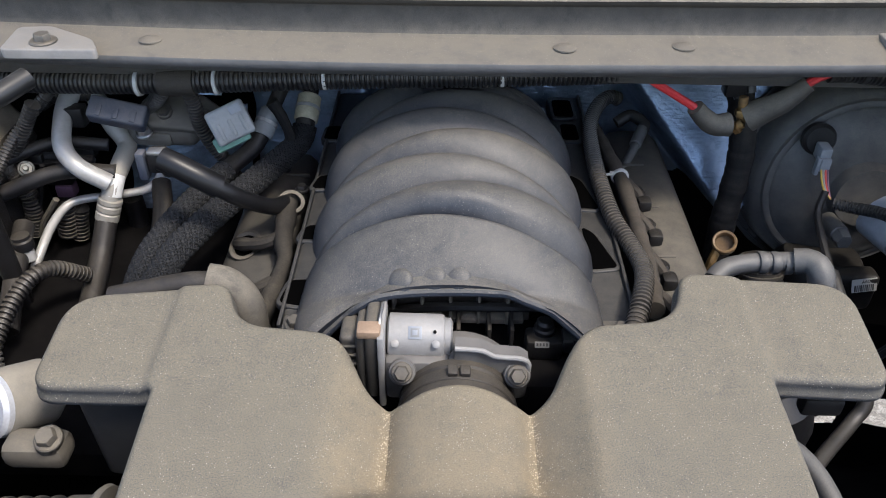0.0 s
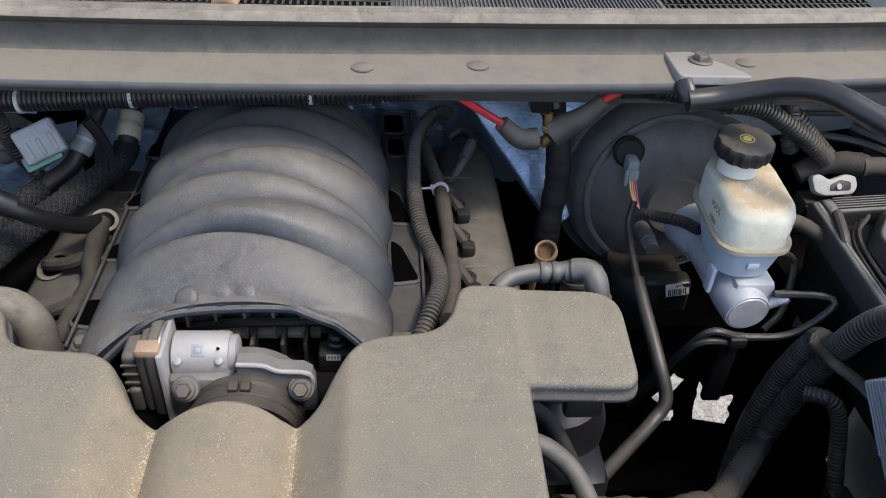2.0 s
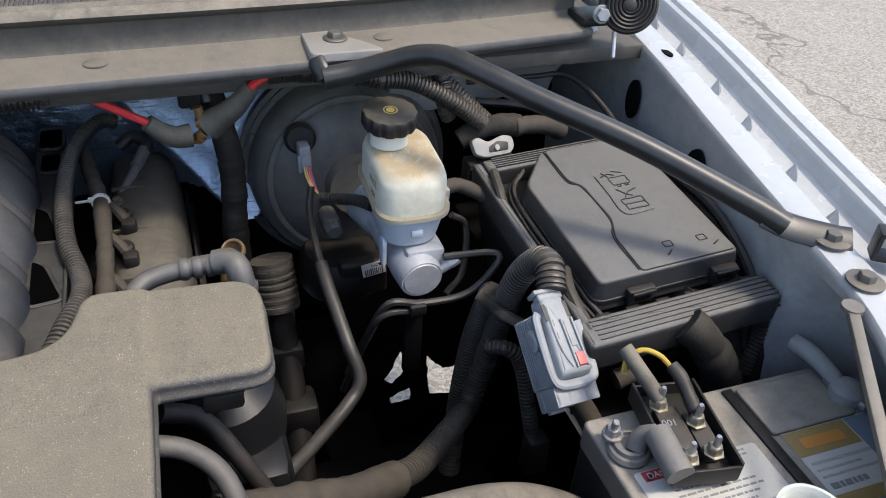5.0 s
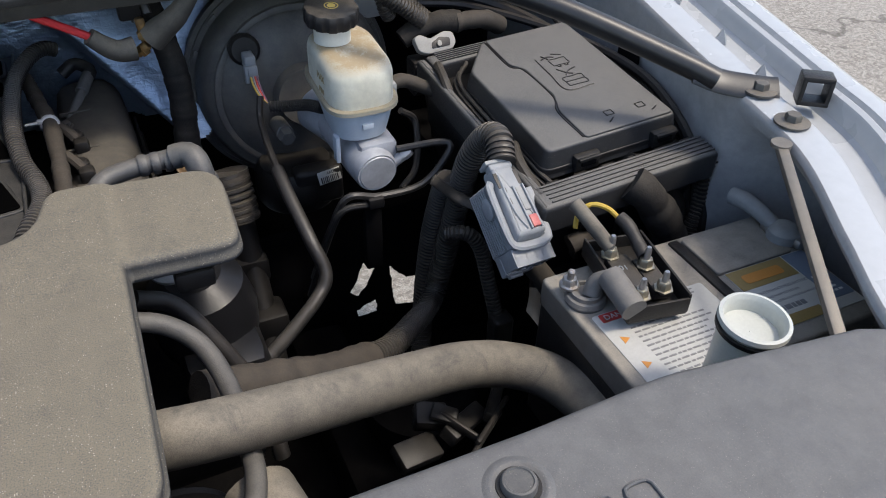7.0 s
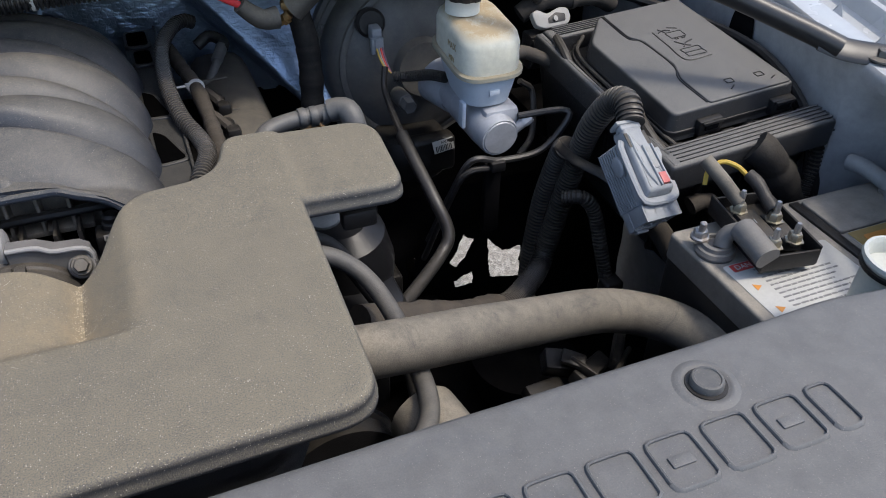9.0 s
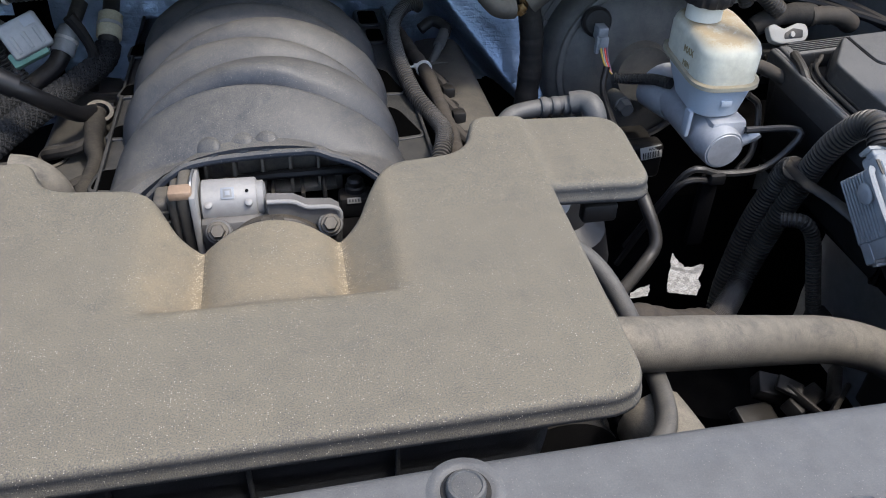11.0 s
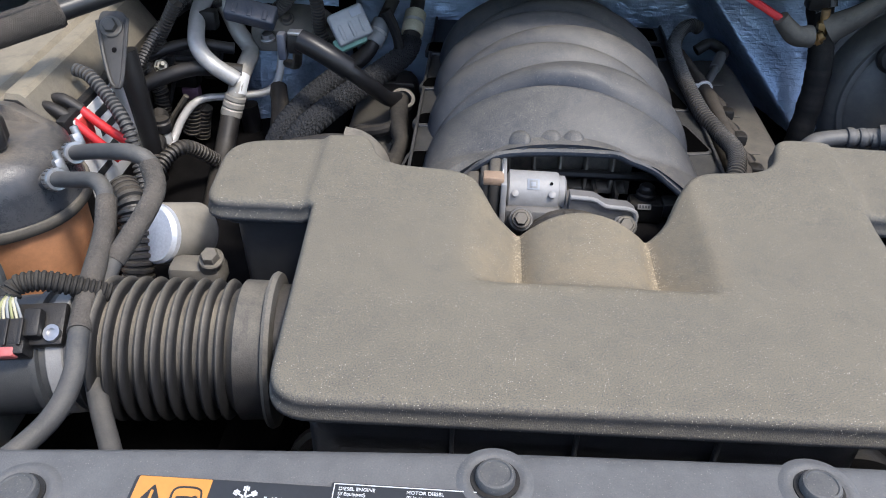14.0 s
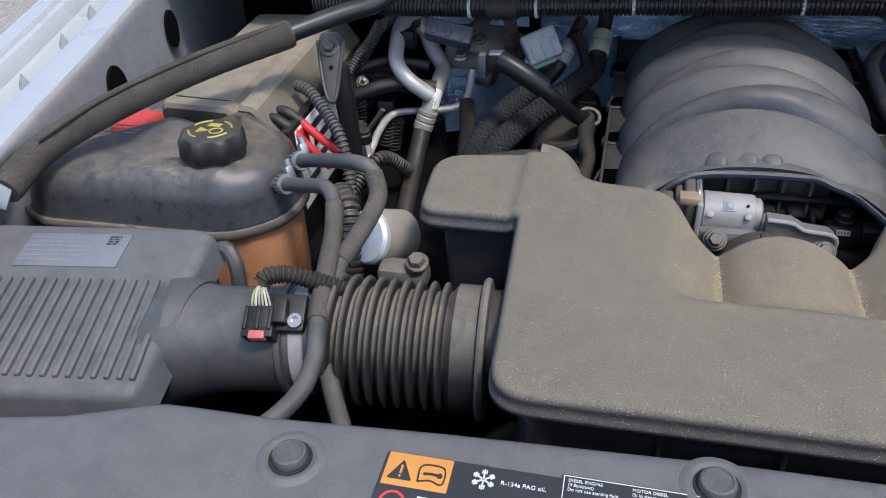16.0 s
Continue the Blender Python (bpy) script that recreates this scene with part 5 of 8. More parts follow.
def fuse_box():
    t = thing("fuse_box", "black plastic fuse box with a latched lid and moulded symbols", "fuse box", (0.77, 0.58, 0.9))
    m = plane_pose((0.772, 0.585, 0.9665), (1, 0.02, 0.06), (-0.06, -0.085, 1))
    # tray with ribbed rim
    part("tray", join(slab(rect(-0.115, -0.150, 0.108, 0.155, 0.012), -0.16, -0.024, 0.004, draft=-0.02, m=m)), BLACK, t)
    for a, b in (((-0.122, -0.168), (0.110, -0.128)), ((-0.104, 0.136), (0.114, 0.164)), ((-0.118, -0.150), (-0.104, 0.160))):
        part("rim", slab(rect(a[0], a[1], b[0], b[1], 0.006), -0.034, 0.000, 0.006, m=m), LIDP, t)
    for k in range(5):
        part("rim_ridge", box((0.0, -0.160 + k * 0.0062, 0.0005), (0.215, 0.0020, 0.0022), 0.0005, m=m), LIDP, t)
        part("rim_ridge", box((0.004, 0.142 + k * 0.0045, 0.0005), (0.19, 0.0018, 0.003), 0.0005, m=m), LIDP, t)
    lid_poly = rounded([(-0.086, -0.110), (0.088, -0.110), (0.088, 0.128), (-0.040, 0.128), (-0.086, 0.070)], 0.010)
    lid = part("lid", slab(lid_poly, -0.010, 0.0235, 0.0045, 4, 0.006, m=m), LIDP, t, "dusty black lid with a raised panel")
    part("raised_panel", slab(rounded([(-0.034, -0.1065), (0.0845, -0.1065), (0.0845, 0.1245), (-0.036, 0.1245), (-0.036, 0.06), (-0.024, 0.045), (-0.022, -0.02), (-0.034, -0.05)], 0.006), 0.020, 0.0255, 0.002, m=m), LIDP, lid)
    part("lid_rim", slab(inset([Vector(p) for p in lid_poly], -0.005), -0.010, 0.002, 0.002, m=m), BLACK, t)
    # moulded symbols and the step line across the lid
    part("lid_step", tube([m @ Vector(p) for p in ((-0.037, 0.123, 0.0237), (-0.037, 0.06, 0.0237), (-0.025, 0.045, 0.0237), (-0.023, -0.02, 0.0237), (-0.035, -0.05, 0.0237), (-0.035, -0.103, 0.0237))], 0.0011, 6), BLACK, lid)
    def sym(x, y, w, h):
        pts = [(x, y), (x + w, y), (x + w, y + h), (x, y + h), (x, y)]
        return tube([m @ Vector((a, b, 0.0257)) for a, b in sum([[pts[i], ((pts[i][0] + pts[i + 1][0]) / 2, (pts[i][1] + pts[i + 1][1]) / 2)] for i in range(4)], []) + [pts[0]]], 0.0007, 5, step=0.002)
    for k, (x, y, w, h) in enumerate(((0.006, -0.012, 0.026, 0.018), (0.006, -0.003, 0.026, 0.0001), (0.012, 0.034, 0.022, 0.014), (0.016, 0.030, 0.004, 0.004), (0.026, 0.030, 0.004, 0.004), (0.010, -0.082, 0.010, 0.008), (0.052, -0.084, 0.010, 0.008))):
        part("moulded_symbol", sym(x, y, w, h), BLACK, lid)
    for pts in (((-0.002, 0.056), (-0.003, 0.02), (-0.002, -0.018), (0.034, -0.020)), ((0.010, 0.026), (0.018, 0.014), (0.024, 0.010)), ((0.014, 0.010), (0.022, 0.018), (0.034, 0.022)), ((0.004, 0.052), (0.014, 0.056), (0.022, 0.052)), ((0.008, 0.060), (0.013, 0.050)), ((0.022, 0.060), (0.034, 0.054)), ((0.006, -0.094), (0.014, -0.088)), ((0.064, -0.094), (0.072, -0.090))):
        part("moulded_line", tube([m @ Vector((x, y, 0.0257)) for x, y in pts], 0.0009, 5, step=0.003), BLACK, lid)
    for x in (-0.038, 0.066):
        lt = part("latch", join(box((x, -0.117, 0.002), (0.032, 0.010, 0.020), 0.002, m=m), box((x, -0.124, 0.010), (0.028, 0.004, 0.004), 0.001, m=m)), BLACK, t)
        part("latch_slot", box((x, -0.1225, 0.003), (0.018, 0.003, 0.006), 0.0005, m=m), DARK, lt)
    part("side_handle", tube([m @ Vector(p) for p in ((-0.100, 0.13, 0.004), (-0.108, 0.09, 0.000), (-0.106, 0.06, -0.03), (-0.104, 0.04, -0.05))], 0.006, 10), BLACKD, t)
    part("side_handle", tube([m @ Vector(p) for p in ((-0.098, -0.06, 0.004), (-0.106, -0.09, 0.000), (-0.104, -0.13, -0.012), (-0.100, -0.165, -0.010))], 0.007, 10), BLACKD, t)
    part("side_panel", box((-0.112, 0.05, -0.05), (0.006, 0.16, 0.06), 0.002, m=m), BLACK, t)
    part("sticker", box((0.02, -0.1475, -0.040), (0.045, 0.001, 0.012), 0.0003, m=m), BLUEG, t, "pale blue sticker under the rim")
    for x in (-0.06, 0.0, 0.05):
        part("front_rib", box((x, -0.148, -0.07), (0.004, 0.012, 0.08), 0.001, m=m), BLACK, t)
    for k in range(3):
        part("side_rail", tube([m @ Vector(v) for v in ((-0.060 - 0.005 * k, 0.128, -0.002 - 0.006 * k), (-0.092 - 0.004 * k, 0.078, -0.002 - 0.006 * k), (-0.092 - 0.004 * k, -0.08, -0.004 - 0.006 * k), (-0.086 - 0.004 * k, -0.124, -0.008 - 0.006 * k))], 0.0028, 8), BLACKD, t)
    for k in range(6):
        part("rim_tooth", box((-0.085 + k * 0.036, -0.1255, -0.012), (0.016, 0.006, 0.012), 0.001, m=m), BLACK, t)
    return t


fuse_box()


hose("harness_wrap", [(0.787, 0.46, 0.93), (0.817, 0.46, 0.914), (0.847, 0.46, 0.881), (0.874, 0.46, 0.83), (0.886, 0.46, 0.779)], 0.026, TAPEB, "thick cloth wrapped harness under the fuse box rim", "wiring", lump=0.18, seg=18)
hose("wiring_harness", [(0.895, 0.44, 0.945), (0.908, 0.44, 0.901), (0.91, 0.44, 0.857), (0.904, 0.44, 0.817), (0.894, 0.44, 0.787)], 0.0155, LOOM, "black corrugated conduit dropping beside the battery", "wiring", pitch=0.0065, deep=0.003, seg=14)
hose("battery_lead", [(0.704, 0.43, 0.875), (0.718, 0.43, 0.878), (0.737, 0.43, 0.87), (0.754, 0.43, 0.846)], 0.011, TAPE, "brown taped lead beside the yellow wire", "wiring", lump=0.2, seg=12)


def ecm_connector():
    t = thing("wiring_connector", "large grey multi-pin connector with a red locking tab", "connector", (0.63, 0.43, 0.92))
    m = plane_pose((0.631, 0.439, 0.941), (0.98, 0.13, -0.10), (0.10, -0.60, 0.78)) @ Matrix.Translation((0, -0.006, 0)) @ Matrix.Diagonal((0.77, 0.98, 0.72, 1))
    part("body", slab(rounded([(-0.030, -0.038), (0.031, -0.038), (0.028, 0.038), (-0.027, 0.038)], 0.004), -0.052, 0.0, 0.002, m=m), BLUEG, t)
    for k in range(8):
        part("side_rib", box((-0.030, 0.0, -0.047 + k * 0.0055), (0.004, 0.072, 0.0026), 0.0006, m=m), BLUEG, t)
    cm = m @ Matrix.Translation((0, 0.004, 0.004)) @ Matrix.Rotation(radians(-9), 4, "X")
    part("top_cover", slab(rounded([(-0.025, -0.036), (0.025, -0.036), (0.017, 0.048), (-0.017, 0.048)], 0.006), -0.010, 0.014, 0.006, 4, 0.002, m=cm), BLUEG, t)
    part("cover_lip", box((0, 0.047, 0.006), (0.038, 0.008, 0.016), 0.003, 3, m=cm), BLUEG, t)
    for x in (0.0005, 0.0165):
        part("rail", box((x, -0.006, 0.0145), (0.003, 0.052, 0.007), 0.0012, m=cm), BLUEG, t)
    part("slider", box((0.0085, 0.004, 0.0145), (0.010, 0.028, 0.003), 0.001, m=cm), GREYC, t)
    part("lock_tab", box((0.0085, -0.024, 0.016), (0.013, 0.014, 0.006), 0.0015, m=cm), REDF, t, "faded red locking tab")
    part("cover_ridge", tube([cm @ Vector(p) for p in ((-0.012, 0.036, 0.014), (-0.014, 0.010, 0.0145), (-0.012, -0.014, 0.0145), (-0.005, -0.030, 0.0145))], 0.0016, 6), BLUEG, t)
    part("lever", tube([m @ Vector(p) for p in ((-0.024, 0.036, 0.004), (-0.029, 0.028, 0.005), (-0.030, -0.020, 0.007), (-0.026, -0.036, 0.009), (0.0, -0.039, 0.010), (0.026, -0.037, 0.009), (0.0325, -0.024, 0.007), (0.030, 0.022, 0.005))], 0.0036, 8, flat=1.5), BLUEG, t)
    part("pivot", lathe([(0.012, 0), (0.012, 0.004), (0.009, 0.006), (0.004, 0.006)], m @ Matrix.Translation((-0.031, 0.012, -0.010)) @ Euler((0, radians(-90), 0)).to_matrix().to_4x4(), 24), BLUEG, t)
    for x in (-0.030, -0.012, 0.004, 0.014, 0.031):
        part("comb_bar", box((x, -0.048, -0.014), (0.004, 0.020, 0.036), 0.001, m=m), BLUEG, t)
    for z in (0.002, -0.032):
        part("comb_rail", box((0, -0.049, z), (0.066, 0.019, 0.004), 0.001, m=m), BLUEG, t)
    part("comb_shade", box((0, -0.043, -0.015), (0.056, 0.004, 0.030), 0, m=m), BLACKD, t)
    # dark inlays stand for the shade in pockets and slots
    for x in (-0.0165, 0.0165):
        part("pocket", box((x, 0.030, 0.0134), (0.006, 0.018, 0.0016), 0.0005, m=cm), BLACKD, t)
    part("collar", box((0, 0.053, 0.004), (0.046, 0.005, 0.022), 0.002, 2, m=cm), GREYC, t)
    for k in range(3):
        part("cover_slot", box((-0.0125, 0.018 - 0.014 * k, 0.0138), (0.005, 0.007, 0.0012), 0.0004, m=cm), BLACKD, t)
    part("foot", join(box((-0.006, -0.046, -0.043), (0.046, 0.028, 0.016), 0.002, m=m), box((-0.010, -0.054, -0.044), (0.022, 0.018, 0.008), 0.001, m=m)), BLUEG, t)
    return t


ecm_connector()
hose("wiring_harness", [(0.636, 0.478, 0.972), (0.643, 0.502, 0.985), (0.644, 0.53, 0.972), (0.639, 0.56, 0.923), (0.646, 0.60, 0.83), (0.638, 0.62, 0.723), (0.612, 0.60, 0.680), (0.555, 0.535, 0.712), (0.50, 0.475, 0.750), (0.455, 0.445, 0.778)], 0.0140, LOOM, "thick corrugated black wiring conduit", "wiring", pitch=0.0060, deep=0.0034, seg=18)
hose("taped_harness", [(0.47, 0.453, 0.767), (0.43, 0.43, 0.792), (0.40, 0.415, 0.81), (0.34, 0.395, 0.845), (0.284, 0.38, 0.872)], 0.020, TAPE, "cloth taped wiring bundle under the radiator hose", "wiring", lump=0.12, seg=14)
hose("wiring_harness", [(0.625, 0.585, 0.885), (0.632, 0.61, 0.86), (0.629, 0.64, 0.758), (0.619, 0.64, 0.64), (0.598, 0.60, 0.548)], 0.014, LOOM, "corrugated black wiring conduit", "wiring", pitch=0.006, deep=0.0024, seg=12)
hose("sensor_lead", [(0.618, 0.57, 0.818), (0.640, 0.556, 0.822), (0.656, 0.548, 0.80), (0.663, 0.53, 0.75), (0.668, 0.51, 0.70)], 0.009, LOOM, "short black conduit with a plug", "wiring", pitch=0.005, deep=0.002, seg=10)
single("sensor_plug", box((0.670, 0.505, 0.685), (0.028, 0.026, 0.06), 0.005, 3), BLACK, "black sensor plug hanging from its lead", "plug")
hose("harness_strap", [(0.598, 0.57, 0.905), (0.625, 0.56, 0.88), (0.655, 0.535, 0.865), (0.675, 0.49, 0.850), (0.69, 0.47, 0.82)], 0.007, LOOM, "grey plastic strap round the wiring", "strap", flat=0.3)
hose("connector_tail", [(0.655, 0.435, 0.865), (0.672, 0.425, 0.84), (0.69, 0.40, 0.80)], 0.013, TAPE, "taped wires below the grey connector", "wiring", lump=0.1)


def white_plug():
    t = thing("harness_plug", "white plug with a grey wire boot behind the fuse box", "plug", (0.69, 0.78, 0.97))
    m = plane_pose((0.690, 0.768, 0.980), (1, 0.03, 0.03), (-0.03, -0.80, 0.60)) @ Matrix.Diagonal((0.72, 0.86, 1, 1))
    dull = dusty("dull_white_plastic", (0.32, 0.32, 0.305), 0.4, 0.5, (0.26, 0.23, 0.18), lift=0.1, blotch=1.2)
    out = rounded([(-0.038, -0.010), (-0.020, -0.017), (0.030, -0.016), (0.040, -0.006), (0.038, 0.010), (0.020, 0.014), (-0.010, 0.006), (-0.028, 0.016), (-0.042, 0.012)], 0.006)
    part("lever_frame", slab(out, -0.006, 0.004, 0.002, m=m), dull, t, "white lever frame")
    part("frame_window", slab(rounded([(-0.012, -0.010), (0.026, -0.010), (0.028, 0.002), (0.008, 0.006), (-0.010, -0.001)], 0.003), 0.0032, 0.0046, 0.0003, m=m), BLACK, t)
    part("pivot", lathe([(0.0045, 0), (0.0045, 0.003), (0.002, 0.003)], m @ Matrix.Translation((0.004, -0.004, 0.0044)), 16), dull, t)
    part("boot", tube([(0.652, 0.792, 0.980), (0.675, 0.792, 0.992), (0.705, 0.790, 0.998), (0.735, 0.786, 0.996)], 0.0140, 18, lump=0.28, flat=0.85), TAPEB, t, "wrinkled taped boot")
    part("taped_lead", tube([(0.728, 0.786, 0.995), (0.750, 0.784, 0.996), (0.775, 0.785, 0.992), (0.800, 0.79, 0.978)], 0.0135, 12, lump=0.22), TAPE, t)
    part("base", box((0.690, 0.772, 0.935), (0.07, 0.03, 0.05), 0.004), BLACK, t)
    for k in range(4):
        x = 0.657 + k * 0.017
        part("lattice_bar", rod((x, 0.7555, 0.916), (x + 0.017, 0.7555, 0.956), 0.0012), BLACKD, t)
        part("lattice_bar", rod((x + 0.017, 0.7555, 0.916), (x, 0.7555, 0.956), 0.0012), BLACKD, t)


white_plug()
hose("wiring_harness", [(0.412, 0.81, 1.084), (0.45, 0.81, 1.084), (0.50, 0.806, 1.078), (0.545, 0.80, 1.072), (0.59, 0.80, 1.063), (0.643, 0.79, 1.033), (0.68, 0.785, 1.004)], 0.0105, LOOM, "black corrugated conduit over the brake booster", "wiring", pitch=0.005, deep=0.002, seg=12)
hose("wiring_harness", [(0.60, 0.84, 1.06), (0.64, 0.825, 1.045), (0.672, 0.81, 1.015), (0.70, 0.80, 0.99)], 0.0115, LOOM, "black corrugated conduit dropping behind the fuse box", "wiring", pitch=0.005, deep=0.002, seg=12)
hose("wiring_harness", [(0.625, 0.83, 1.070), (0.632, 0.812, 1.052), (0.630, 0.80, 1.028), (0.638, 0.80, 1.01)], 0.009, LOOM, "short black corrugated conduit", "wiring", pitch=0.005, deep=0.002, seg=12)
hose("wiring_harness", [(0.600, 0.705, 0.965), (0.625, 0.715, 0.960), (0.66, 0.70, 0.945), (0.68, 0.69, 0.93)], 0.009, TAPE, "taped lead from the reservoir sensor", "wiring", lump=0.15)
for (x, y, z) in ((0.452, 0.81, 1.084), (0.545, 0.80, 1.072)):
    single("conduit_tie", lathe([(0.0125, -0.003), (0.0125, 0.003)], along((x, y, z), (x + 0.1, y, z - 0.01)), 16), LOOM, "grey plastic conduit tie", "tie", "conduit ties")


def horn_disc():
    t = thing("hood_hinge_spring", "black coiled hood spring on its hinge", "spring", (0.87, 0.80, 1.13))
    c = Vector((0.874, 0.800, 1.146))
    ax = Vector((-0.35, -0.90, 0.25)).normalized()
    m = along(c, c + ax)
    spiral = [(0.006 + 0.0265 * k / 150) * Vector((math.cos(k * 0.23), math.sin(k * 0.23), 0)) for k in range(150)]
    part("coil", tube([m @ (p + Vector((0, 0, 0.014))) for p in spiral], 0.0022, 6, step=0.004), BLACK, t)
    part("drum", lathe([(0.036, -0.014), (0.037, 0.010), (0.034, 0.012), (0.030, 0.010), (0.008, 0.010), (0.008, 0.016), (0.006, 0.017)], m, 40), BLACKD, t)
    part("arm", box((0.845, 0.835, 1.12), (0.05, 0.05, 0.012), 0.004), BLACK, t)
    part("pivot_bolt", hexbolt((0.838, 0.800, 1.135), (-0.3, -0.9, 0.2), 0.009, 0.012, 0.012), BLUEG, t)
    part("hinge_plate", box((0.855, 0.85, 1.165), (0.07, 0.05, 0.008), 0.003), WHITE, t)
    part("plate_bolt", hexbolt((0.845, 0.845, 1.169), (0, 0, 1), 0.009, 0.010, 0.014), BLUEG, t)
    part("pin", rod((0.855, 0.79, 1.115), (0.850, 0.775, 1.085), 0.003), STEEL, t)


horn_disc()
def side_panel():
    """The pale inner body panel under the end of the cowl."""
    xs = np.linspace(0.585, 0.862, 24)
    prof = [(0.802, 1.108), (0.812, 1.100), (0.828, 1.075), (0.842, 1.052), (0.850, 1.042), (0.862, 1.040), (0.880, 1.034), (0.905, 1.005), (0.925, 0.96)]
    bm = loft([[(x, y + 0.12 * (x - MID) ** 2 - 0.045 + 0.003 * noise.noise(Vector((x * 18, y * 30, 0))), z - 0.010 * (x > 0.84)) for y, z in prof + [(y + 0.012, z + 0.004) for y, z in prof[::-1]]] for x in xs])
    return single("side_panel", bm, WHITE, "grey painted body panel below the cowl end", "panel", kind="structure", sharp=60)


side_panel()
hose("wheelhouse_cable", [(0.70, 0.86, 1.0), (0.78, 0.84, 0.99), (0.86, 0.72, 0.985), (0.885, 0.60, 0.985), (0.888, 0.52, 0.97), (0.888, 0.46, 0.93), (0.885, 0.43, 0.85)], 0.006, RUBBER, "black cable along the inner fender", "cable", group="fender cables", seg=8)
hose("wheelhouse_cable", [(0.76, 0.88, 1.0), (0.83, 0.82, 0.985), (0.875, 0.70, 0.97), (0.89, 0.56, 0.965), (0.893, 0.48, 0.94), (0.893, 0.44, 0.90), (0.89, 0.42, 0.82)], 0.0085, RUBBER, "black hose along the inner fender", "hose", group="fender cables", seg=8)
hose("wheelhouse_cable", [(0.70, 0.90, 1.01), (0.79, 0.88, 1.02), (0.84, 0.86, 1.025), (0.87, 0.80, 1.0), (0.875, 0.72, 0.97)], 0.004, RUBBER, "thin black cable along the inner fender", "cable", group="fender cables", seg=8)
# near-black panel added to fill the shade beneath the fuse box
single("wheelhouse_panel", join(box((0.80, 0.62, 0.80), (0.22, 0.55, 0.03), 0.01)), DARK, "dark wheelhouse panel beneath the fuse box", "panel", kind="structure")


def words(body, size, m, align="LEFT"):
    """Raised lettering in the plane of m."""
    cu = bpy.data.curves.new("words", "FONT")
    cu.body, cu.size, cu.extrude, cu.align_x = body, size, 0.0002, align
    ob = bpy.data.objects.new("words", cu)
    me = bpy.data.meshes.new_from_object(ob)
    bm = bmesh.new()
    bm.from_mesh(me)
    bm.transform(m)
    bpy.data.objects.remove(ob)
    return bm


def battery():
    t = thing("car_battery", "black car battery with white and gold labels on its lid", "battery", (0.772, 0.28, 0.8))
    x0, x1, y0, y1, z = 0.630, 0.915, 0.195, 0.370, 0.898
    part("case", slab(rect(x0, y0, x1, y1, 0.008), 0.71, z - 0.03, 0.003), BLACK, t)
    part("lid", slab(rect(x0 - 0.001, y0 - 0.001, x1 + 0.001, y1 + 0.001, 0.008), z - 0.03, z, 0.004), BATT, t)
    part("centre_rib", box((0.79, 0.282, z + 0.001), (0.012, 0.165, 0.004), 0.001), BLACK, t)
    part("cell_cover", slab(rect(0.798, 0.300, 0.90, 0.362, 0.005), z, z + 0.004, 0.002), BATT, t)
    lab = part("warning_label", slab(rect(0.643, 0.20, 0.775, 0.300, 0.004), z, z + 0.0008, 0.0003), LABEL, t, "white warning label with fine print")
    mm = Matrix.Translation((0, 0, z + 0.0008))
    part("print", bars(0.670, 0.205, 0.772, 0.288, 13, mm, 0.30, 3), INKG, lab)
    hd = part("heading", slab(rect(0.650, 0.288, 0.690, 0.299, 0.001), z + 0.0008, z + 0.0012, 0.0002), REDP, lab)
    part("heading_word", words("DANGER", 0.0090, Matrix.Translation((0.654, 0.2905, z + 0.0012))), WINK, hd)
    part("print", bars(0.694, 0.288, 0.772, 0.298, 2, mm, 0.35, 5), INKG, lab)
    part("symbol", join(*[lathe([(0.0055, 0), (0.0055, 0.0004)], mm @ Matrix.Translation((0.656, yy, 0)), 3) for yy in (0.292, 0.262, 0.228)]), ORANGE, lab)
    g = part("brand_label", slab(rect(0.806, 0.213, 0.912, 0.300, 0.002), z, z + 0.0009, 0.0003), LABELW, t, "gold and white maker's label")
    part("gold_band", slab(rect(0.806, 0.270, 0.880, 0.299, 0.001), z + 0.0009, z + 0.0013, 0.0002), GOLDL, g)
    part("gold_band", slab(rect(0.806, 0.213, 0.862, 0.226, 0.001), z + 0.0009, z + 0.0013, 0.0002), GOLDL, g)
    part("blue_band", slab(rect(0.882, 0.226, 0.911, 0.299, 0.001), z + 0.0009, z + 0.0013, 0.0002), SLATE, g)
    part("logo_bar", slab(rect(0.818, 0.277, 0.868, 0.290, 0.004), z + 0.0013, z + 0.0017, 0.0002), ORANGE, g, "plain orange bar in place of a logo")
    for k, s in enumerate(("MAINTENANCE FREE BATTERY", "BATTERIE SANS ENTRETIEN", "BATERIA LIBRE DE MANTENIMIENTO")):
        part("print", words(s, 0.0052 if k == 0 else 0.0042, Matrix.Translation((0.811, 0.259 - 0.0075 * k, z + 0.0009))), INKG, g)
    part("print", bars(0.812, 0.230, 0.870, 0.240, 1, Matrix.Translation((0, 0, z + 0.0009)), 0.6, 8), INKG, g)
    part("print", bars(0.886, 0.232, 0.908, 0.262, 5, Matrix.Translation((0, 0, z + 0.0013)), 0.45, 9), WINK, g)
    # negative post with clamp
    n = thing("battery_clamp", "grey battery terminal clamp with its cable", "terminal clamp", (0.877, 0.31, 0.91))
    part("clamp", lathe([(0.014, 0), (0.017, 0.003), (0.017, 0.014), (0.012, 0.020), (0.008, 0.022)], Matrix.Translation((0.904, 0.322, z)), 28), GREYC, n)
    part("arm", join(box((0.914, 0.306, z + 0.008), (0.022, 0.018, 0.012), 0.004), box((0.900, 0.335, z + 0.010), (0.016, 0.022, 0.012), 0.004)), STEEL, n)
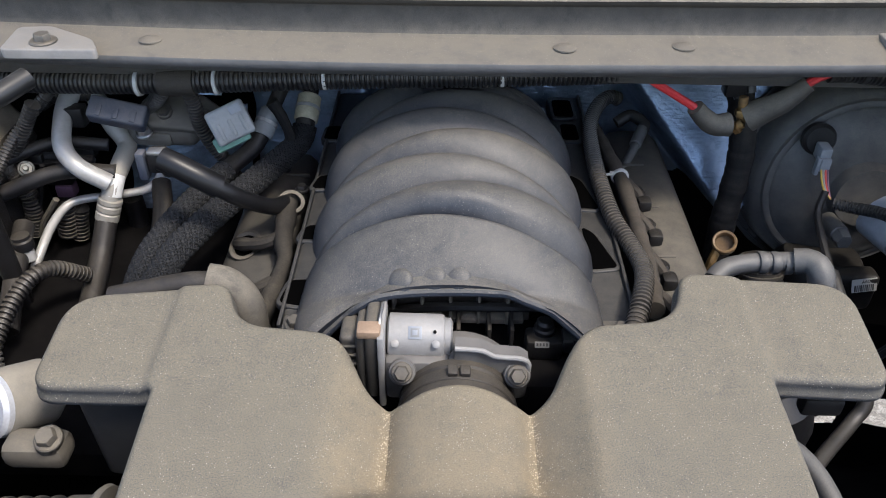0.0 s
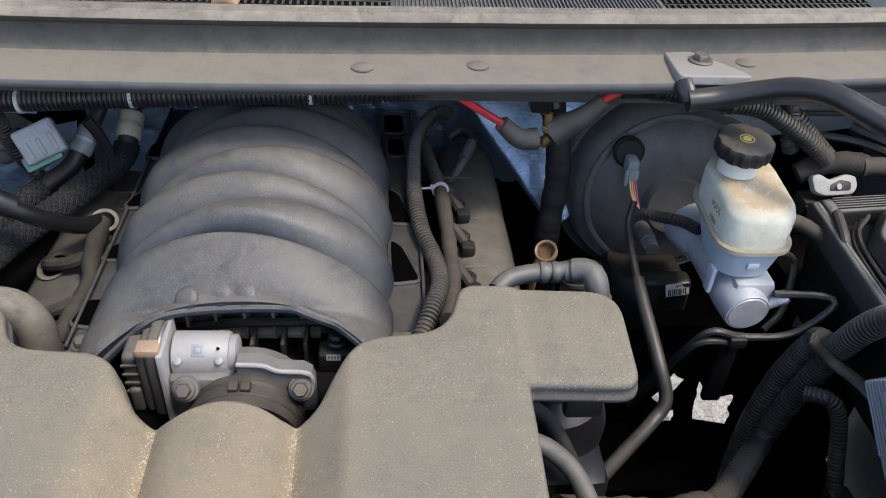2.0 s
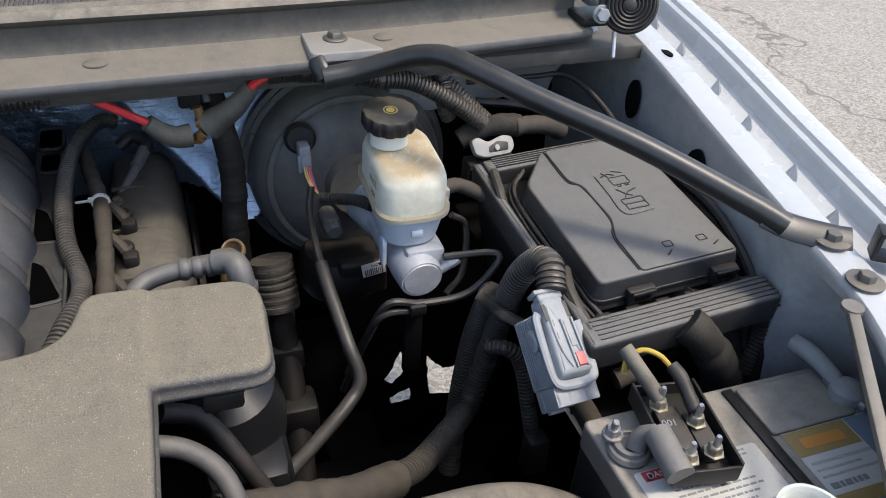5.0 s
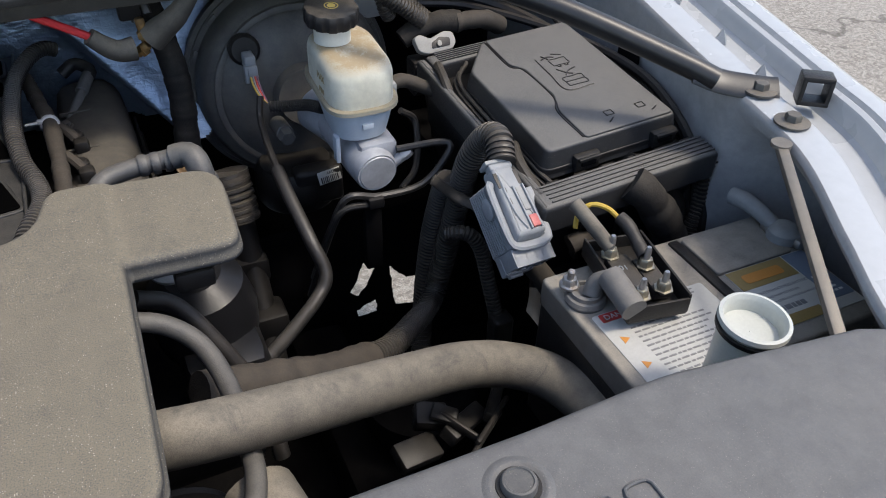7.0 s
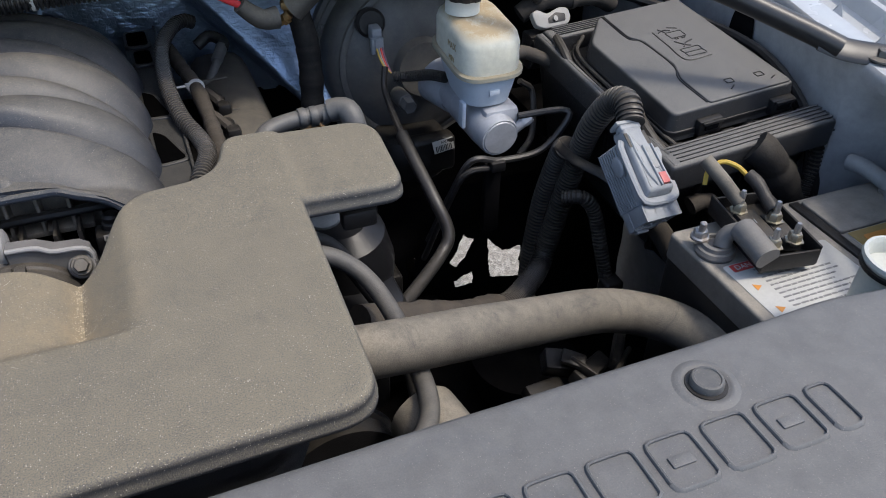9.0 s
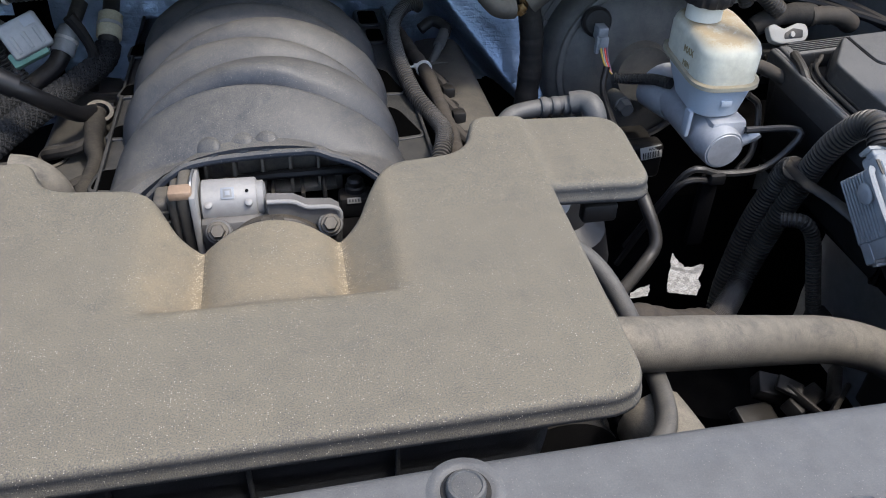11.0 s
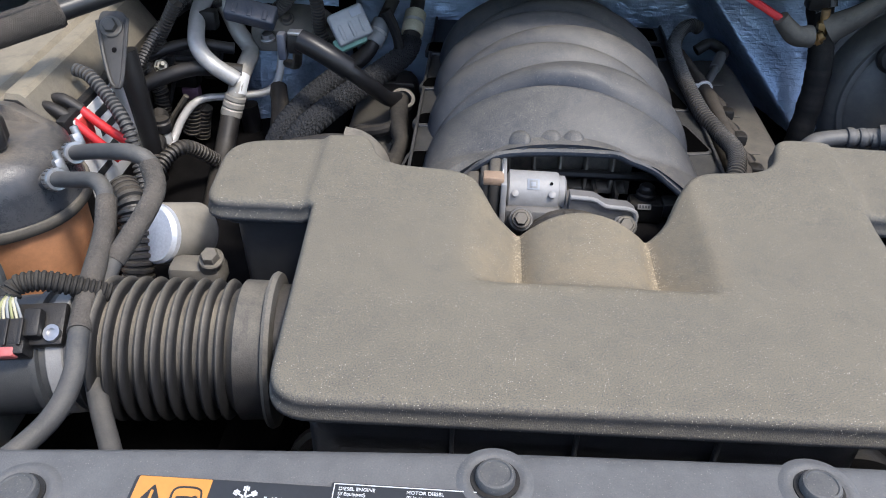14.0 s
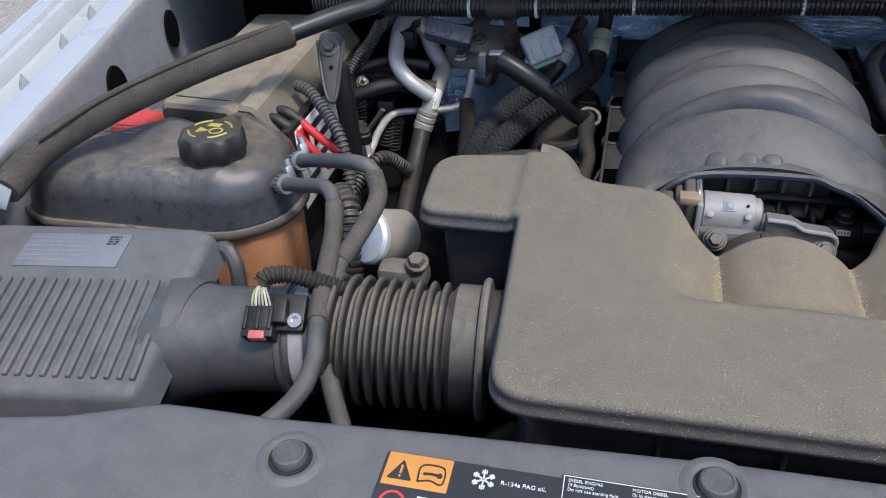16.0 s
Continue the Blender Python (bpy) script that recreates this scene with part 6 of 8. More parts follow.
    part("cable_sleeve", tube([(0.902, 0.328, z + 0.010), (0.898, 0.350, z + 0.018), (0.893, 0.374, z + 0.022), (0.889, 0.390, z + 0.020)], 0.0085, 12, taper=0.0105), GREYC, n)
    # positive side: terminal and fuse block
    p = thing("battery_terminal", "dusty grey terminal cover on the positive post", "terminal", (0.652, 0.325, 0.9))
    part("cup", lathe([(0.020, 0), (0.021, 0.004), (0.019, 0.008), (0.0165, 0.009), (0.0155, 0.013), (0.012, 0.014), (0.0115, 0.010), (0.002, 0.010)], Matrix.Translation((0.652, 0.324, z)), 28), GREYT, p)
    part("nut", join(rod((0.640, 0.337, z + 0.004), (0.639, 0.335, z + 0.034), 0.0035), hexbolt((0.640, 0.337, z + 0.014), (0, 0, 1), 0.0078, 0.009, 0.010)), STEEL, p)
    part("boot", tube([(0.668, 0.312, z + 0.034), (0.666, 0.292, z + 0.033), (0.665, 0.268, z + 0.029)], 0.0130, 16), GREYT, p)
    part("clamp_arm", tube([(0.654, 0.318, z + 0.010), (0.660, 0.322, z + 0.022), (0.668, 0.314, z + 0.031)], 0.009, 12), GREYT, p)
    f = thing("fuse_holder", "open black fuse holder with four zinc studs", "fuse holder", (0.70, 0.315, 0.92))
    fm = plane_pose((0.702, 0.318, 0.918), (-0.16, -0.98, 0.0), (0.0, 0.0, 1))
    part("tray", join(box((0, 0, -0.008), (0.105, 0.062, 0.006), 0.001, m=fm), *[box((0, s * 0.031, 0.002), (0.105, 0.003, 0.022), 0.001, m=fm) for s in (1, -1)], *[box((s * 0.052, 0, 0.000), (0.003, 0.062, 0.018), 0.001, m=fm) for s in (1, -1)]), BLACK, f)
    fb = part("fuse_bar", box((0.004, -0.012, 0.006), (0.050, 0.024, 0.012), 0.002, m=fm), BLACKD, f)
    part("rating", words("100", 0.010, fm @ Matrix.Translation((-0.004, -0.008, 0.0122)) @ Matrix.Rotation(radians(-90), 4, "Z")), LABELG, fb)
    part("fuse_bar", box((0.012, 0.012, 0.004), (0.050, 0.020, 0.012), 0.002, m=fm), BLACKD, f)
    for x, y, h in ((0.688, 0.342, 0.960), (0.711, 0.315, 0.958), (0.680, 0.280, 0.956), (0.706, 0.280, 0.956)):
        s = part("stud", lathe([(0.0032, 0.0), (0.0032, h - 0.932), (0.0022, h - 0.929)], Matrix.Translation((x, y, 0.924)), 14), STEEL, f, "zinc plated stud")
        part("nut", lathe([(0.0098, 0.0), (0.0098, 0.0012), (0.0070, 0.0015), (0.0070, 0.008), (0.0058, 0.0095)], Matrix.Translation((x, y, 0.930)), 6), BRASSY, s, "dull yellowed nut")
    part("cable", tube([(0.687, 0.343, 0.940), (0.682, 0.352, 0.948), (0.674, 0.362, 0.960), (0.667, 0.384, 0.972)], 0.0075, 12), RUBBERD, f)
    part("cable", tube([(0.712, 0.320, 0.938), (0.713, 0.335, 0.944), (0.711, 0.350, 0.954), (0.708, 0.362, 0.958)], 0.0070, 12, lump=0.08), RUBBER, f)
    part("wire", tube([(0.707, 0.364, 0.957), (0.700, 0.372, 0.964), (0.686, 0.380, 0.968), (0.672, 0.382, 0.960), (0.668, 0.378, 0.945)], 0.0026, 8), YELW, f, "yellow wire loop")
    return t


LABELW = paint("cream_label", (0.56, 0.55, 0.50), 0.4, vary=0.05)
GOLDL = paint("gold_label_band", (0.34, 0.24, 0.09), 0.4, vary=0.1)
SLATE = paint("slate_blue_print", (0.16, 0.20, 0.26), 0.45, vary=0.08)
BRASSY = rust_metal("yellowed_zinc", (0.42, 0.39, 0.31), 0.25, 0.45)
battery()


def washer_filler():
    t = thing("washer_filler_neck", "open pale plastic washer filler neck with a rolled rim", "filler neck", (0.69, 0.165, 0.95))
    m = along((0.687, 0.172, 0.88), (0.690, 0.164, 0.998))
    part("neck", lathe([(0.021, 0), (0.022, 0.06), (0.024, 0.10), (0.0245, 0.108), (0.027, 0.112), (0.029, 0.115), (0.0285, 0.119), (0.0255, 0.1195), (0.0240, 0.1165), (0.0236, 0.1145), (0.0228, 0.1045), (0.0004, 0.1035)], m, 48, False), TANKW, t)
    part("seal_ring", lathe([(0.0248, 0.1055), (0.0282, 0.1065), (0.0286, 0.1105), (0.0255, 0.1115)], m, 48, False), BLACK, t, "dark seal below the rim")


TANKW = paint("yellowed_white_plastic", (0.50, 0.51, 0.46), 0.35, vary=0.06)
washer_filler()


RODM = dusty("dull_zinc_brace", (0.17, 0.155, 0.135), 0.4, 0.42, (0.24, 0.21, 0.16), lift=0.0, metal=0.35)


def prop_rod():
    t = thing("hood_support_brace", "flat dusty steel brace from fender to front cover", "brace", (0.8, 0.22, 1.0))
    a, b = Vector((0.852, 0.320, 1.030)), Vector((0.742, 0.125, 0.99))
    m = along(a, b)
    part("bar", box((0, 0, (b - a).length / 2), (0.011, 0.008, (b - a).length), 0.002, m=m), RODM, t)
    part("eye", lathe([(0.010, 0), (0.010, 0.004), (0.005, 0.004)], Matrix.Translation(a), 20), RODM, t)


prop_rod()
hose("taped_boot", [(0.765, 0.418, 0.950), (0.775, 0.408, 0.942), (0.788, 0.404, 0.926), (0.806, 0.402, 0.900), (0.820, 0.402, 0.872), (0.826, 0.405, 0.84)], 0.0195, TAPEB, "thick black taped boot between battery and fuse box", "wiring", lump=0.16, seg=20, step=0.003)
hose("wiring_harness", [(0.884, 0.448, 0.945), (0.888, 0.440, 0.925), (0.890, 0.436, 0.90), (0.888, 0.434, 0.872), (0.880, 0.430, 0.840)], 0.0085, LOOM, "black corrugated conduit dropping beside the battery", "wiring", pitch=0.0055, deep=0.0024, seg=12)
def hood_stop():
    """A hollow rubber block with a sloping back."""
    t = thing("hood_bumper", "hollow black rubber hood stop on the fender", "bumper", (0.94, 0.372, 1.036))
    m = Matrix.Translation((0.940, 0.372, 1.050)) @ Matrix.Rotation(radians(-35), 4, "Z")
    part("base", box((0, 0, -0.0135), (0.032, 0.022, 0.005), 0.0015, m=m), BLACK, t)
    part("top", box((0, 0, 0.0130), (0.032, 0.022, 0.006), 0.002, m=m), BLACK, t)
    part("side", box((-0.0135, 0, 0), (0.005, 0.022, 0.026), 0.0015, m=m), BLACK, t)
    part("side", box((0.0135, 0, 0), (0.005, 0.022, 0.026), 0.0015, m=m), BLACK, t)


hood_stop()

hose("radiator_hose", [(0.19, 0.305, 0.922), (0.241, 0.290, 0.929), (0.292, 0.286, 0.926), (0.365, 0.293, 0.911), (0.457, 0.320, 0.873), (0.526, 0.335, 0.848), (0.578, 0.330, 0.831), (0.612, 0.300, 0.826), (0.628, 0.24, 0.826), (0.63, 0.15, 0.826)], 0.0235, RUBBERD, "thick dusty upper radiator hose", "hose", seg=28, lump=0.012)
hose("heater_pipe", [(0.225, 0.405, 0.952), (0.247, 0.402, 0.953), (0.272, 0.397, 0.944), (0.294, 0.382, 0.927), (0.306, 0.345, 0.911), (0.308, 0.285, 0.900), (0.304, 0.245, 0.897), (0.290, 0.215, 0.90), (0.26, 0.185, 0.905)], 0.0088, HOSEG, "dusty bent metal pipe in front of the hose", "pipe")
hose("bypass_hose", [(0.305, 0.262, 0.86), (0.31, 0.235, 0.86), (0.32, 0.20, 0.85), (0.33, 0.12, 0.83)], 0.032, RUBBERD, "short thick coolant hose stub", "hose", seg=20)
hose("steering_hose", [(0.25, 0.46, 0.93), (0.285, 0.47, 0.90), (0.32, 0.45, 0.84), (0.345, 0.43, 0.78), (0.35, 0.40, 0.72)], 0.009, RUBBER, "black hose bending down beside the resonator", "hose")


def accessory():
    t = thing("engine_accessory", "dark housing with an oil filler neck below the resonator ear", "engine part", (0.31, 0.52, 0.85))
    part("housing", join(lathe([(0.055, 0), (0.058, 0.03), (0.050, 0.07), (0.030, 0.085)], along((0.315, 0.54, 0.80), (0.305, 0.53, 0.93)), 28), box((0.32, 0.50, 0.77), (0.09, 0.10, 0.10), 0.02), box((0.27, 0.60, 0.66), (0.16, 0.24, 0.10), 0.02)), GLOSSB, t)
    part("filler_ring", lathe([(0.022, 0), (0.024, 0.004), (0.024, 0.010), (0.018, 0.012)], along((0.290, 0.530, 0.905), (0.285, 0.50, 0.96)), 24), GREYC, t)


accessory()
hose("steering_shaft", [(0.398, 0.785, 0.825), (0.399, 0.78, 0.808), (0.402, 0.75, 0.711), (0.402, 0.69, 0.616), (0.40, 0.65, 0.55)], 0.019, BLACK, "dark steering shaft running down to its joint", "shaft")
hose("steering_boot", [(0.396, 0.79, 0.835), (0.398, 0.78, 0.808), (0.400, 0.765, 0.770)], 0.026, LOOM, "ribbed black boot round the steering shaft", "boot", pitch=0.010, deep=0.005, seg=18)
single("steering_joint", join(box((0.402, 0.70, 0.635), (0.06, 0.05, 0.05), 0.008), box((0.402, 0.745, 0.70), (0.045, 0.03, 0.04), 0.006)), BLACK, "dark steering shaft universal joint", "joint")


def lower_booster_unit():
    t = thing("brake_module", "black module with a white barcode label under the booster", "brake module", (0.53, 0.79, 0.77))
    part("body", lathe([(0.055, 0), (0.060, 0.008), (0.060, 0.045), (0.05, 0.06)], Matrix.Translation((0.500, 0.835, 0.745)), 36), BLACK, t)
    part("front_face", box((0.520, 0.792, 0.785), (0.070, 0.030, 0.058), 0.008, 3), BLACK, t)
    m = plane_pose((0.533, 0.7755, 0.803), (0.985, 0.12, 0.06), (0.10, -0.93, 0.36)) @ Matrix.Diagonal((0.85, 0.9, 1, 1))
    lab = part("label", box((0, 0, 0), (0.040, 0.020, 0.0012), 0.0003, m=m), LABEL, t, "white barcode label")
    part("barcode", join(*[box((-0.015 + k * 0.0032, -0.004, 0.0008), (0.0014 if k % 3 else 0.0022, 0.010, 0.0004), 0, m=m) for k in range(10)]), INK, lab)
    cu = bpy.data.curves.new("code", "FONT")
    cu.body, cu.size, cu.extrude, cu.align_x = "AADL", 0.0065, 0.0003, "CENTER"
    ob = bpy.data.objects.new("code", cu)
    me = bpy.data.meshes.new_from_object(ob)
    bm = bmesh.new()
    bm.from_mesh(me)
    bm.transform(m @ Matrix.Translation((0.004, 0.0035, 0.0008)))
    part("code", bm, INK, lab)
    bpy.data.objects.remove(ob)


lower_booster_unit()
single("fan_motor", join(lathe([(0.075, 0), (0.08, 0.01), (0.08, 0.05), (0.03, 0.06)], Matrix.Translation((0.58, 0.56, 0.50)), 40), box((0.55, 0.70, 0.46), (0.3, 0.05, 0.06), 0.01)), DARK, "dark round unit low in the engine bay", "engine part")
for p, q, e in (((0.532, 0.337, 0.755), (0.060, 0.020, 0.018), 0.5), ((0.500, 0.355, 0.762), (0.034, 0.026, 0.022), -0.3), ((0.575, 0.350, 0.760), (0.070, 0.012, 0.014), 0.9), ((0.475, 0.330, 0.745), (0.050, 0.030, 0.016), 0.2), ((0.555, 0.318, 0.770), (0.085, 0.006, 0.010), 0.7), ((0.540, 0.305, 0.768), (0.085, 0.006, 0.010), 0.7), ((0.520, 0.322, 0.772), (0.006, 0.05, 0.010), 0.7), ((0.510, 0.34, 0.778), (0.028, 0.018, 0.008), -0.6)):
    single("lower_bracket", box((0, 0, 0), q, 0.003, m=Matrix.Translation(p) @ Euler((0.3, 0.2, e)).to_matrix().to_4x4()), BLACK, "dull cast bracket deep below the radiator hose", "bracket", "lower brackets")

# wiring along the valve cover
hose("wiring_harness", [(0.226, 1.0, 0.950), (0.214, 0.995, 0.956), (0.199, 0.979, 0.957), (0.182, 0.943, 0.955), (0.172, 0.90, 0.953), (0.168, 0.835, 0.954), (0.168, 0.775, 0.954), (0.174, 0.71, 0.950), (0.186, 0.66, 0.948), (0.189, 0.61, 0.955), (0.177, 0.56, 0.961), (0.163, 0.52, 0.955)], 0.0090, LOOM, "dusty corrugated conduit beside the manifold", "wiring", pitch=0.0052, deep=0.0022, seg=14)
hose("injector_harness", [(0.183, 0.955, 0.936), (0.193, 0.89, 0.933), (0.203, 0.831, 0.930), (0.206, 0.771, 0.928), (0.207, 0.716, 0.926), (0.206, 0.64, 0.926), (0.196, 0.57, 0.937)], 0.0095, TAPE, "brown taped injector harness on the valve cover", "wiring", lump=0.22, seg=12)
for k, y in enumerate((0.84, 0.77, 0.69, 0.62)):
    hose("coil_lead", [(0.204, y, 0.922), (0.214, y - 0.012, 0.922), (0.226, y - 0.028, 0.914), (0.232, y - 0.040, 0.906)], 0.0065, TAPE, "short taped ignition coil lead", "wiring", group="coil leads", lump=0.2, seg=8)
    single("coil_plug", join(box((0.232, y - 0.040, 0.908), (0.018, 0.020, 0.018), 0.005), lathe([(0.011, 0), (0.011, 0.010), (0.008, 0.013)], Matrix.Translation((0.226, y - 0.018, 0.903)), 16)), BLACK, "dusty black ignition coil plug", "plug", "coil plugs")
single("harness_tie", join(lathe([(0.0112, -0.0018), (0.0112, 0.0018)], along((0.2035, 0.828, 0.930), (0.2055, 0.790, 0.929)), 20), box((0.1935, 0.828, 0.934), (0.007, 0.005, 0.006), 0.001), rod((0.190, 0.826, 0.934), (0.176, 0.822, 0.936), 0.0016)), TIE, "pale cable tie round the taped injector harness", "tie")
single("fuel_sensor", join(rod((0.222, 0.895, 0.895), (0.250, 0.945, 0.915), 0.006), rod((0.245, 0.938, 0.912), (0.259, 0.966, 0.922), 0.0085)), CASTT, "small silver fitting with a dark tip", "sensor")
hose("vacuum_elbow", [(0.258, 0.962, 0.92), (0.262, 0.975, 0.925), (0.245, 0.99, 0.93), (0.225, 0.985, 0.92)], 0.0085, RUBBER, "small black rubber vacuum elbow", "hose")


def pcv():
    t = thing("breather_hose", "grey black breather hose with an elbow over the resonator ear", "hose", (0.29, 0.57, 0.99))
    part("hose", tube([(0.240, 0.560, 0.986), (0.252, 0.571, 0.991), (0.272, 0.577, 0.993), (0.306, 0.578, 0.996), (0.325, 0.574, 0.999)], 0.0095, 14), PCVG, t)
    for x in (0.285, 0.297, 0.309):
        part("collar", lathe([(0.0105, 0), (0.0112, 0.002), (0.0112, 0.006), (0.0105, 0.008)], along((x, 0.577, 0.995), (x + 0.1, 0.577, 0.997)), 16), PCVG, t)
    part("elbow", join(tube([(0.318, 0.575, 0.999), (0.330, 0.571, 1.002), (0.337, 0.562, 1.000), (0.340, 0.552, 0.985), (0.342, 0.548, 0.96)], 0.0125, 14)), PCVG, t)
    part("collar", lathe([(0.0145, 0), (0.0145, 0.006)], along((0.340, 0.553, 0.984), (0.342, 0.548, 0.96)), 16), PCVG, t)
    part("neck", lathe([(0.020, 0), (0.018, 0.012), (0.014, 0.02)], along((0.236, 0.55, 0.968), (0.247, 0.572, 0.995)), 20), PCVG, t)


pcv()


def dipstick():
    t = thing("dipstick_loop", "brown plastic loop handle of a dipstick", "dipstick", (0.35, 0.81, 0.84))
    part("loop", lathe([(0.0150, -0.005), (0.0158, -0.003), (0.0158, 0.005), (0.0146, 0.0065), (0.0122, 0.0055), (0.0118, -0.005)], along((0.351, 0.810, 0.842), (0.330, 0.770, 0.905)), 32), TAN, t)
    part("stem", tube([(0.342, 0.806, 0.832), (0.336, 0.80, 0.815), (0.335, 0.80, 0.78), (0.335, 0.79, 0.70)], 0.006, 10), BRASS, t)


dipstick()
hose("cable_sleeve", [(0.340, 0.900, 1.06), (0.354, 0.885, 1.006), (0.363, 0.870, 0.958), (0.364, 0.862, 0.905), (0.360, 0.855, 0.845), (0.362, 0.85, 0.78), (0.37, 0.84, 0.70)], 0.0165, TAPEB, "wrinkled black wrapped cable sleeve", "sleeve", lump=0.13, seg=22, step=0.003)


def jump_cables():
    t = thing("ground_cable", "red cable with a grey rubber boot and a copper end", "cable", (0.27, 0.82, 1.04), group="red cables")
    part("red_lead", tube([(0.198, 0.842, 1.070), (0.212, 0.830, 1.066), (0.245, 0.820, 1.050), (0.280, 0.811, 1.032)], 0.0048, 10), REDW, t)
    part("boot", tube([(0.272, 0.811, 1.037), (0.285, 0.812, 1.024), (0.300, 0.815, 1.013), (0.318, 0.818, 1.012)], 0.010, 14, taper=0.0145, lump=0.05), RUBBERD, t)
    part("copper_end", join(rod((0.320, 0.820, 1.004), (0.334, 0.815, 1.016), 0.006), lathe([(0.008, 0), (0.008, 0.006)], along((0.326, 0.817, 1.008), (0.335, 0.81, 1.016)), 6)), BRASS, t)
    u = thing("power_cable", "red cable with a grey rubber boot joining a black conduit", "cable", (0.38, 0.81, 1.06), group="red cables")
    part("red_lead", tube([(0.420, 0.810, 1.085), (0.401, 0.806, 1.080), (0.384, 0.805, 1.068)], 0.0052, 10), REDW, u)
    part("boot", tube([(0.392, 0.806, 1.072), (0.372, 0.810, 1.048), (0.352, 0.818, 1.030), (0.340, 0.822, 1.020)], 0.0095, 14, taper=0.018, lump=0.05), RUBBERD, u)
    part("terminal", join(rod((0.334, 0.822, 1.010), (0.330, 0.823, 1.046), 0.0055), hexbolt((0.332, 0.822, 1.022), (-0.1, 0, 1), 0.008, 0.008)), BRASS, u)
    part("terminal_block", join(box((0.322, 0.838, 1.058), (0.026, 0.022, 0.034), 0.004), box((0.306, 0.84, 1.07), (0.012, 0.016, 0.022), 0.003)), BLACK, u)
    for p in ([(0.31, 0.86, 1.09), (0.318, 0.845, 1.06), (0.328, 0.832, 1.04)], [(0.335, 0.86, 1.09), (0.338, 0.845, 1.065), (0.342, 0.835, 1.045)]):
        part("lead", tube(p, 0.006, 10, lump=0.1), LOOM, u)


jump_cables()


def cowl_harness():
    t = thing("cowl_harness", "long black corrugated harness slung under the cowl with pale ties", "wiring", (0, 0.81, 1.06))
    pts = [(-0.60, 0.83, 1.048), (-0.471, 0.82, 1.050), (-0.321, 0.812, 1.057), (-0.139, 0.81, 1.067), (0.047, 0.81, 1.074), (0.157, 0.82, 1.074), (0.204, 0.83, 1.073), (0.27, 0.86, 1.07)]
    part("conduit", tube(pts, 0.0125, 14, pitch=0.0055, deep=0.0022), LOOM, t)
    for x, z in ((-0.37, 1.0545), (-0.28, 1.0585), (-0.155, 1.0665), (0.046, 1.074)):
        part("tie", lathe([(0.0145, -0.002), (0.0145, 0.002)], along((x, 0.811, z), (x + 0.1, 0.811, z + 0.005)), 20), TIE, t, "pale cable tie")
    part("tape", tube([(-0.345, 0.813, 1.055), (-0.325, 0.812, 1.0565), (-0.305, 0.812, 1.0575)], 0.0155, 14, lump=0.08), TAPE, t)


cowl_harness()

# ---- passenger's side ----


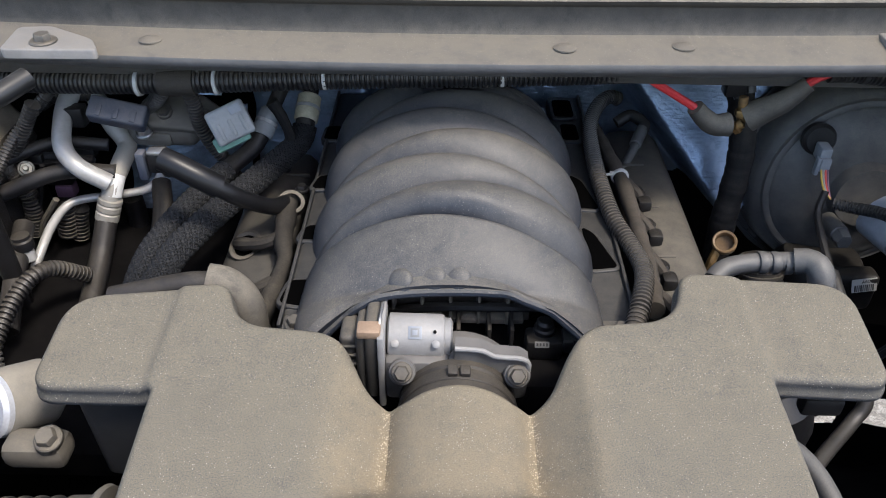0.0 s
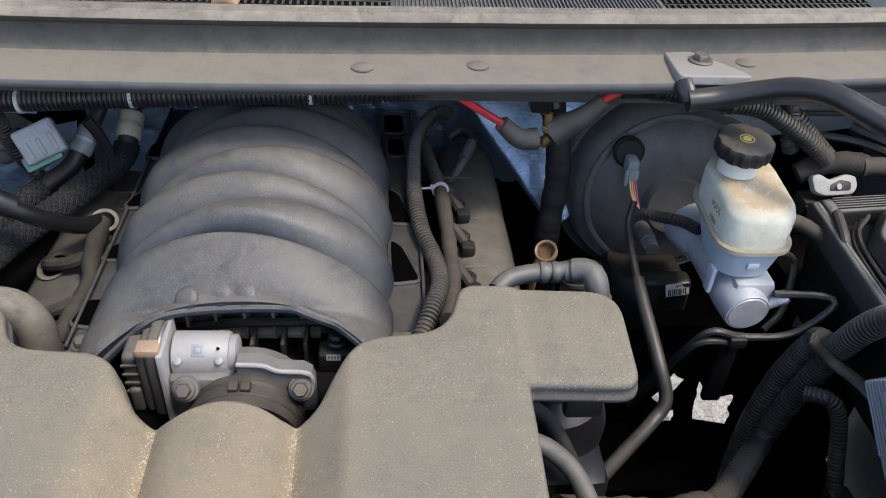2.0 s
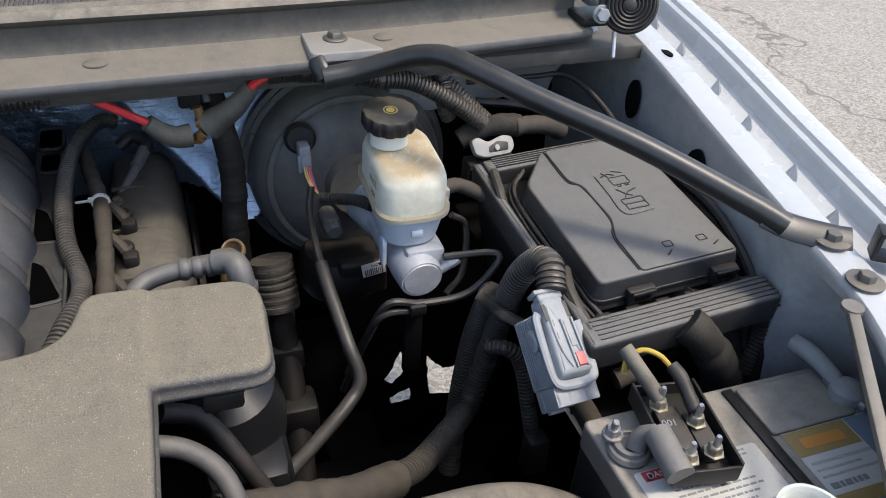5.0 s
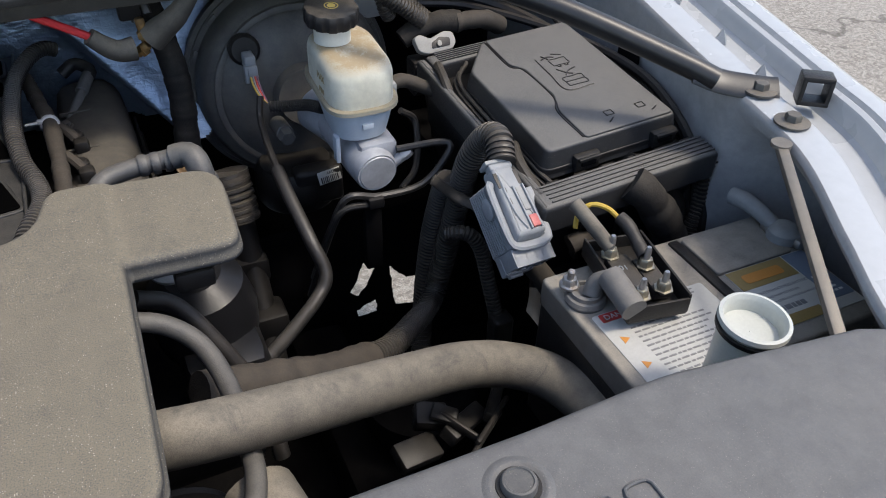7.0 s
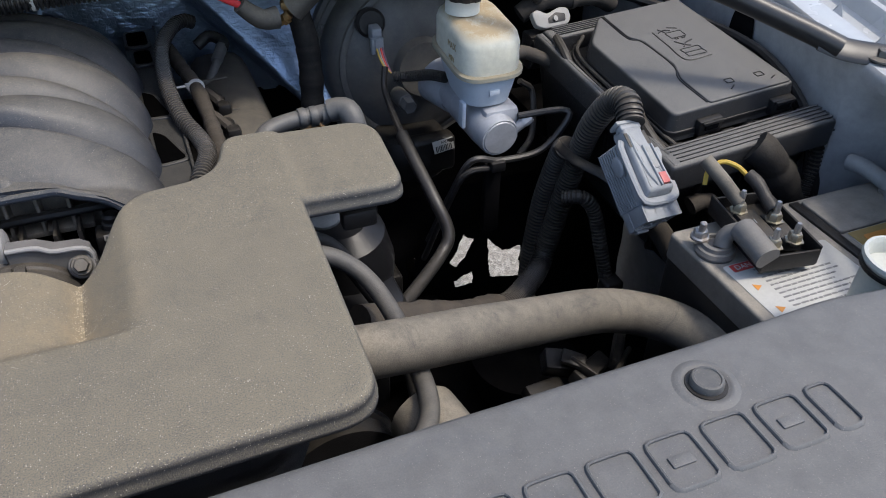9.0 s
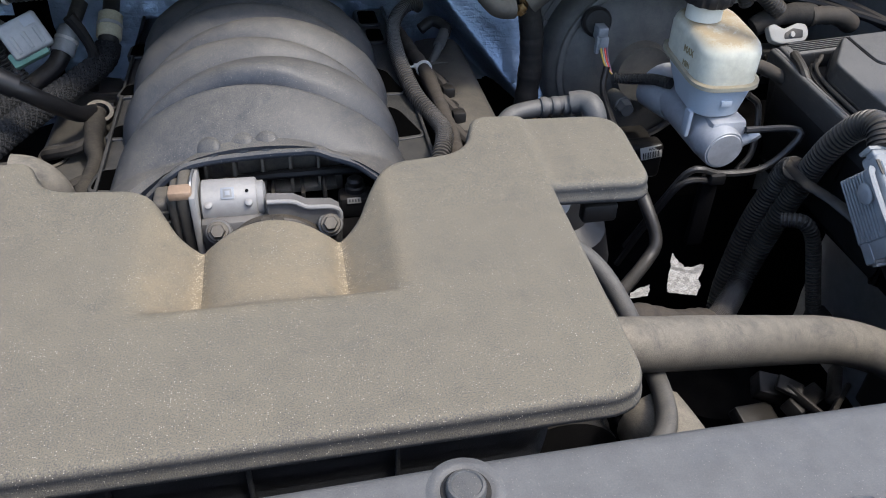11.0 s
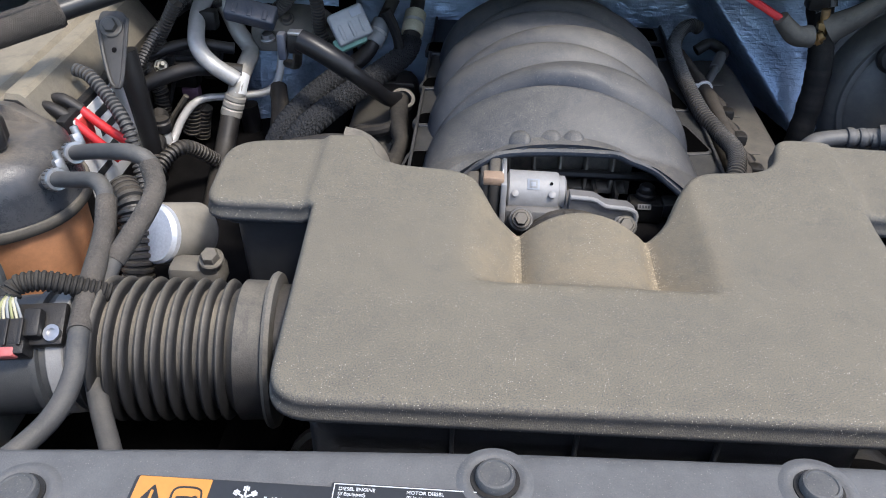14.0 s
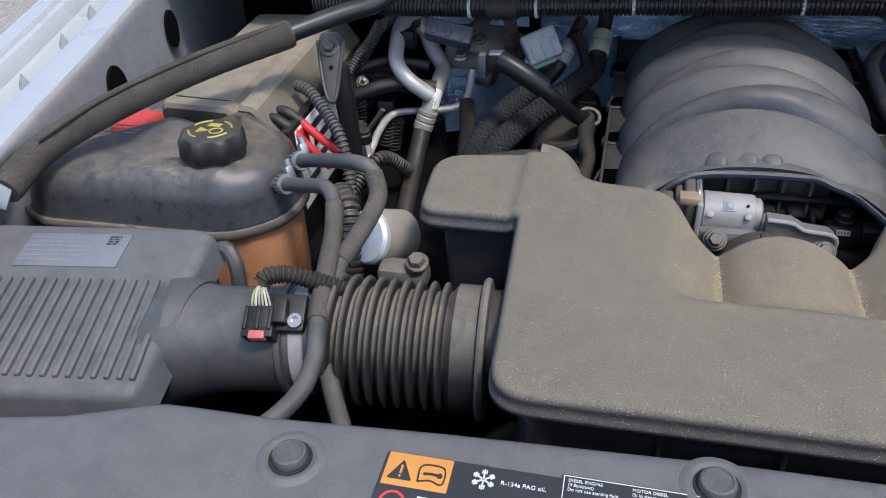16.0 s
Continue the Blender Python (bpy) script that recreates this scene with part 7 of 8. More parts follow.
def degas():
    t = thing("coolant_reservoir", "coolant reservoir with a dark dusty top and amber tank", "coolant tank", (-0.64, 0.46, 0.85))

    def ring(z, g, y1=0.0):
        pts = [(-0.815 + g, 0.420 + g), (-0.78, 0.393 + g), (-0.55, 0.398 + g), (-0.507 - g, 0.435), (-0.500 - g, 0.49), (-0.53, 0.552 - g - y1), (-0.62, 0.565 - g - y1), (-0.72, 0.545 - g - y1), (-0.80, 0.50 - g - y1)]
        poly = rounded(pts, 0.05, 6)
        w = max(0.0, (z - 0.948) / 0.065)
        return [(p.x, p.y, z + w * (0.13 * min(0.0, p.x + 0.60) + 0.009 * math.cos(2 * math.pi * (p.x + 0.585) / 0.095))) for p in poly]
    part("upper_shell", loft([ring(0.935, 0.0), ring(0.942, -0.004), ring(0.948, 0.0), ring(0.975, 0.002), ring(0.995, 0.010), ring(1.008, 0.022), ring(1.013, 0.040)]), DEGAS, t, sharp=60)
    # the highlight along the seam is put into its pale colour
    part("seam", loft([ring(0.934, -0.006), ring(0.937, -0.008), ring(0.942, -0.008), ring(0.945, -0.006)]), RUBBERD, t, "pale dusty seam with its highlight painted in")
    low = rounded([(-0.625, 0.405), (-0.54, 0.405), (-0.508, 0.44), (-0.505, 0.49), (-0.53, 0.54), (-0.62, 0.54)], 0.03, 6)
    part("lower_tank", loft([[(p.x, p.y, 0.76) for p in inset(low, 0.012)], [(p.x, p.y, 0.78) for p in inset(low, 0.003)], [(p.x, p.y, 0.936) for p in low]]), AMBER, t, "translucent amber lower tank")
    part("rear_low", slab(rounded([(-0.80, 0.42), (-0.63, 0.41), (-0.63, 0.53), (-0.78, 0.50)], 0.03), 0.86, 0.937, 0.004), DEGAS, t)
    cm = Matrix.Translation((-0.580, 0.452, 1.005)) @ Euler((radians(-4), 0, 0)).to_matrix().to_4x4()
    part("neck", lathe([(0.031, -0.01), (0.029, 0.008)], cm, 36), DEGAS, t)
    rings = []
    for h, r, w in ((0.004, 0.033, 1), (0.008, 0.035, 1), (0.026, 0.034, 1), (0.030, 0.032, 0.5), (0.032, 0.028, 0)):
        rings.append([((r + 0.0018 * w * math.cos(8 * a)) * math.cos(a), (r + 0.0018 * w * math.cos(8 * a)) * math.sin(a), h) for a in np.linspace(0, 2 * math.pi, 96, endpoint=False)])
    bm = loft(rings)
    bm.transform(cm)
    c = part("cap", bm, BLACKD, t, "black ribbed pressure cap with yellow warning symbols")
    top = cm @ Matrix.Translation((0, 0, 0.032))
    arcs = []
    for a0 in (20, 110, 200, 290):
        arcs.append(tube([top @ Vector((0.0225 * math.cos(radians(a)), 0.0225 * math.sin(radians(a)), 0.0002)) for a in range(a0, a0 + 55, 9)], 0.0011, 5, step=0.003))
    part("cap_ring", join(*arcs), YELP, c)
    part("cap_symbol", join(lathe([(0.0075, 0), (0.0075, 0.0006)], top @ Matrix.Translation((-0.009, -0.003, 0)), 3), lathe([(0.0078, 0), (0.0078, 0.0006), (0.006, 0.0006), (0.006, 0.0)], top @ Matrix.Translation((0.008, -0.003, 0)), 20, False), box((0.0, 0.011, 0.0004), (0.014, 0.008, 0.0006), 0.0001, m=top)), YELP, c)
    part("mould_text", bars(-0.735, 0.470, -0.675, 0.495, 3, Matrix.Translation((0, 0, 1.0135)), 0.3, 11), DEGAS, t)
    for a, b in (((-0.525, 0.490, 0.978), (-0.495, 0.484, 0.990)), ((-0.522, 0.448, 0.975), (-0.492, 0.442, 0.986))):
        part("nipple", rod(a, b, 0.0085), DEGAS, t)
    part("mount_bolt", hexbolt((-0.665, 0.388, 0.938), (0, 0, 1), 0.007, 0.008, 0.012), BOLT, t)
    return t


YELP = paint("yellow_print", (0.46, 0.40, 0.08), 0.5, vary=0.15)
degas()




def coolant_hose(pts, end):
    t = thing("coolant_hose", "dusty rubber coolant hose with a worm drive clamp", "hose", end, group="coolant hoses")
    part("hose", tube(pts, 0.0077, 16), HOSEG, t)
    m = along(pts[0], pts[1])
    part("clamp", lathe([(0.0105, 0.002), (0.0112, 0.003), (0.0112, 0.012), (0.0105, 0.013)], m, 24), STEEL, t, "perforated steel band clamp")
    part("clamp_screw", join(box((0.010, 0.010, 0.0075), (0.010, 0.014, 0.009), 0.002, m=m), rod(m @ Vector((0.012, 0.0, 0.0075)), m @ Vector((0.012, 0.024, 0.0075)), 0.004)), STEEL, t)
    slots = [box((0.0112 * math.cos(a), 0.0112 * math.sin(a), 0.0075), (0.0014, 0.0014, 0.006), 0, m=m) for a in np.linspace(0, 2 * math.pi, 16, endpoint=False)]
    part("clamp_slots", join(*slots), BOLT, t)
    part("fabric_sleeve", tube(pts[4:8], 0.0090, 16), CLOTH, t, "woven sleeve over the bend")


coolant_hose([(-0.503, 0.485, 0.988), (-0.467, 0.462, 1.005), (-0.425, 0.425, 1.028), (-0.397, 0.404, 1.040), (-0.382, 0.400, 1.034), (-0.374, 0.385, 1.018), (-0.378, 0.360, 1.005), (-0.392, 0.320, 0.986), (-0.388, 0.270, 0.975), (-0.384, 0.240, 0.952), (-0.367, 0.205, 0.94), (-0.335, 0.150, 0.93), (-0.32, 0.10, 0.92)], (-0.40, 0.40, 1.0))
coolant_hose([(-0.504, 0.444, 0.983), (-0.465, 0.420, 0.999), (-0.445, 0.407, 1.008), (-0.429, 0.395, 1.013), (-0.418, 0.380, 1.006), (-0.408, 0.345, 0.996), (-0.396, 0.290, 0.992), (-0.384, 0.235, 0.985), (-0.376, 0.200, 0.975), (-0.379, 0.165, 0.968), (-0.40, 0.125, 0.965), (-0.45, 0.08, 0.95)], (-0.42, 0.38, 1.0))


BELLOW = dusty("dusty_bellows_rubber", (0.020, 0.020, 0.021), 0.80, 0.5, (0.22, 0.19, 0.142), lift=-0.7, blotch=0.9)


def intake_tube():
    t = thing("intake_bellows", "dusty ribbed rubber intake bellows with a smooth cuff", "intake hose", (-0.31, 0.275, 0.93))
    a, b = Vector((-0.392, 0.268, 0.938)), Vector((-0.225, 0.282, 0.935))
    m = along(a, b)
    L = (b - a).length
    prof = [(0.048, -0.004), (0.050, 0.0)]
    n = 9
    pitch = 0.0118
    for k in range(n):
        z = 0.004 + k * pitch
        r = 0.0585 - 0.0002 * k
        prof += [(0.0480, z), (0.0485, z + 0.0024), (r - 0.0045, z + 0.0032), (r - 0.0010, z + 0.0046), (r, z + 0.0060), (r, z + 0.0066), (r - 0.0010, z + 0.0080), (r - 0.0045, z + 0.0094), (0.0485, z + 0.0102)]
    z = 0.004 + n * pitch
    prof += [(0.050, z + 0.001), (0.0565, z + 0.006), (0.0560, z + 0.024), (0.0565, z + 0.026)]
    part("bellows", lathe(prof, m, 56), BELLOW, t)
    part("rim_ring", lathe([(0.054, z + 0.026), (0.062, z + 0.0275), (0.0635, z + 0.030), (0.062, z + 0.0335), (0.054, z + 0.035)], m, 56), RUBBERD, t)
    return t


intake_tube()


def maf():
    t = thing("airflow_tube", "dark plastic air tube with an airflow sensor and steel band clamp", "air tube", (-0.46, 0.26, 0.93))
    a, b = Vector((-0.512, 0.250, 0.932)), Vector((-0.386, 0.268, 0.938))
    m = along(a, b)
    part("tube", lathe([(0.056, -0.012), (0.0535, 0.0), (0.0490, 0.018), (0.0475, 0.04), (0.0475, 0.118), (0.045, 0.120)], m, 48), BLACKG, t)
    part("rib", lathe([(0.0475, 0.086), (0.052, 0.087), (0.052, 0.092), (0.0475, 0.093)], m, 48), BLACKG, t)
    part("band_clamp", lathe([(0.0482, 0.098), (0.0495, 0.099), (0.0495, 0.110), (0.0482, 0.111)], m, 48), ALU, t, "bright steel band clamp")
    part("clamp_block", box((0, 0, 0), (0.012, 0.02, 0.014), 0.003, m=plane_pose((-0.402, 0.283, 0.986), (1, 0, 0), (0, -0.3, 1))), BLACK, t)
    s = thing("airflow_sensor", "black airflow sensor with a red locking tab and bundled wires", "sensor", (-0.44, 0.23, 0.985))
    sm = plane_pose((-0.426, 0.236, 0.981), (1, 0.12, 0.02), (0.05, -0.50, 0.86)) @ Matrix.Diagonal((0.80, 0.85, 0.8, 1))
    part("base", box((0.008, 0.006, 0.0), (0.058, 0.040, 0.012), 0.004, m=sm), BLACK, s)
    plug = part("plug", join(box((-0.008, -0.004, 0.010), (0.030, 0.024, 0.020), 0.003, m=sm), box((-0.008, -0.018, 0.008), (0.034, 0.012, 0.022), 0.002, m=sm), *[box((-0.021 + k * 0.013, -0.005, 0.021), (0.004, 0.024, 0.003), 0.001, m=sm) for k in range(3)]), BLACK, s)
    part("red_tab", box((-0.008, -0.0215, 0.0135), (0.018, 0.009, 0.012), 0.002, m=sm), REDF, plug, "red locking tab")
    part("screw_eye", lathe([(0.0075, 0), (0.0075, 0.006), (0.004, 0.006), (0.004, 0.003)], sm @ Matrix.Translation((0.028, -0.004, 0.005)), 20), STEEL, s)
    for k in range(6):
        part("wire", tube([sm @ Vector(v) for v in ((-0.018 + k * 0.004, 0.006, 0.014), (-0.018 + k * 0.0035, 0.016, 0.019), (-0.016 + k * 0.002, 0.026, 0.018), (-0.012 + k * 0.001, 0.034, 0.012))], 0.0011, 6), (WIREA, CREAM, GREYC)[k % 3], s)
    part("lead", tube([sm @ Vector(v) for v in ((-0.013, 0.032, 0.014), (-0.006, 0.040, 0.015), (0.014, 0.044, 0.011), (0.044, 0.042, -0.004), (0.075, 0.038, -0.020))], 0.0075, 14, pitch=0.0042, deep=0.0014), TAPEB, s)
    part("side_clip", box((0.012, 0.004, 0.012), (0.016, 0.026, 0.014), 0.003, m=sm), BLACK, s)
    return t


WIREA = paint("pale_olive_wire", (0.30, 0.30, 0.14), 0.5)
BLACKG = dusty("charcoal_air_tube", (0.045, 0.050, 0.057), 0.40, 0.36, (0.19, 0.175, 0.145), lift=-0.1)
maf()


def air_box():
    t = thing("air_filter_box", "dark dusty air filter box with a ribbed lid and paper label", "air filter box", (-0.66, 0.24, 0.9))
    m = plane_pose((-0.66, 0.24, 0.974), (1, 0.12, 0.017), (0.0, -0.14, 0.99))
    lid = part("lid", slab(rounded([(-0.17, -0.113), (0.137, -0.112), (0.142, 0.085), (0.125, 0.094), (-0.12, 0.098), (-0.17, 0.07)], 0.018), -0.03, 0.0, 0.012, 5, 0.006, m=m), BOXP, t)
    part("body", slab(rect(-0.165, -0.115, 0.125, 0.10, 0.02), -0.16, -0.028, 0.004, m=m), BLACK, t)
    for k in range(23):
        x = 0.1255 - k * 0.0112
        part("lid_ridge", box((0, 0, 0), (0.0050, 0.112, 0.0055), 0.0016, m=m @ Matrix.Translation((x, -0.039, 0.001)) @ Matrix.Rotation(radians(4), 4, "Z")), BOXP, lid)
    lab = part("label", box((0.0086, 0.0554, 0.0006), (0.105, 0.045, 0.0010), 0.0003, m=m), LABELD, t, "dulled grey printed paper label")
    part("print", bars(-0.041, 0.038, 0.034, 0.075, 6, m @ Matrix.Translation((0, 0, 0.001)), 0.28, 21), INKG, lab)
    part("code", bars(0.040, 0.062, 0.052, 0.075, 4, m @ Matrix.Translation((0, 0, 0.001)), 0.6, 4, gap=False), INK, lab)
    part("outlet", loft([[m @ Vector((0.090, -0.012 + 0.085 * math.copysign(abs(math.cos(a)) ** 0.5, math.cos(a)), -0.060 + 0.048 * math.copysign(abs(math.sin(a)) ** 0.5, math.sin(a)))) for a in np.linspace(0, 2 * math.pi, 40, endpoint=False)], [Vector((-0.535, 0.247 + 0.062 * math.copysign(abs(math.cos(a)) ** 0.8, math.cos(a)), 0.929 + 0.054 * math.copysign(abs(math.sin(a)) ** 0.8, math.sin(a)))) for a in np.linspace(0, 2 * math.pi, 40, endpoint=False)], [Vector((-0.508, 0.2505 + 0.0535 * math.cos(a), 0.932 + 0.0535 * math.sin(a))) for a in np.linspace(0, 2 * math.pi, 40, endpoint=False)]]), BLACKG, t)
    part("handle", tube([(-0.545, 0.335, 0.95), (-0.525, 0.342, 0.968), (-0.512, 0.335, 0.955), (-0.508, 0.325, 0.92)], 0.008, 10), BLACKG, t)
    return t


LABELD = dusty("dulled_label", (0.15, 0.17, 0.20), 0.4, 0.5, (0.22, 0.21, 0.19), blotch=0.6, lift=0.0)
BOXP = dusty("dusty_filter_lid", (0.085, 0.095, 0.108), 0.35, 0.5, (0.24, 0.215, 0.17), lift=0.0)
air_box()


def aux_box():
    t = thing("battery_cover", "tan dusted black plastic battery cover with sloped sides", "battery cover", (-0.65, 0.70, 0.95))
    prof = [(-0.718, 0.945), (-0.716, 0.998), (-0.712, 1.004), (-0.706, 1.006), (-0.620, 1.008), (-0.613, 1.003), (-0.606, 1.003), (-0.600, 1.014), (-0.584, 1.014), (-0.578, 1.010), (-0.552, 0.972), (-0.546, 0.945)]
    rings = []
    for y, dz, k in ((0.5555, -0.052, 0.94), (0.560, -0.006, 0.96), (0.564, -0.001, 0.985), (0.570, 0.0, 1.0), (0.70, 0.004, 1.0), (0.865, 0.008, 1.0), (0.875, 0.0, 0.97), (0.88, -0.05, 0.95)):
        rings.append([((x + 0.632) * k - 0.632, y + 0.10 * (x + 0.632) * (y < 0.6) * -1.0, max(0.943, z + dz) if z > 0.95 else 0.943) for x, z in prof])
    part("cover", loft(rings), TANBOX, t, sharp=18)
    part("lid_seam", tube([(-0.70, 0.588, 1.0062), (-0.66, 0.584, 1.0068), (-0.622, 0.580, 1.0075)], 0.0016, 6), BLACK, t)
    b = thing("auxiliary_battery", "dark battery below the tan cover with a white label", "battery", (-0.64, 0.70, 0.85))
    part("case", slab(rect(-0.715, 0.572, -0.550, 0.87, 0.008), 0.76, 0.9425, 0.003), BLACK, b)
    part("side_wall", box((-0.5440, 0.650, 0.905), (0.012, 0.20, 0.165), 0.003), BLACK, b)
    lab = part("label", box((-0.5375, 0.640, 0.925), (0.0012, 0.15, 0.110), 0.0003), WLAB, b, "white label with a red band")
    part("heading", box((-0.5365, 0.585, 0.955), (0.0012, 0.034, 0.044), 0.0002), REDP, lab)
    for y, z, w in ((0.640, 0.962, 0.055), (0.640, 0.940, 0.050), (0.655, 0.915, 0.070), (0.600, 0.900, 0.040)):
        part("bar", box((-0.5365, y, z), (0.0012, w, 0.010), 0.0002), INK, lab)
    part("terminal", join(rod((-0.73, 0.585, 0.965), (-0.73, 0.585, 0.985), 0.010), hexbolt((-0.745, 0.58, 0.978), (0, 0, 1), 0.009, 0.01)), STEEL, b)


TANBOX = dusty("tan_dusted_plastic", (0.045, 0.042, 0.038), 0.95, 0.55, (0.30, 0.258, 0.185), blotch=0.6, lift=-0.5)
aux_box()


def brace_left():
    t = thing("brace_bar", "brace bar wrapped in a woven foam sleeve on the passenger side", "brace bar", (-0.6, 0.6, 1.05))
    part("bar", tube([(-0.760, 0.352, 1.012), (-0.756, 0.415, 1.024), (-0.703, 0.47, 1.047), (-0.631, 0.54, 1.068), (-0.55, 0.61, 1.084), (-0.50, 0.66, 1.092), (-0.470, 0.692, 1.094), (-0.448, 0.728, 1.100)], 0.0115, 14), STRUT, t)
    part("foam_sleeve", tube([(-0.762, 0.345, 1.009), (-0.757, 0.41, 1.023), (-0.703, 0.47, 1.047), (-0.631, 0.54, 1.068), (-0.545, 0.614, 1.0845)], 0.0158, 20, lump=0.05), CLOTH, t, "grey woven foam sleeve")
    tagged(part("weave", strands([(-0.762, 0.345, 1.009), (-0.757, 0.41, 1.023), (-0.703, 0.47, 1.047), (-0.631, 0.54, 1.068), (-0.547, 0.612, 1.0842)], 0.0158, 26, 0.055, 0.0007, 0.003), CLOTH, t, "coarse woven threads"), kind="stuff")
    part("sleeve_seam", tube([(-0.751, 0.400, 1.0365), (-0.703, 0.459, 1.0605), (-0.631, 0.530, 1.0815), (-0.548, 0.605, 1.0975)], 0.0018, 6), BLACK, t)
    part("flattened_end", tube([(-0.80, 0.345, 1.028), (-0.775, 0.340, 1.016), (-0.755, 0.345, 1.006)], 0.018, 12, flat=0.25), BLUEG, t)


brace_left()
single("red_terminal_cover", box((-0.735, 0.545, 0.985), (0.06, 0.045, 0.03), 0.012, 4), REDP, "red plastic battery terminal cover", "terminal cover")


def lead_pair():
    t = thing("battery_lead", "two red battery leads with grey sleeves", "cable", (-0.50, 0.53, 1.0))
    for d in (0.0, 0.018):
        part("red_lead", tube([(-0.541 - d * 0.3, 0.589 - d, 0.985 - d * 0.1), (-0.518 - d * 0.4, 0.590 - d, 0.962 - d * 0.2), (-0.492 - d * 0.6, 0.596 - d, 0.935 - d * 0.4)], 0.0052, 12), REDW, t)
        part("sleeve", tube([(-0.572 - d * 0.3, 0.595 - d, 0.990), (-0.557 - d * 0.3, 0.590 - d, 0.994 - d * 0.1), (-0.538 - d * 0.3, 0.589 - d, 0.982 - d * 0.1)], 0.0068, 12), RUBBER, t)


lead_pair()
hose("wiring_harness", [(-0.556, 0.632, 1.010), (-0.538, 0.624, 1.007), (-0.508, 0.600, 0.990), (-0.484, 0.575, 0.972), (-0.473, 0.560, 0.940), (-0.462, 0.535, 0.90), (-0.455, 0.51, 0.86)], 0.0066, HOSEG, "dusty corrugated conduit beside the battery cover", "wiring", pitch=0.0058, deep=0.0024, seg=14)
hose("wiring_harness", [(-0.455, 0.48, 0.955), (-0.437, 0.455, 0.945), (-0.43, 0.43, 0.91), (-0.43, 0.41, 0.87)], 0.0145, LOOM, "thick black corrugated conduit", "wiring", pitch=0.007, deep=0.003, seg=16)


def plate_bracket():
    t = thing("support_bracket", "tapered steel bracket with a bolt beside the battery cover", "bracket", (-0.52, 0.66, 1.0))
    m = plane_pose((-0.520, 0.668, 1.042), (1, 0.1, 0), (0, -0.75, 0.65)) @ Matrix.Diagonal((0.68, 0.80, 0.8, 1))
    part("plate", slab(rounded([(0.002, -0.082), (0.016, -0.082), (0.024, 0.02), (0.014, 0.030), (-0.020, 0.030), (-0.025, 0.015)], 0.007), -0.004, 0.004, 0.002, m=m), GREYM, t)
    part("bolt", hexbolt(m @ Vector((-0.002, 0.006, 0.004)), m.to_3x3() @ Vector((0, 0, 1)), 0.0085, 0.008, 0.013), BOLT, t)
    part("hole", lathe([(0.004, 0), (0.004, 0.0006)], m @ Matrix.Translation((0.004, -0.028, 0.004)), 16), DARK, t)
    part("post", tube([(-0.513, 0.668, 1.02), (-0.507, 0.664, 0.97), (-0.503, 0.662, 0.91), (-0.500, 0.66, 0.85)], 0.0145, 14, taper=0.010), BLACK, t)
    part("plate_rim", tube([m @ Vector(v) for v in ((-0.025, 0.015, 0.004), (-0.012, -0.04, 0.004), (0.002, -0.078, 0.004), (0.016, -0.078, 0.004), (0.021, -0.03, 0.004), (0.024, 0.018, 0.004))], 0.0025, 8), GREYM, t)


GREYM = dusty("grey_painted_steel", (0.026, 0.026, 0.027), 0.35, 0.42, (0.17, 0.15, 0.12), lift=-0.3)
plate_bracket()




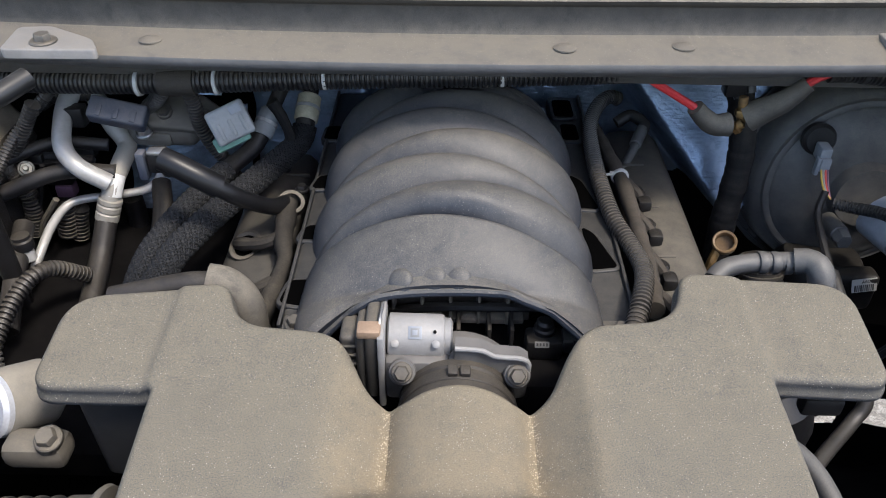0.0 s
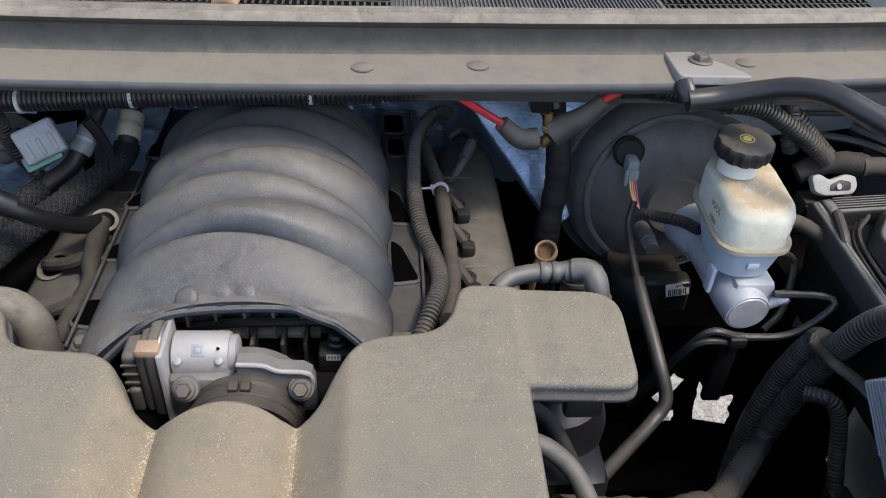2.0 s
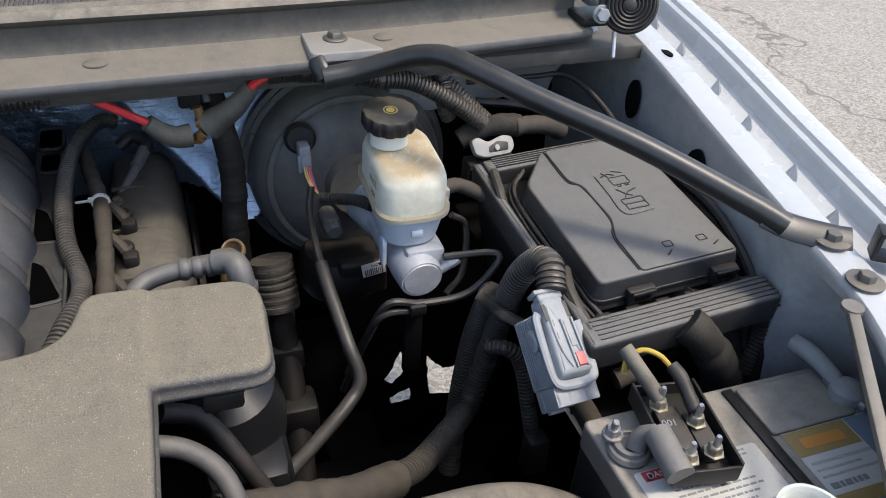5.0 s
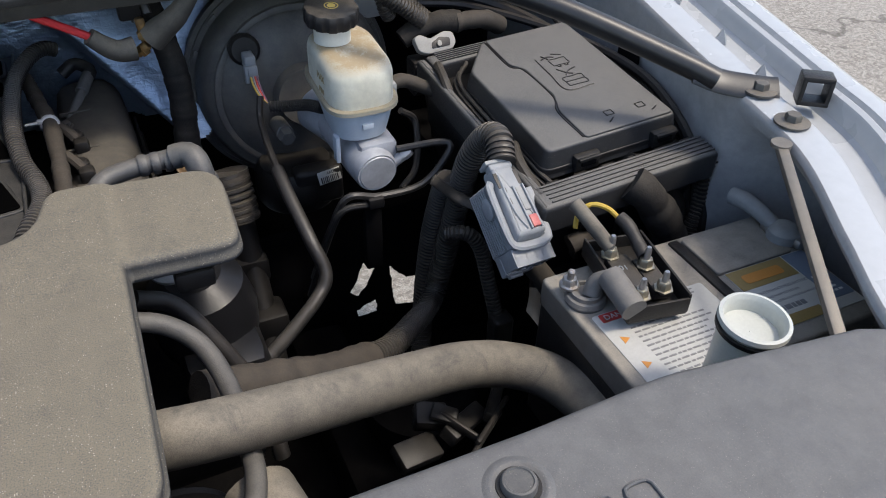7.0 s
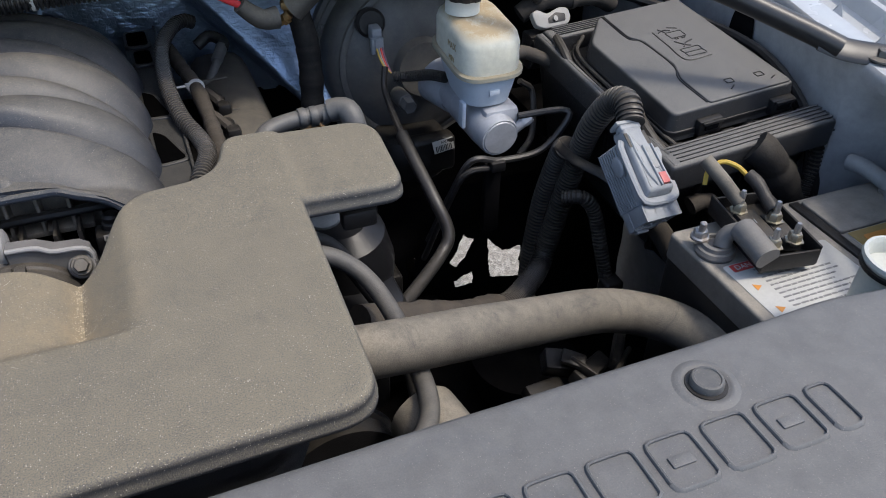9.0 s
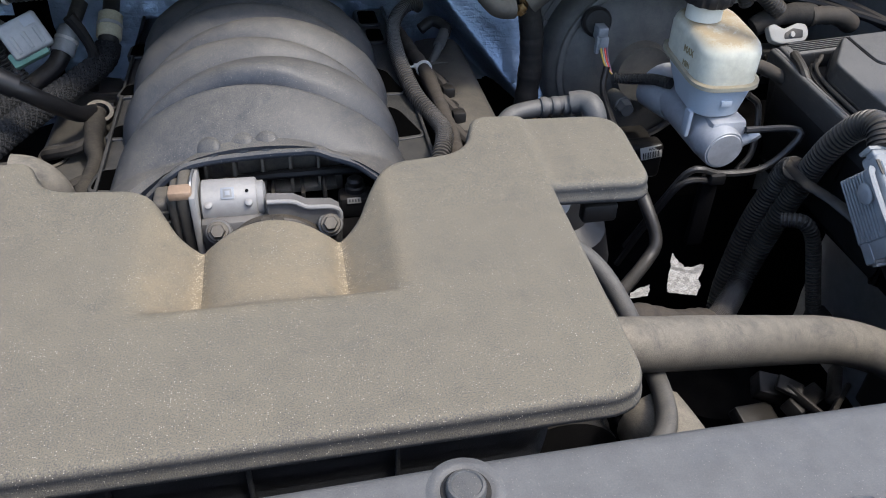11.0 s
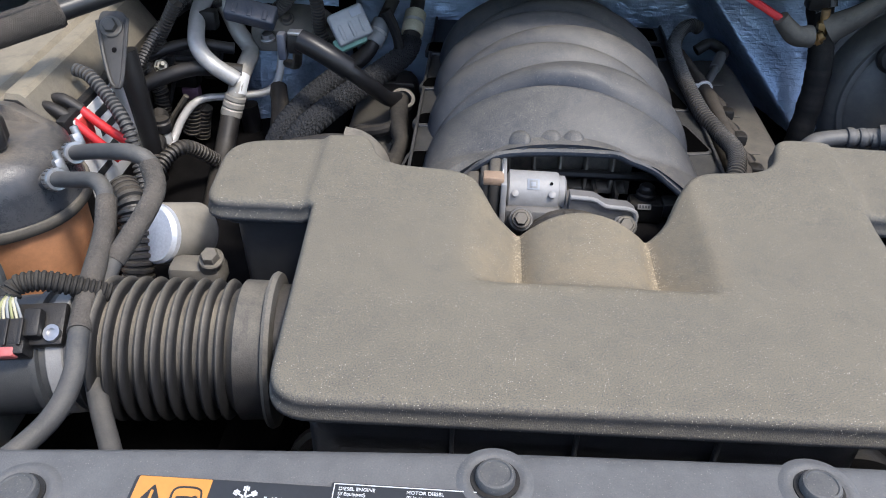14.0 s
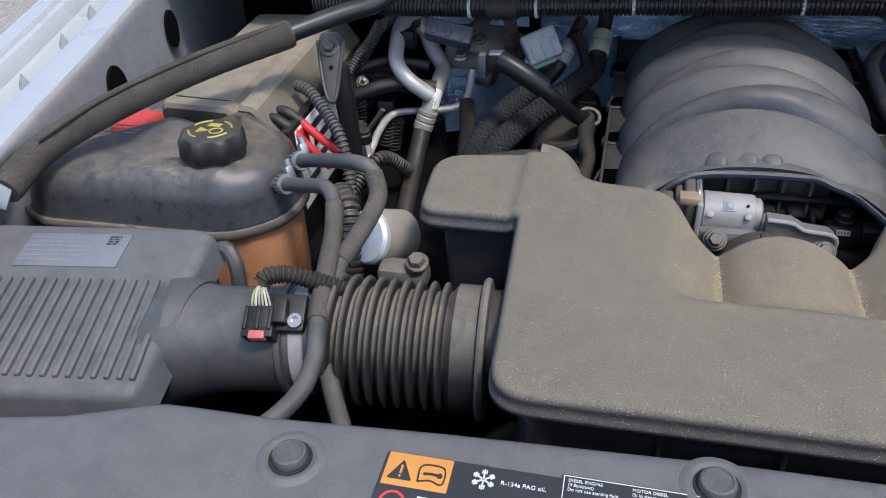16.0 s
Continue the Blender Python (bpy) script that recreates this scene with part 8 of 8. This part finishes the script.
def ac_lines():
    t = thing("refrigerant_line", "bare aluminium refrigerant line with a crimped hose end", "pipe", (-0.44, 0.8, 0.95))
    part("pipe", tube([(-0.452, 0.870, 0.998), (-0.462, 0.872, 1.015), (-0.474, 0.866, 1.018), (-0.482, 0.852, 1.008), (-0.483, 0.83, 0.993), (-0.476, 0.80, 0.974), (-0.455, 0.783, 0.957), (-0.425, 0.785, 0.934)], 0.0112, 16), ALUP, t)
    part("pipe", tube([(-0.456, 0.872, 1.006), (-0.449, 0.870, 0.992), (-0.437, 0.860, 0.971), (-0.421, 0.850, 0.950), (-0.421, 0.82, 0.940), (-0.425, 0.795, 0.927), (-0.430, 0.785, 0.91)], 0.0118, 16), ALUD, t)
    part("label", tube([(-0.4235, 0.803, 0.934), (-0.4255, 0.794, 0.925), (-0.428, 0.788, 0.914)], 0.0125, 16), WLAB, t, "white paper label round the pipe")
    m = along((-0.429, 0.787, 0.912), (-0.439, 0.779, 0.882))
    part("crimp", lathe([(0.0115, 0), (0.0145, 0.002), (0.0145, 0.007), (0.0128, 0.009), (0.0145, 0.011), (0.0145, 0.017), (0.0128, 0.019), (0.0145, 0.021), (0.0145, 0.030), (0.013, 0.032)], m, 24), ALUD, t, "crimped aluminium ferrule")
    part("hose", tube([(-0.438, 0.781, 0.886), (-0.441, 0.74, 0.85), (-0.436, 0.66, 0.82), (-0.432, 0.60, 0.79), (-0.42, 0.55, 0.74)], 0.0135, 16), RUBBER, t)
    part("clip", box((-0.473, 0.842, 0.995), (0.03, 0.02, 0.026), 0.003), BLACK, t)
    u = thing("liquid_line", "thin aluminium refrigerant pipe with a capped service port", "pipe", (-0.45, 0.75, 0.9))
    part("pipe", tube([(-0.378, 0.858, 0.96), (-0.379, 0.85, 0.937), (-0.385, 0.84, 0.909), (-0.402, 0.83, 0.896), (-0.438, 0.815, 0.896), (-0.476, 0.8, 0.898), (-0.491, 0.785, 0.895), (-0.498, 0.755, 0.887), (-0.5, 0.725, 0.876), (-0.505, 0.7, 0.86), (-0.505, 0.66, 0.848)], 0.0055, 12), ALUP, u)
    part("service_port", rod((-0.497, 0.695, 0.885), (-0.500, 0.697, 0.905), 0.008), ALUP, u)
    part("port_cap", lathe([(0.0105, 0), (0.0115, 0.002), (0.0115, 0.012), (0.010, 0.014), (0.010, 0.018), (0.004, 0.019)], along((-0.500, 0.697, 0.900), (-0.502, 0.699, 0.95)), 20), BLACKD, u, "black dust cap")
    part("block", box((-0.384, 0.862, 0.958), (0.046, 0.03, 0.020), 0.006), CASTD, u)
    part("block_bolt", hexbolt((-0.392, 0.842, 0.971), (0, -0.3, 1), 0.008, 0.008, 0.010), STEEL, u)


ALUD = dusty("dusty_aluminium", (0.36, 0.345, 0.31), 0.45, 0.42, (0.30, 0.265, 0.205), lift=0.0, metal=0.2)
ac_lines()


def big_connector(name, c, size, mat, label, m=None):
    t = thing(name, label, "connector", c)
    mm = m or Matrix.Translation(c)
    part("shell", box((0, 0, 0), size, 0.004, 3, m=mm), mat, t)
    for k in range(3):
        part("ridge", box((size[0] * (-0.3 + 0.3 * k), -size[1] * 0.15, size[2] * 0.5), (size[0] * 0.10, size[1] * 0.5, 0.003), 0.001, m=mm), mat, t)
    return t, mm


BLUED = dusty("dark_blue_plastic", (0.03, 0.04, 0.065), 0.35, 0.45, (0.2, 0.18, 0.15), lift=0.0)
gm = plane_pose((-0.273, 0.814, 1.004), (0.85, 0.38, 0.30), (0.30, -0.80, 0.52))
gt, gm = big_connector("module_connector", (-0.274, 0.818, 1.0), (0.048, 0.042, 0.024), GREYC, "square grey module connector with a green base", gm)
part("green_base", box((-0.008, -0.018, -0.008), (0.044, 0.018, 0.020), 0.003, m=gm), GREENC, gt, "green lower half")
part("sticker", box((0.012, 0.012, 0.0135), (0.014, 0.010, 0.0008), 0.0002, m=gm), LABELG, gt)
bt, bm_ = big_connector("inline_plug", (-0.425, 0.88, 0.995), (0.065, 0.028, 0.022), BLUED, "dark blue inline wiring plug", plane_pose((-0.398, 0.800, 1.021), (1, 0, -0.22), (0, -0.6, 0.8)))
hose("wiring_harness", [(-0.53, 0.88, 0.99), (-0.51, 0.87, 1.005), (-0.485, 0.868, 1.012), (-0.455, 0.868, 1.010)], 0.0085, LOOM, "black corrugated conduit over the refrigerant pipe", "wiring", pitch=0.005, deep=0.002, seg=12)
hose("wiring_harness", [(-0.325, 0.815, 1.057), (-0.345, 0.825, 1.045), (-0.365, 0.84, 1.02), (-0.385, 0.86, 1.0)], 0.009, LOOM, "black conduit branching from the cowl harness", "wiring", pitch=0.005, deep=0.002, seg=12)
hose("wiring_harness", [(-0.318, 0.816, 1.05), (-0.316, 0.825, 1.02), (-0.318, 0.835, 0.99), (-0.310, 0.84, 0.96), (-0.295, 0.84, 0.935), (-0.285, 0.84, 0.91)], 0.008, LOOM, "black conduit branching from the cowl harness", "wiring", pitch=0.005, deep=0.002, seg=12)


def heater_hose(pts, r, collar, braid=3):
    t = thing("heater_hose", "heater hose in a black braided sleeve with a quick connector", "hose", pts[1], group="heater hoses")
    part("inner_hose", tube(pts, r - 0.0018, 20), RUBBER, t)
    tagged(part("sleeve", strands(smooth_line(pts, 0.01)[braid:], r, 18, 0.090, 0.00095, 0.00125), BRAID, t, "black braided sleeve"), kind="stuff")
    m = along(pts[0], pts[1])
    part("collar", lathe([(r * 0.9, -0.012), (r * 1.05, -0.010), (r * 1.05, 0.002), (r * 0.95, 0.004), (r * 1.08, 0.010), (r * 1.08, 0.022), (r, 0.024)], m, 24), collar, t)
    part("clip", lathe([(r * 1.12, 0.004), (r * 1.12, 0.008)], m, 24), ALUP, t)
    part("nipple", rod(m @ Vector((0, 0, -0.05)), m @ Vector((0, 0, -0.008)), r * 0.72), BLACKD, t)


heater_hose([(-0.197, 0.912, 0.979), (-0.199, 0.895, 0.966), (-0.206, 0.872, 0.946), (-0.232, 0.822, 0.940), (-0.268, 0.741, 0.940), (-0.289, 0.689, 0.940), (-0.306, 0.627, 0.940), (-0.322, 0.54, 0.92)], 0.0145, CREAM)
heater_hose([(-0.243, 0.876, 0.977), (-0.250, 0.862, 0.964), (-0.262, 0.846, 0.949), (-0.289, 0.804, 0.940), (-0.312, 0.735, 0.940), (-0.324, 0.68, 0.940), (-0.329, 0.624, 0.940), (-0.338, 0.56, 0.91)], 0.0130, GREYC, 9)
hose("vacuum_line", [(-0.305, 0.674, 1.038), (-0.293, 0.671, 1.034), (-0.254, 0.670, 1.008), (-0.231, 0.688, 0.980), (-0.214, 0.726, 0.945), (-0.203, 0.758, 0.930), (-0.199, 0.772, 0.922)], 0.0095, GLOSSB, "glossy black rubber vacuum line", "hose", seg=16)


hose("vacuum_sleeve", [(-0.306, 0.674, 1.039), (-0.293, 0.671, 1.034), (-0.270, 0.669, 1.021), (-0.252, 0.672, 1.007)], 0.0128, GLOSSB, "thicker black sleeve over the vacuum line end", "sleeve", seg=16)


def vac_plug():
    t = thing("vacuum_plug", "black and steel plug at the end of the vacuum line", "plug", (-0.31, 0.66, 1.045))
    part("shell", box((-0.312, 0.680, 1.034), (0.020, 0.020, 0.024), 0.004), BLACK, t)
    part("steel_clip", box((-0.310, 0.674, 1.0475), (0.018, 0.012, 0.004), 0.0012), STEEL, t)
    part("tab", box((-0.328, 0.676, 1.030), (0.010, 0.014, 0.032), 0.003), BLUED, t)
    part("stem", tube([(-0.314, 0.69, 1.02), (-0.33, 0.74, 0.98), (-0.36, 0.81, 0.95)], 0.006, 10), BLACK, t)


vac_plug()
single("eyelet", lathe([(0.0155, 0), (0.0155, 0.010), (0.011, 0.010), (0.011, 0.0)], along((-0.200, 0.758, 0.925), (-0.19, 0.74, 0.96)), 24, False), RUBBERD, "grey rubber grommet round the vacuum line", "grommet")
hose("injector_harness", [(-0.202, 0.755, 0.929), (-0.199, 0.70, 0.923), (-0.191, 0.66, 0.919), (-0.196, 0.62, 0.912), (-0.205, 0.58, 0.90)], 0.011, TAPEB, "taped injector harness beside the manifold", "wiring", lump=0.25, seg=12)
hose("coil_lead", [(-0.201, 0.70, 0.923), (-0.218, 0.69, 0.920), (-0.238, 0.692, 0.916), (-0.25, 0.70, 0.91), (-0.258, 0.712, 0.90)], 0.0075, TAPEB, "short taped ignition coil lead", "wiring", group="coil leads", lump=0.2, seg=10)
hose("coil_lead", [(-0.196, 0.63, 0.915), (-0.215, 0.615, 0.915), (-0.235, 0.62, 0.905)], 0.0075, TAPEB, "short taped ignition coil lead", "wiring", group="coil leads", lump=0.2, seg=10)


def breather_left():
    t = thing("breather_elbow", "dusty rubber elbow hose behind the resonator", "hose", (-0.25, 0.56, 0.96))
    part("hose", tube([(-0.335, 0.552, 0.955), (-0.30, 0.555, 0.962), (-0.262, 0.560, 0.968), (-0.238, 0.562, 0.968)], 0.0125, 14), RUBBER, t)
    part("elbow", tube([(-0.243, 0.562, 0.970), (-0.225, 0.562, 0.965), (-0.210, 0.558, 0.948), (-0.206, 0.552, 0.92), (-0.206, 0.55, 0.88)], 0.0185, 18), RUBBERD, t)


breather_left()


def filter_drier():
    t = thing("accessory_cap", "dusty round cast housing with a silver end cap", "engine part", (-0.385, 0.41, 0.95))
    m = along((-0.384, 0.482, 0.902), (-0.413, 0.434, 0.931))
    part("housing", lathe([(0.026, 0), (0.031, 0.006), (0.031, 0.050), (0.029, 0.056)], m, 36), RESG, t)
    part("end_cap", lathe([(0.030, 0.050), (0.030, 0.058), (0.027, 0.062), (0.006, 0.063)], m, 36), ALUW, t, "pale silver end cap")
    part("lug", join(box((-0.365, 0.415, 0.902), (0.055, 0.030, 0.026), 0.008), box((-0.350, 0.412, 0.915), (0.020, 0.022, 0.022), 0.006), hexbolt((-0.347, 0.408, 0.924), (0, -0.4, 1), 0.009, 0.010, 0.012)), CASTD, t)


RESG = dusty("dusty_cast_housing", (0.22, 0.21, 0.19), 0.7, 0.5, (0.36, 0.32, 0.25), lift=0.2)
ALUW = paint("bright_cast_cap", (0.62, 0.64, 0.68), 0.4, 0.35)
filter_drier()


# darker clutter low between the pipes
for k, (a, b, r) in enumerate((((-0.55, 0.76, 0.93), (-0.42, 0.80, 0.94), 0.010), ((-0.56, 0.79, 0.955), (-0.44, 0.84, 0.955), 0.008), ((-0.52, 0.74, 0.90), (-0.49, 0.60, 0.86), 0.012))):
    hose("rear_hose", [a, tuple((Vector(a) + Vector(b)) / 2 + Vector((0, 0.01, 0.01))), b], r, RUBBER, "black hose low behind the refrigerant pipes", "hose", group="rear hoses")
rp = thing("rear_plug", "small black plug with a mauve tab below the pipes", "plug", (-0.518, 0.849, 0.90))
part("shell", join(box((-0.518, 0.849, 0.912), (0.036, 0.028, 0.036), 0.004), box((-0.545, 0.845, 0.925), (0.02, 0.016, 0.012), 0.003)), BLACK, rp)
part("tab", box((-0.512, 0.842, 0.886), (0.024, 0.018, 0.018), 0.003), MAUVE, rp, "faded mauve tab")
part("lead", tube([(-0.515, 0.842, 0.880), (-0.522, 0.82, 0.86), (-0.53, 0.78, 0.84)], 0.005, 8, lump=0.1), TAPEB, rp)
st = thing("grounding_stud", "small zinc stud with a nut on the bracket", "stud", (-0.53, 0.80, 0.945))
part("shank", rod((-0.537, 0.812, 0.935), (-0.522, 0.786, 0.953), 0.0035), BRASSY, st)
part("nut", hexbolt((-0.534, 0.806, 0.939), (0.5, -0.7, 0.5), 0.0085, 0.007, 0.010), BRASSY, st)
hose("wiring_harness", [(-0.475, 0.83, 1.044), (-0.50, 0.82, 1.02), (-0.53, 0.79, 0.985), (-0.545, 0.75, 0.95), (-0.55, 0.70, 0.90)], 0.0065, LOOM, "thin black conduit hanging from the cowl harness", "wiring", pitch=0.0045, deep=0.0016, seg=10)
hose("wiring_harness", [(-0.44, 0.70, 0.86), (-0.46, 0.66, 0.90), (-0.478, 0.62, 0.895), (-0.485, 0.56, 0.87), (-0.48, 0.50, 0.84)], 0.0082, LOOM, "black corrugated conduit looping under the pipes", "wiring", pitch=0.006, deep=0.0024, seg=12)
hose("heater_stub", [(-0.385, 0.84, 0.90), (-0.375, 0.80, 0.88), (-0.37, 0.74, 0.85), (-0.37, 0.68, 0.80)], 0.0125, RUBBER, "black hose stub with ribbed collars", "hose")
# near-black board added to fill the shade low between the pipes
single("inner_shelf", join(box((-0.48, 0.72, 0.80), (0.36, 0.5, 0.04), 0.01)), DARK, "dark shelf low in the engine bay", "panel", kind="structure")
single("bracket_casting", box((-0.375, 0.875, 0.965), (0.09, 0.05, 0.04), 0.012, 3), CASTD, "dusty cast bracket on the bulkhead", "bracket")

hose("body_pipe", [(-0.614, 0.85, 0.944), (-0.586, 0.85, 0.942), (-0.527, 0.85, 0.943), (-0.463, 0.85, 0.941)], 0.0085, PIPEB, "black coated pipe running along the bulkhead", "pipe", group="bulkhead pipes", seg=10)
hose("body_pipe", [(-0.592, 0.84, 0.931), (-0.554, 0.84, 0.935), (-0.511, 0.84, 0.934), (-0.476, 0.84, 0.931)], 0.0070, PIPEB, "black coated pipe running along the bulkhead", "pipe", group="bulkhead pipes", seg=10)
hose("wiring_harness", [(-0.495, 0.8, 1.031), (-0.517, 0.8, 0.996), (-0.538, 0.8, 0.968), (-0.562, 0.8, 0.963)], 0.0080, LOOM, "black corrugated conduit curling down beside the bracket", "wiring", pitch=0.005, deep=0.002, seg=10)
hose("wiring_harness", [(-0.56, 0.8, 0.955), (-0.549, 0.8, 0.931), (-0.539, 0.8, 0.903), (-0.541, 0.8, 0.877), (-0.548, 0.8, 0.845)], 0.0105, LOOM, "black corrugated conduit hanging behind the bracket post", "wiring", pitch=0.005, deep=0.0022, seg=12)
hose("sensor_boot", [(-0.498, 0.8, 0.887), (-0.501, 0.8, 0.87), (-0.506, 0.8, 0.843)], 0.0105, LOOM, "ribbed black rubber boot under the thin pipe", "boot", group="ribbed boots", pitch=0.0058, deep=0.004, seg=12)
hose("sensor_boot", [(-0.485, 0.81, 0.879), (-0.49, 0.81, 0.861), (-0.496, 0.81, 0.833)], 0.0095, LOOM, "ribbed black rubber boot under the thin pipe", "boot", group="ribbed boots", pitch=0.0058, deep=0.004, seg=12)
hose("bulkhead_lead", [(-0.509, 0.8, 0.948), (-0.519, 0.8, 0.916), (-0.531, 0.8, 0.886), (-0.542, 0.8, 0.868), (-0.561, 0.8, 0.817)], 0.0030, RUBBER, "thin black lead hanging between the pipes", "wiring", seg=8)
hose("bulkhead_lead", [(-0.5, 0.79, 0.905), (-0.513, 0.79, 0.887), (-0.526, 0.79, 0.869), (-0.535, 0.79, 0.847)], 0.0040, RUBBERD, "thin dusty lead looping below the plug", "wiring", seg=8)
hose("heater_elbow", [(-0.438, 0.86, 0.861), (-0.437, 0.86, 0.838), (-0.437, 0.86, 0.814), (-0.438, 0.86, 0.795), (-0.442, 0.86, 0.76)], 0.0135, RUBBER, "black rubber elbow with a ribbed collar behind the refrigerant hose", "hose", seg=14)
hose("valve_cover_lead", [(-0.232, 0.86, 1.009), (-0.221, 0.86, 0.986), (-0.214, 0.86, 0.954), (-0.226, 0.86, 0.911)], 0.0075, TAPEB, "black taped lead running behind the heater hoses", "wiring", lump=0.15, seg=10)
vb = thing("valve_bracket", "flat black bracket with a small block below the pipes", "bracket", (-0.50, 0.83, 0.93))
part("bar", box((0, 0, 0), (0.075, 0.012, 0.010), 0.002, m=Matrix.Translation((-0.500, 0.835, 0.931)) @ Euler((0.2, -0.05, 0.1)).to_matrix().to_4x4()), BLACKD, vb)
part("tab", box((-0.530, 0.832, 0.935), (0.012, 0.010, 0.018), 0.002), GREYM, vb, "small grey tab")
part("block", box((-0.474, 0.832, 0.925), (0.020, 0.016, 0.022), 0.003), BLACK, vb)
cb = thing("cast_plate", "dusty cast plate with two bolts under the grey connector", "plate", (-0.35, 0.88, 0.97))
part("plate", slab(rounded([(-0.045, -0.022), (0.040, -0.026), (0.052, 0.004), (0.020, 0.026), (-0.040, 0.024)], 0.010), -0.008, 0.008, 0.004, m=plane_pose((-0.345, 0.868, 0.985), (1, 0.1, -0.1), (0, -0.62, 0.78))), CASTD, cb)
for dx in (-0.022, 0.026):
    part("bolt", hexbolt((-0.345 + dx, 0.858, 0.991 - 0.1 * dx), (0, -0.62, 0.78), 0.0075, 0.008, 0.010), BOLT, cb)

# ---- labels on the front cover ----


def caution_label():
    t = thing("caution_label", "black and orange caution label with white print on the cover", "label", (-0.18, 0.05, 1.021))
    z = 1.0202
    part("backing", slab(rect(-0.277, -0.03, -0.05, 0.0885, 0.002), z, z + 0.0005, 0.0002), LABBLK, t)
    part("orange_panel", slab(rect(-0.275, 0.0635, -0.2340, 0.0880, 0.001), z + 0.0005, z + 0.0009, 0.0002), ORANGE, t, "orange warning panel")
    part("warning_triangle", slab(rounded([(-0.2725, 0.0680), (-0.2565, 0.0680), (-0.2645, 0.0830)], 0.0015, 3), z + 0.0009, z + 0.0013, 0.0002), INK, t)
    part("mark", join(box((-0.2645, 0.0755, z + 0.0014), (0.0015, 0.0062, 0.0004), 0), box((-0.2645, 0.0703, z + 0.0014), (0.0015, 0.0015, 0.0004), 0)), ORANGE, t)
    bk = [(-0.2530, 0.0685), (-0.2455, 0.0705), (-0.2380, 0.0685), (-0.2380, 0.0800), (-0.2455, 0.0820), (-0.2530, 0.0800)]
    part("book_symbol", join(tube([(x, y, z + 0.0010) for x, y in bk + bk[:1]], 0.0006, 5, step=0.0015), tube([(-0.2505, 0.0748, z + 0.0010), (-0.2455, 0.0753, z + 0.0010), (-0.2405, 0.0748, z + 0.0010)], 0.0009, 5), lathe([(0.0019, 0), (0.0019, 0.0004)], Matrix.Translation((-0.2405, 0.0748, z + 0.0009)), 10)), INK, t)
    arms = []
    for k in range(6):
        m = Matrix.Translation((-0.2140, 0.0780, z + 0.0007)) @ Matrix.Rotation(radians(60 * k + 30), 4, "Z")
        arms += [box((0.0037, 0, 0), (0.0074, 0.0010, 0.0004), 0, m=m), box((0.0056, 0.0012, 0), (0.0026, 0.0008, 0.0004), 0, m=m), box((0.0056, -0.0012, 0), (0.0026, 0.0008, 0.0004), 0, m=m)]
    part("snowflake", join(*arms), WINK, t)

    def words(s, x, y, size, mat=WINK):
        cu = bpy.data.curves.new("words", "FONT")
        cu.body, cu.size, cu.extrude = s, size, 0.0002
        ob = bpy.data.objects.new("words", cu)
        me = bpy.data.meshes.new_from_object(ob)
        bm = bmesh.new()
        bm.from_mesh(me)
        bm.transform(Matrix.Translation((x, y, z + 0.0008)))
        bpy.data.objects.remove(ob)
        part("words", bm, mat, t)

    words("R-134a PAG oil.", -0.2035, 0.0762, 0.0042)
    words("DIESEL ENGINE", -0.1640, 0.0865, 0.0030)
    words("(If Equipped)", -0.1640, 0.0832, 0.0030)
    words("Do not use starting fluid", -0.1640, 0.0799, 0.0030)
    words("MOTOR DIESEL", -0.1265, 0.0865, 0.0030)
    words("(Si lo tiene)", -0.1265, 0.0832, 0.0030)
    part("frame_line", join(box((-0.124, 0.0905, z + 0.0007), (0.086, 0.0005, 0.0004), 0), box((-0.1665, 0.066, z + 0.0007), (0.0005, 0.049, 0.0004), 0), box((-0.081, 0.066, z + 0.0007), (0.0005, 0.049, 0.0004), 0)), WINK, t)
    part("frame_backing", slab(rect(-0.168, 0.040, -0.0795, 0.0915, 0.001), z + 0.0003, z + 0.0006, 0.0001), LABBLK, t)
    part("red_symbol", lathe([(0.008, 0), (0.008, 0.0004), (0.0063, 0.0004), (0.0063, 0)], Matrix.Translation((-0.2645, 0.052, z + 0.0005)), 32, False), REDP, t)
    part("print", bars(-0.250, 0.02, -0.172, 0.060, 7, Matrix.Translation((0, 0, z + 0.0006)), 0.35, 31), WINK, t)


LABBLK = paint("black_label", (0.035, 0.036, 0.038), 0.45, vary=0.08)
caution_label()

# raised shapes where the cover carries its moulded name
for k in range(9):
    x = 0.170 + k * 0.0400
    w = 0.020 if k == 8 else 0.032
    poly = rect(x, 0.030, x + w, 0.066, 0.006, 3)
    part("moulded_shape", tube([(p.x, p.y, 1.0203) for p in poly + poly[:1]], 0.0022, 8, step=0.004, flat=0.6), COVER, front, "plain moulded outline")
    if k % 2:
        part("moulded_shape", box((x + w / 2, 0.048, 1.0204), (w * 0.5, 0.008, 0.0022), 0.0009), COVER, front, "plain moulded bar")
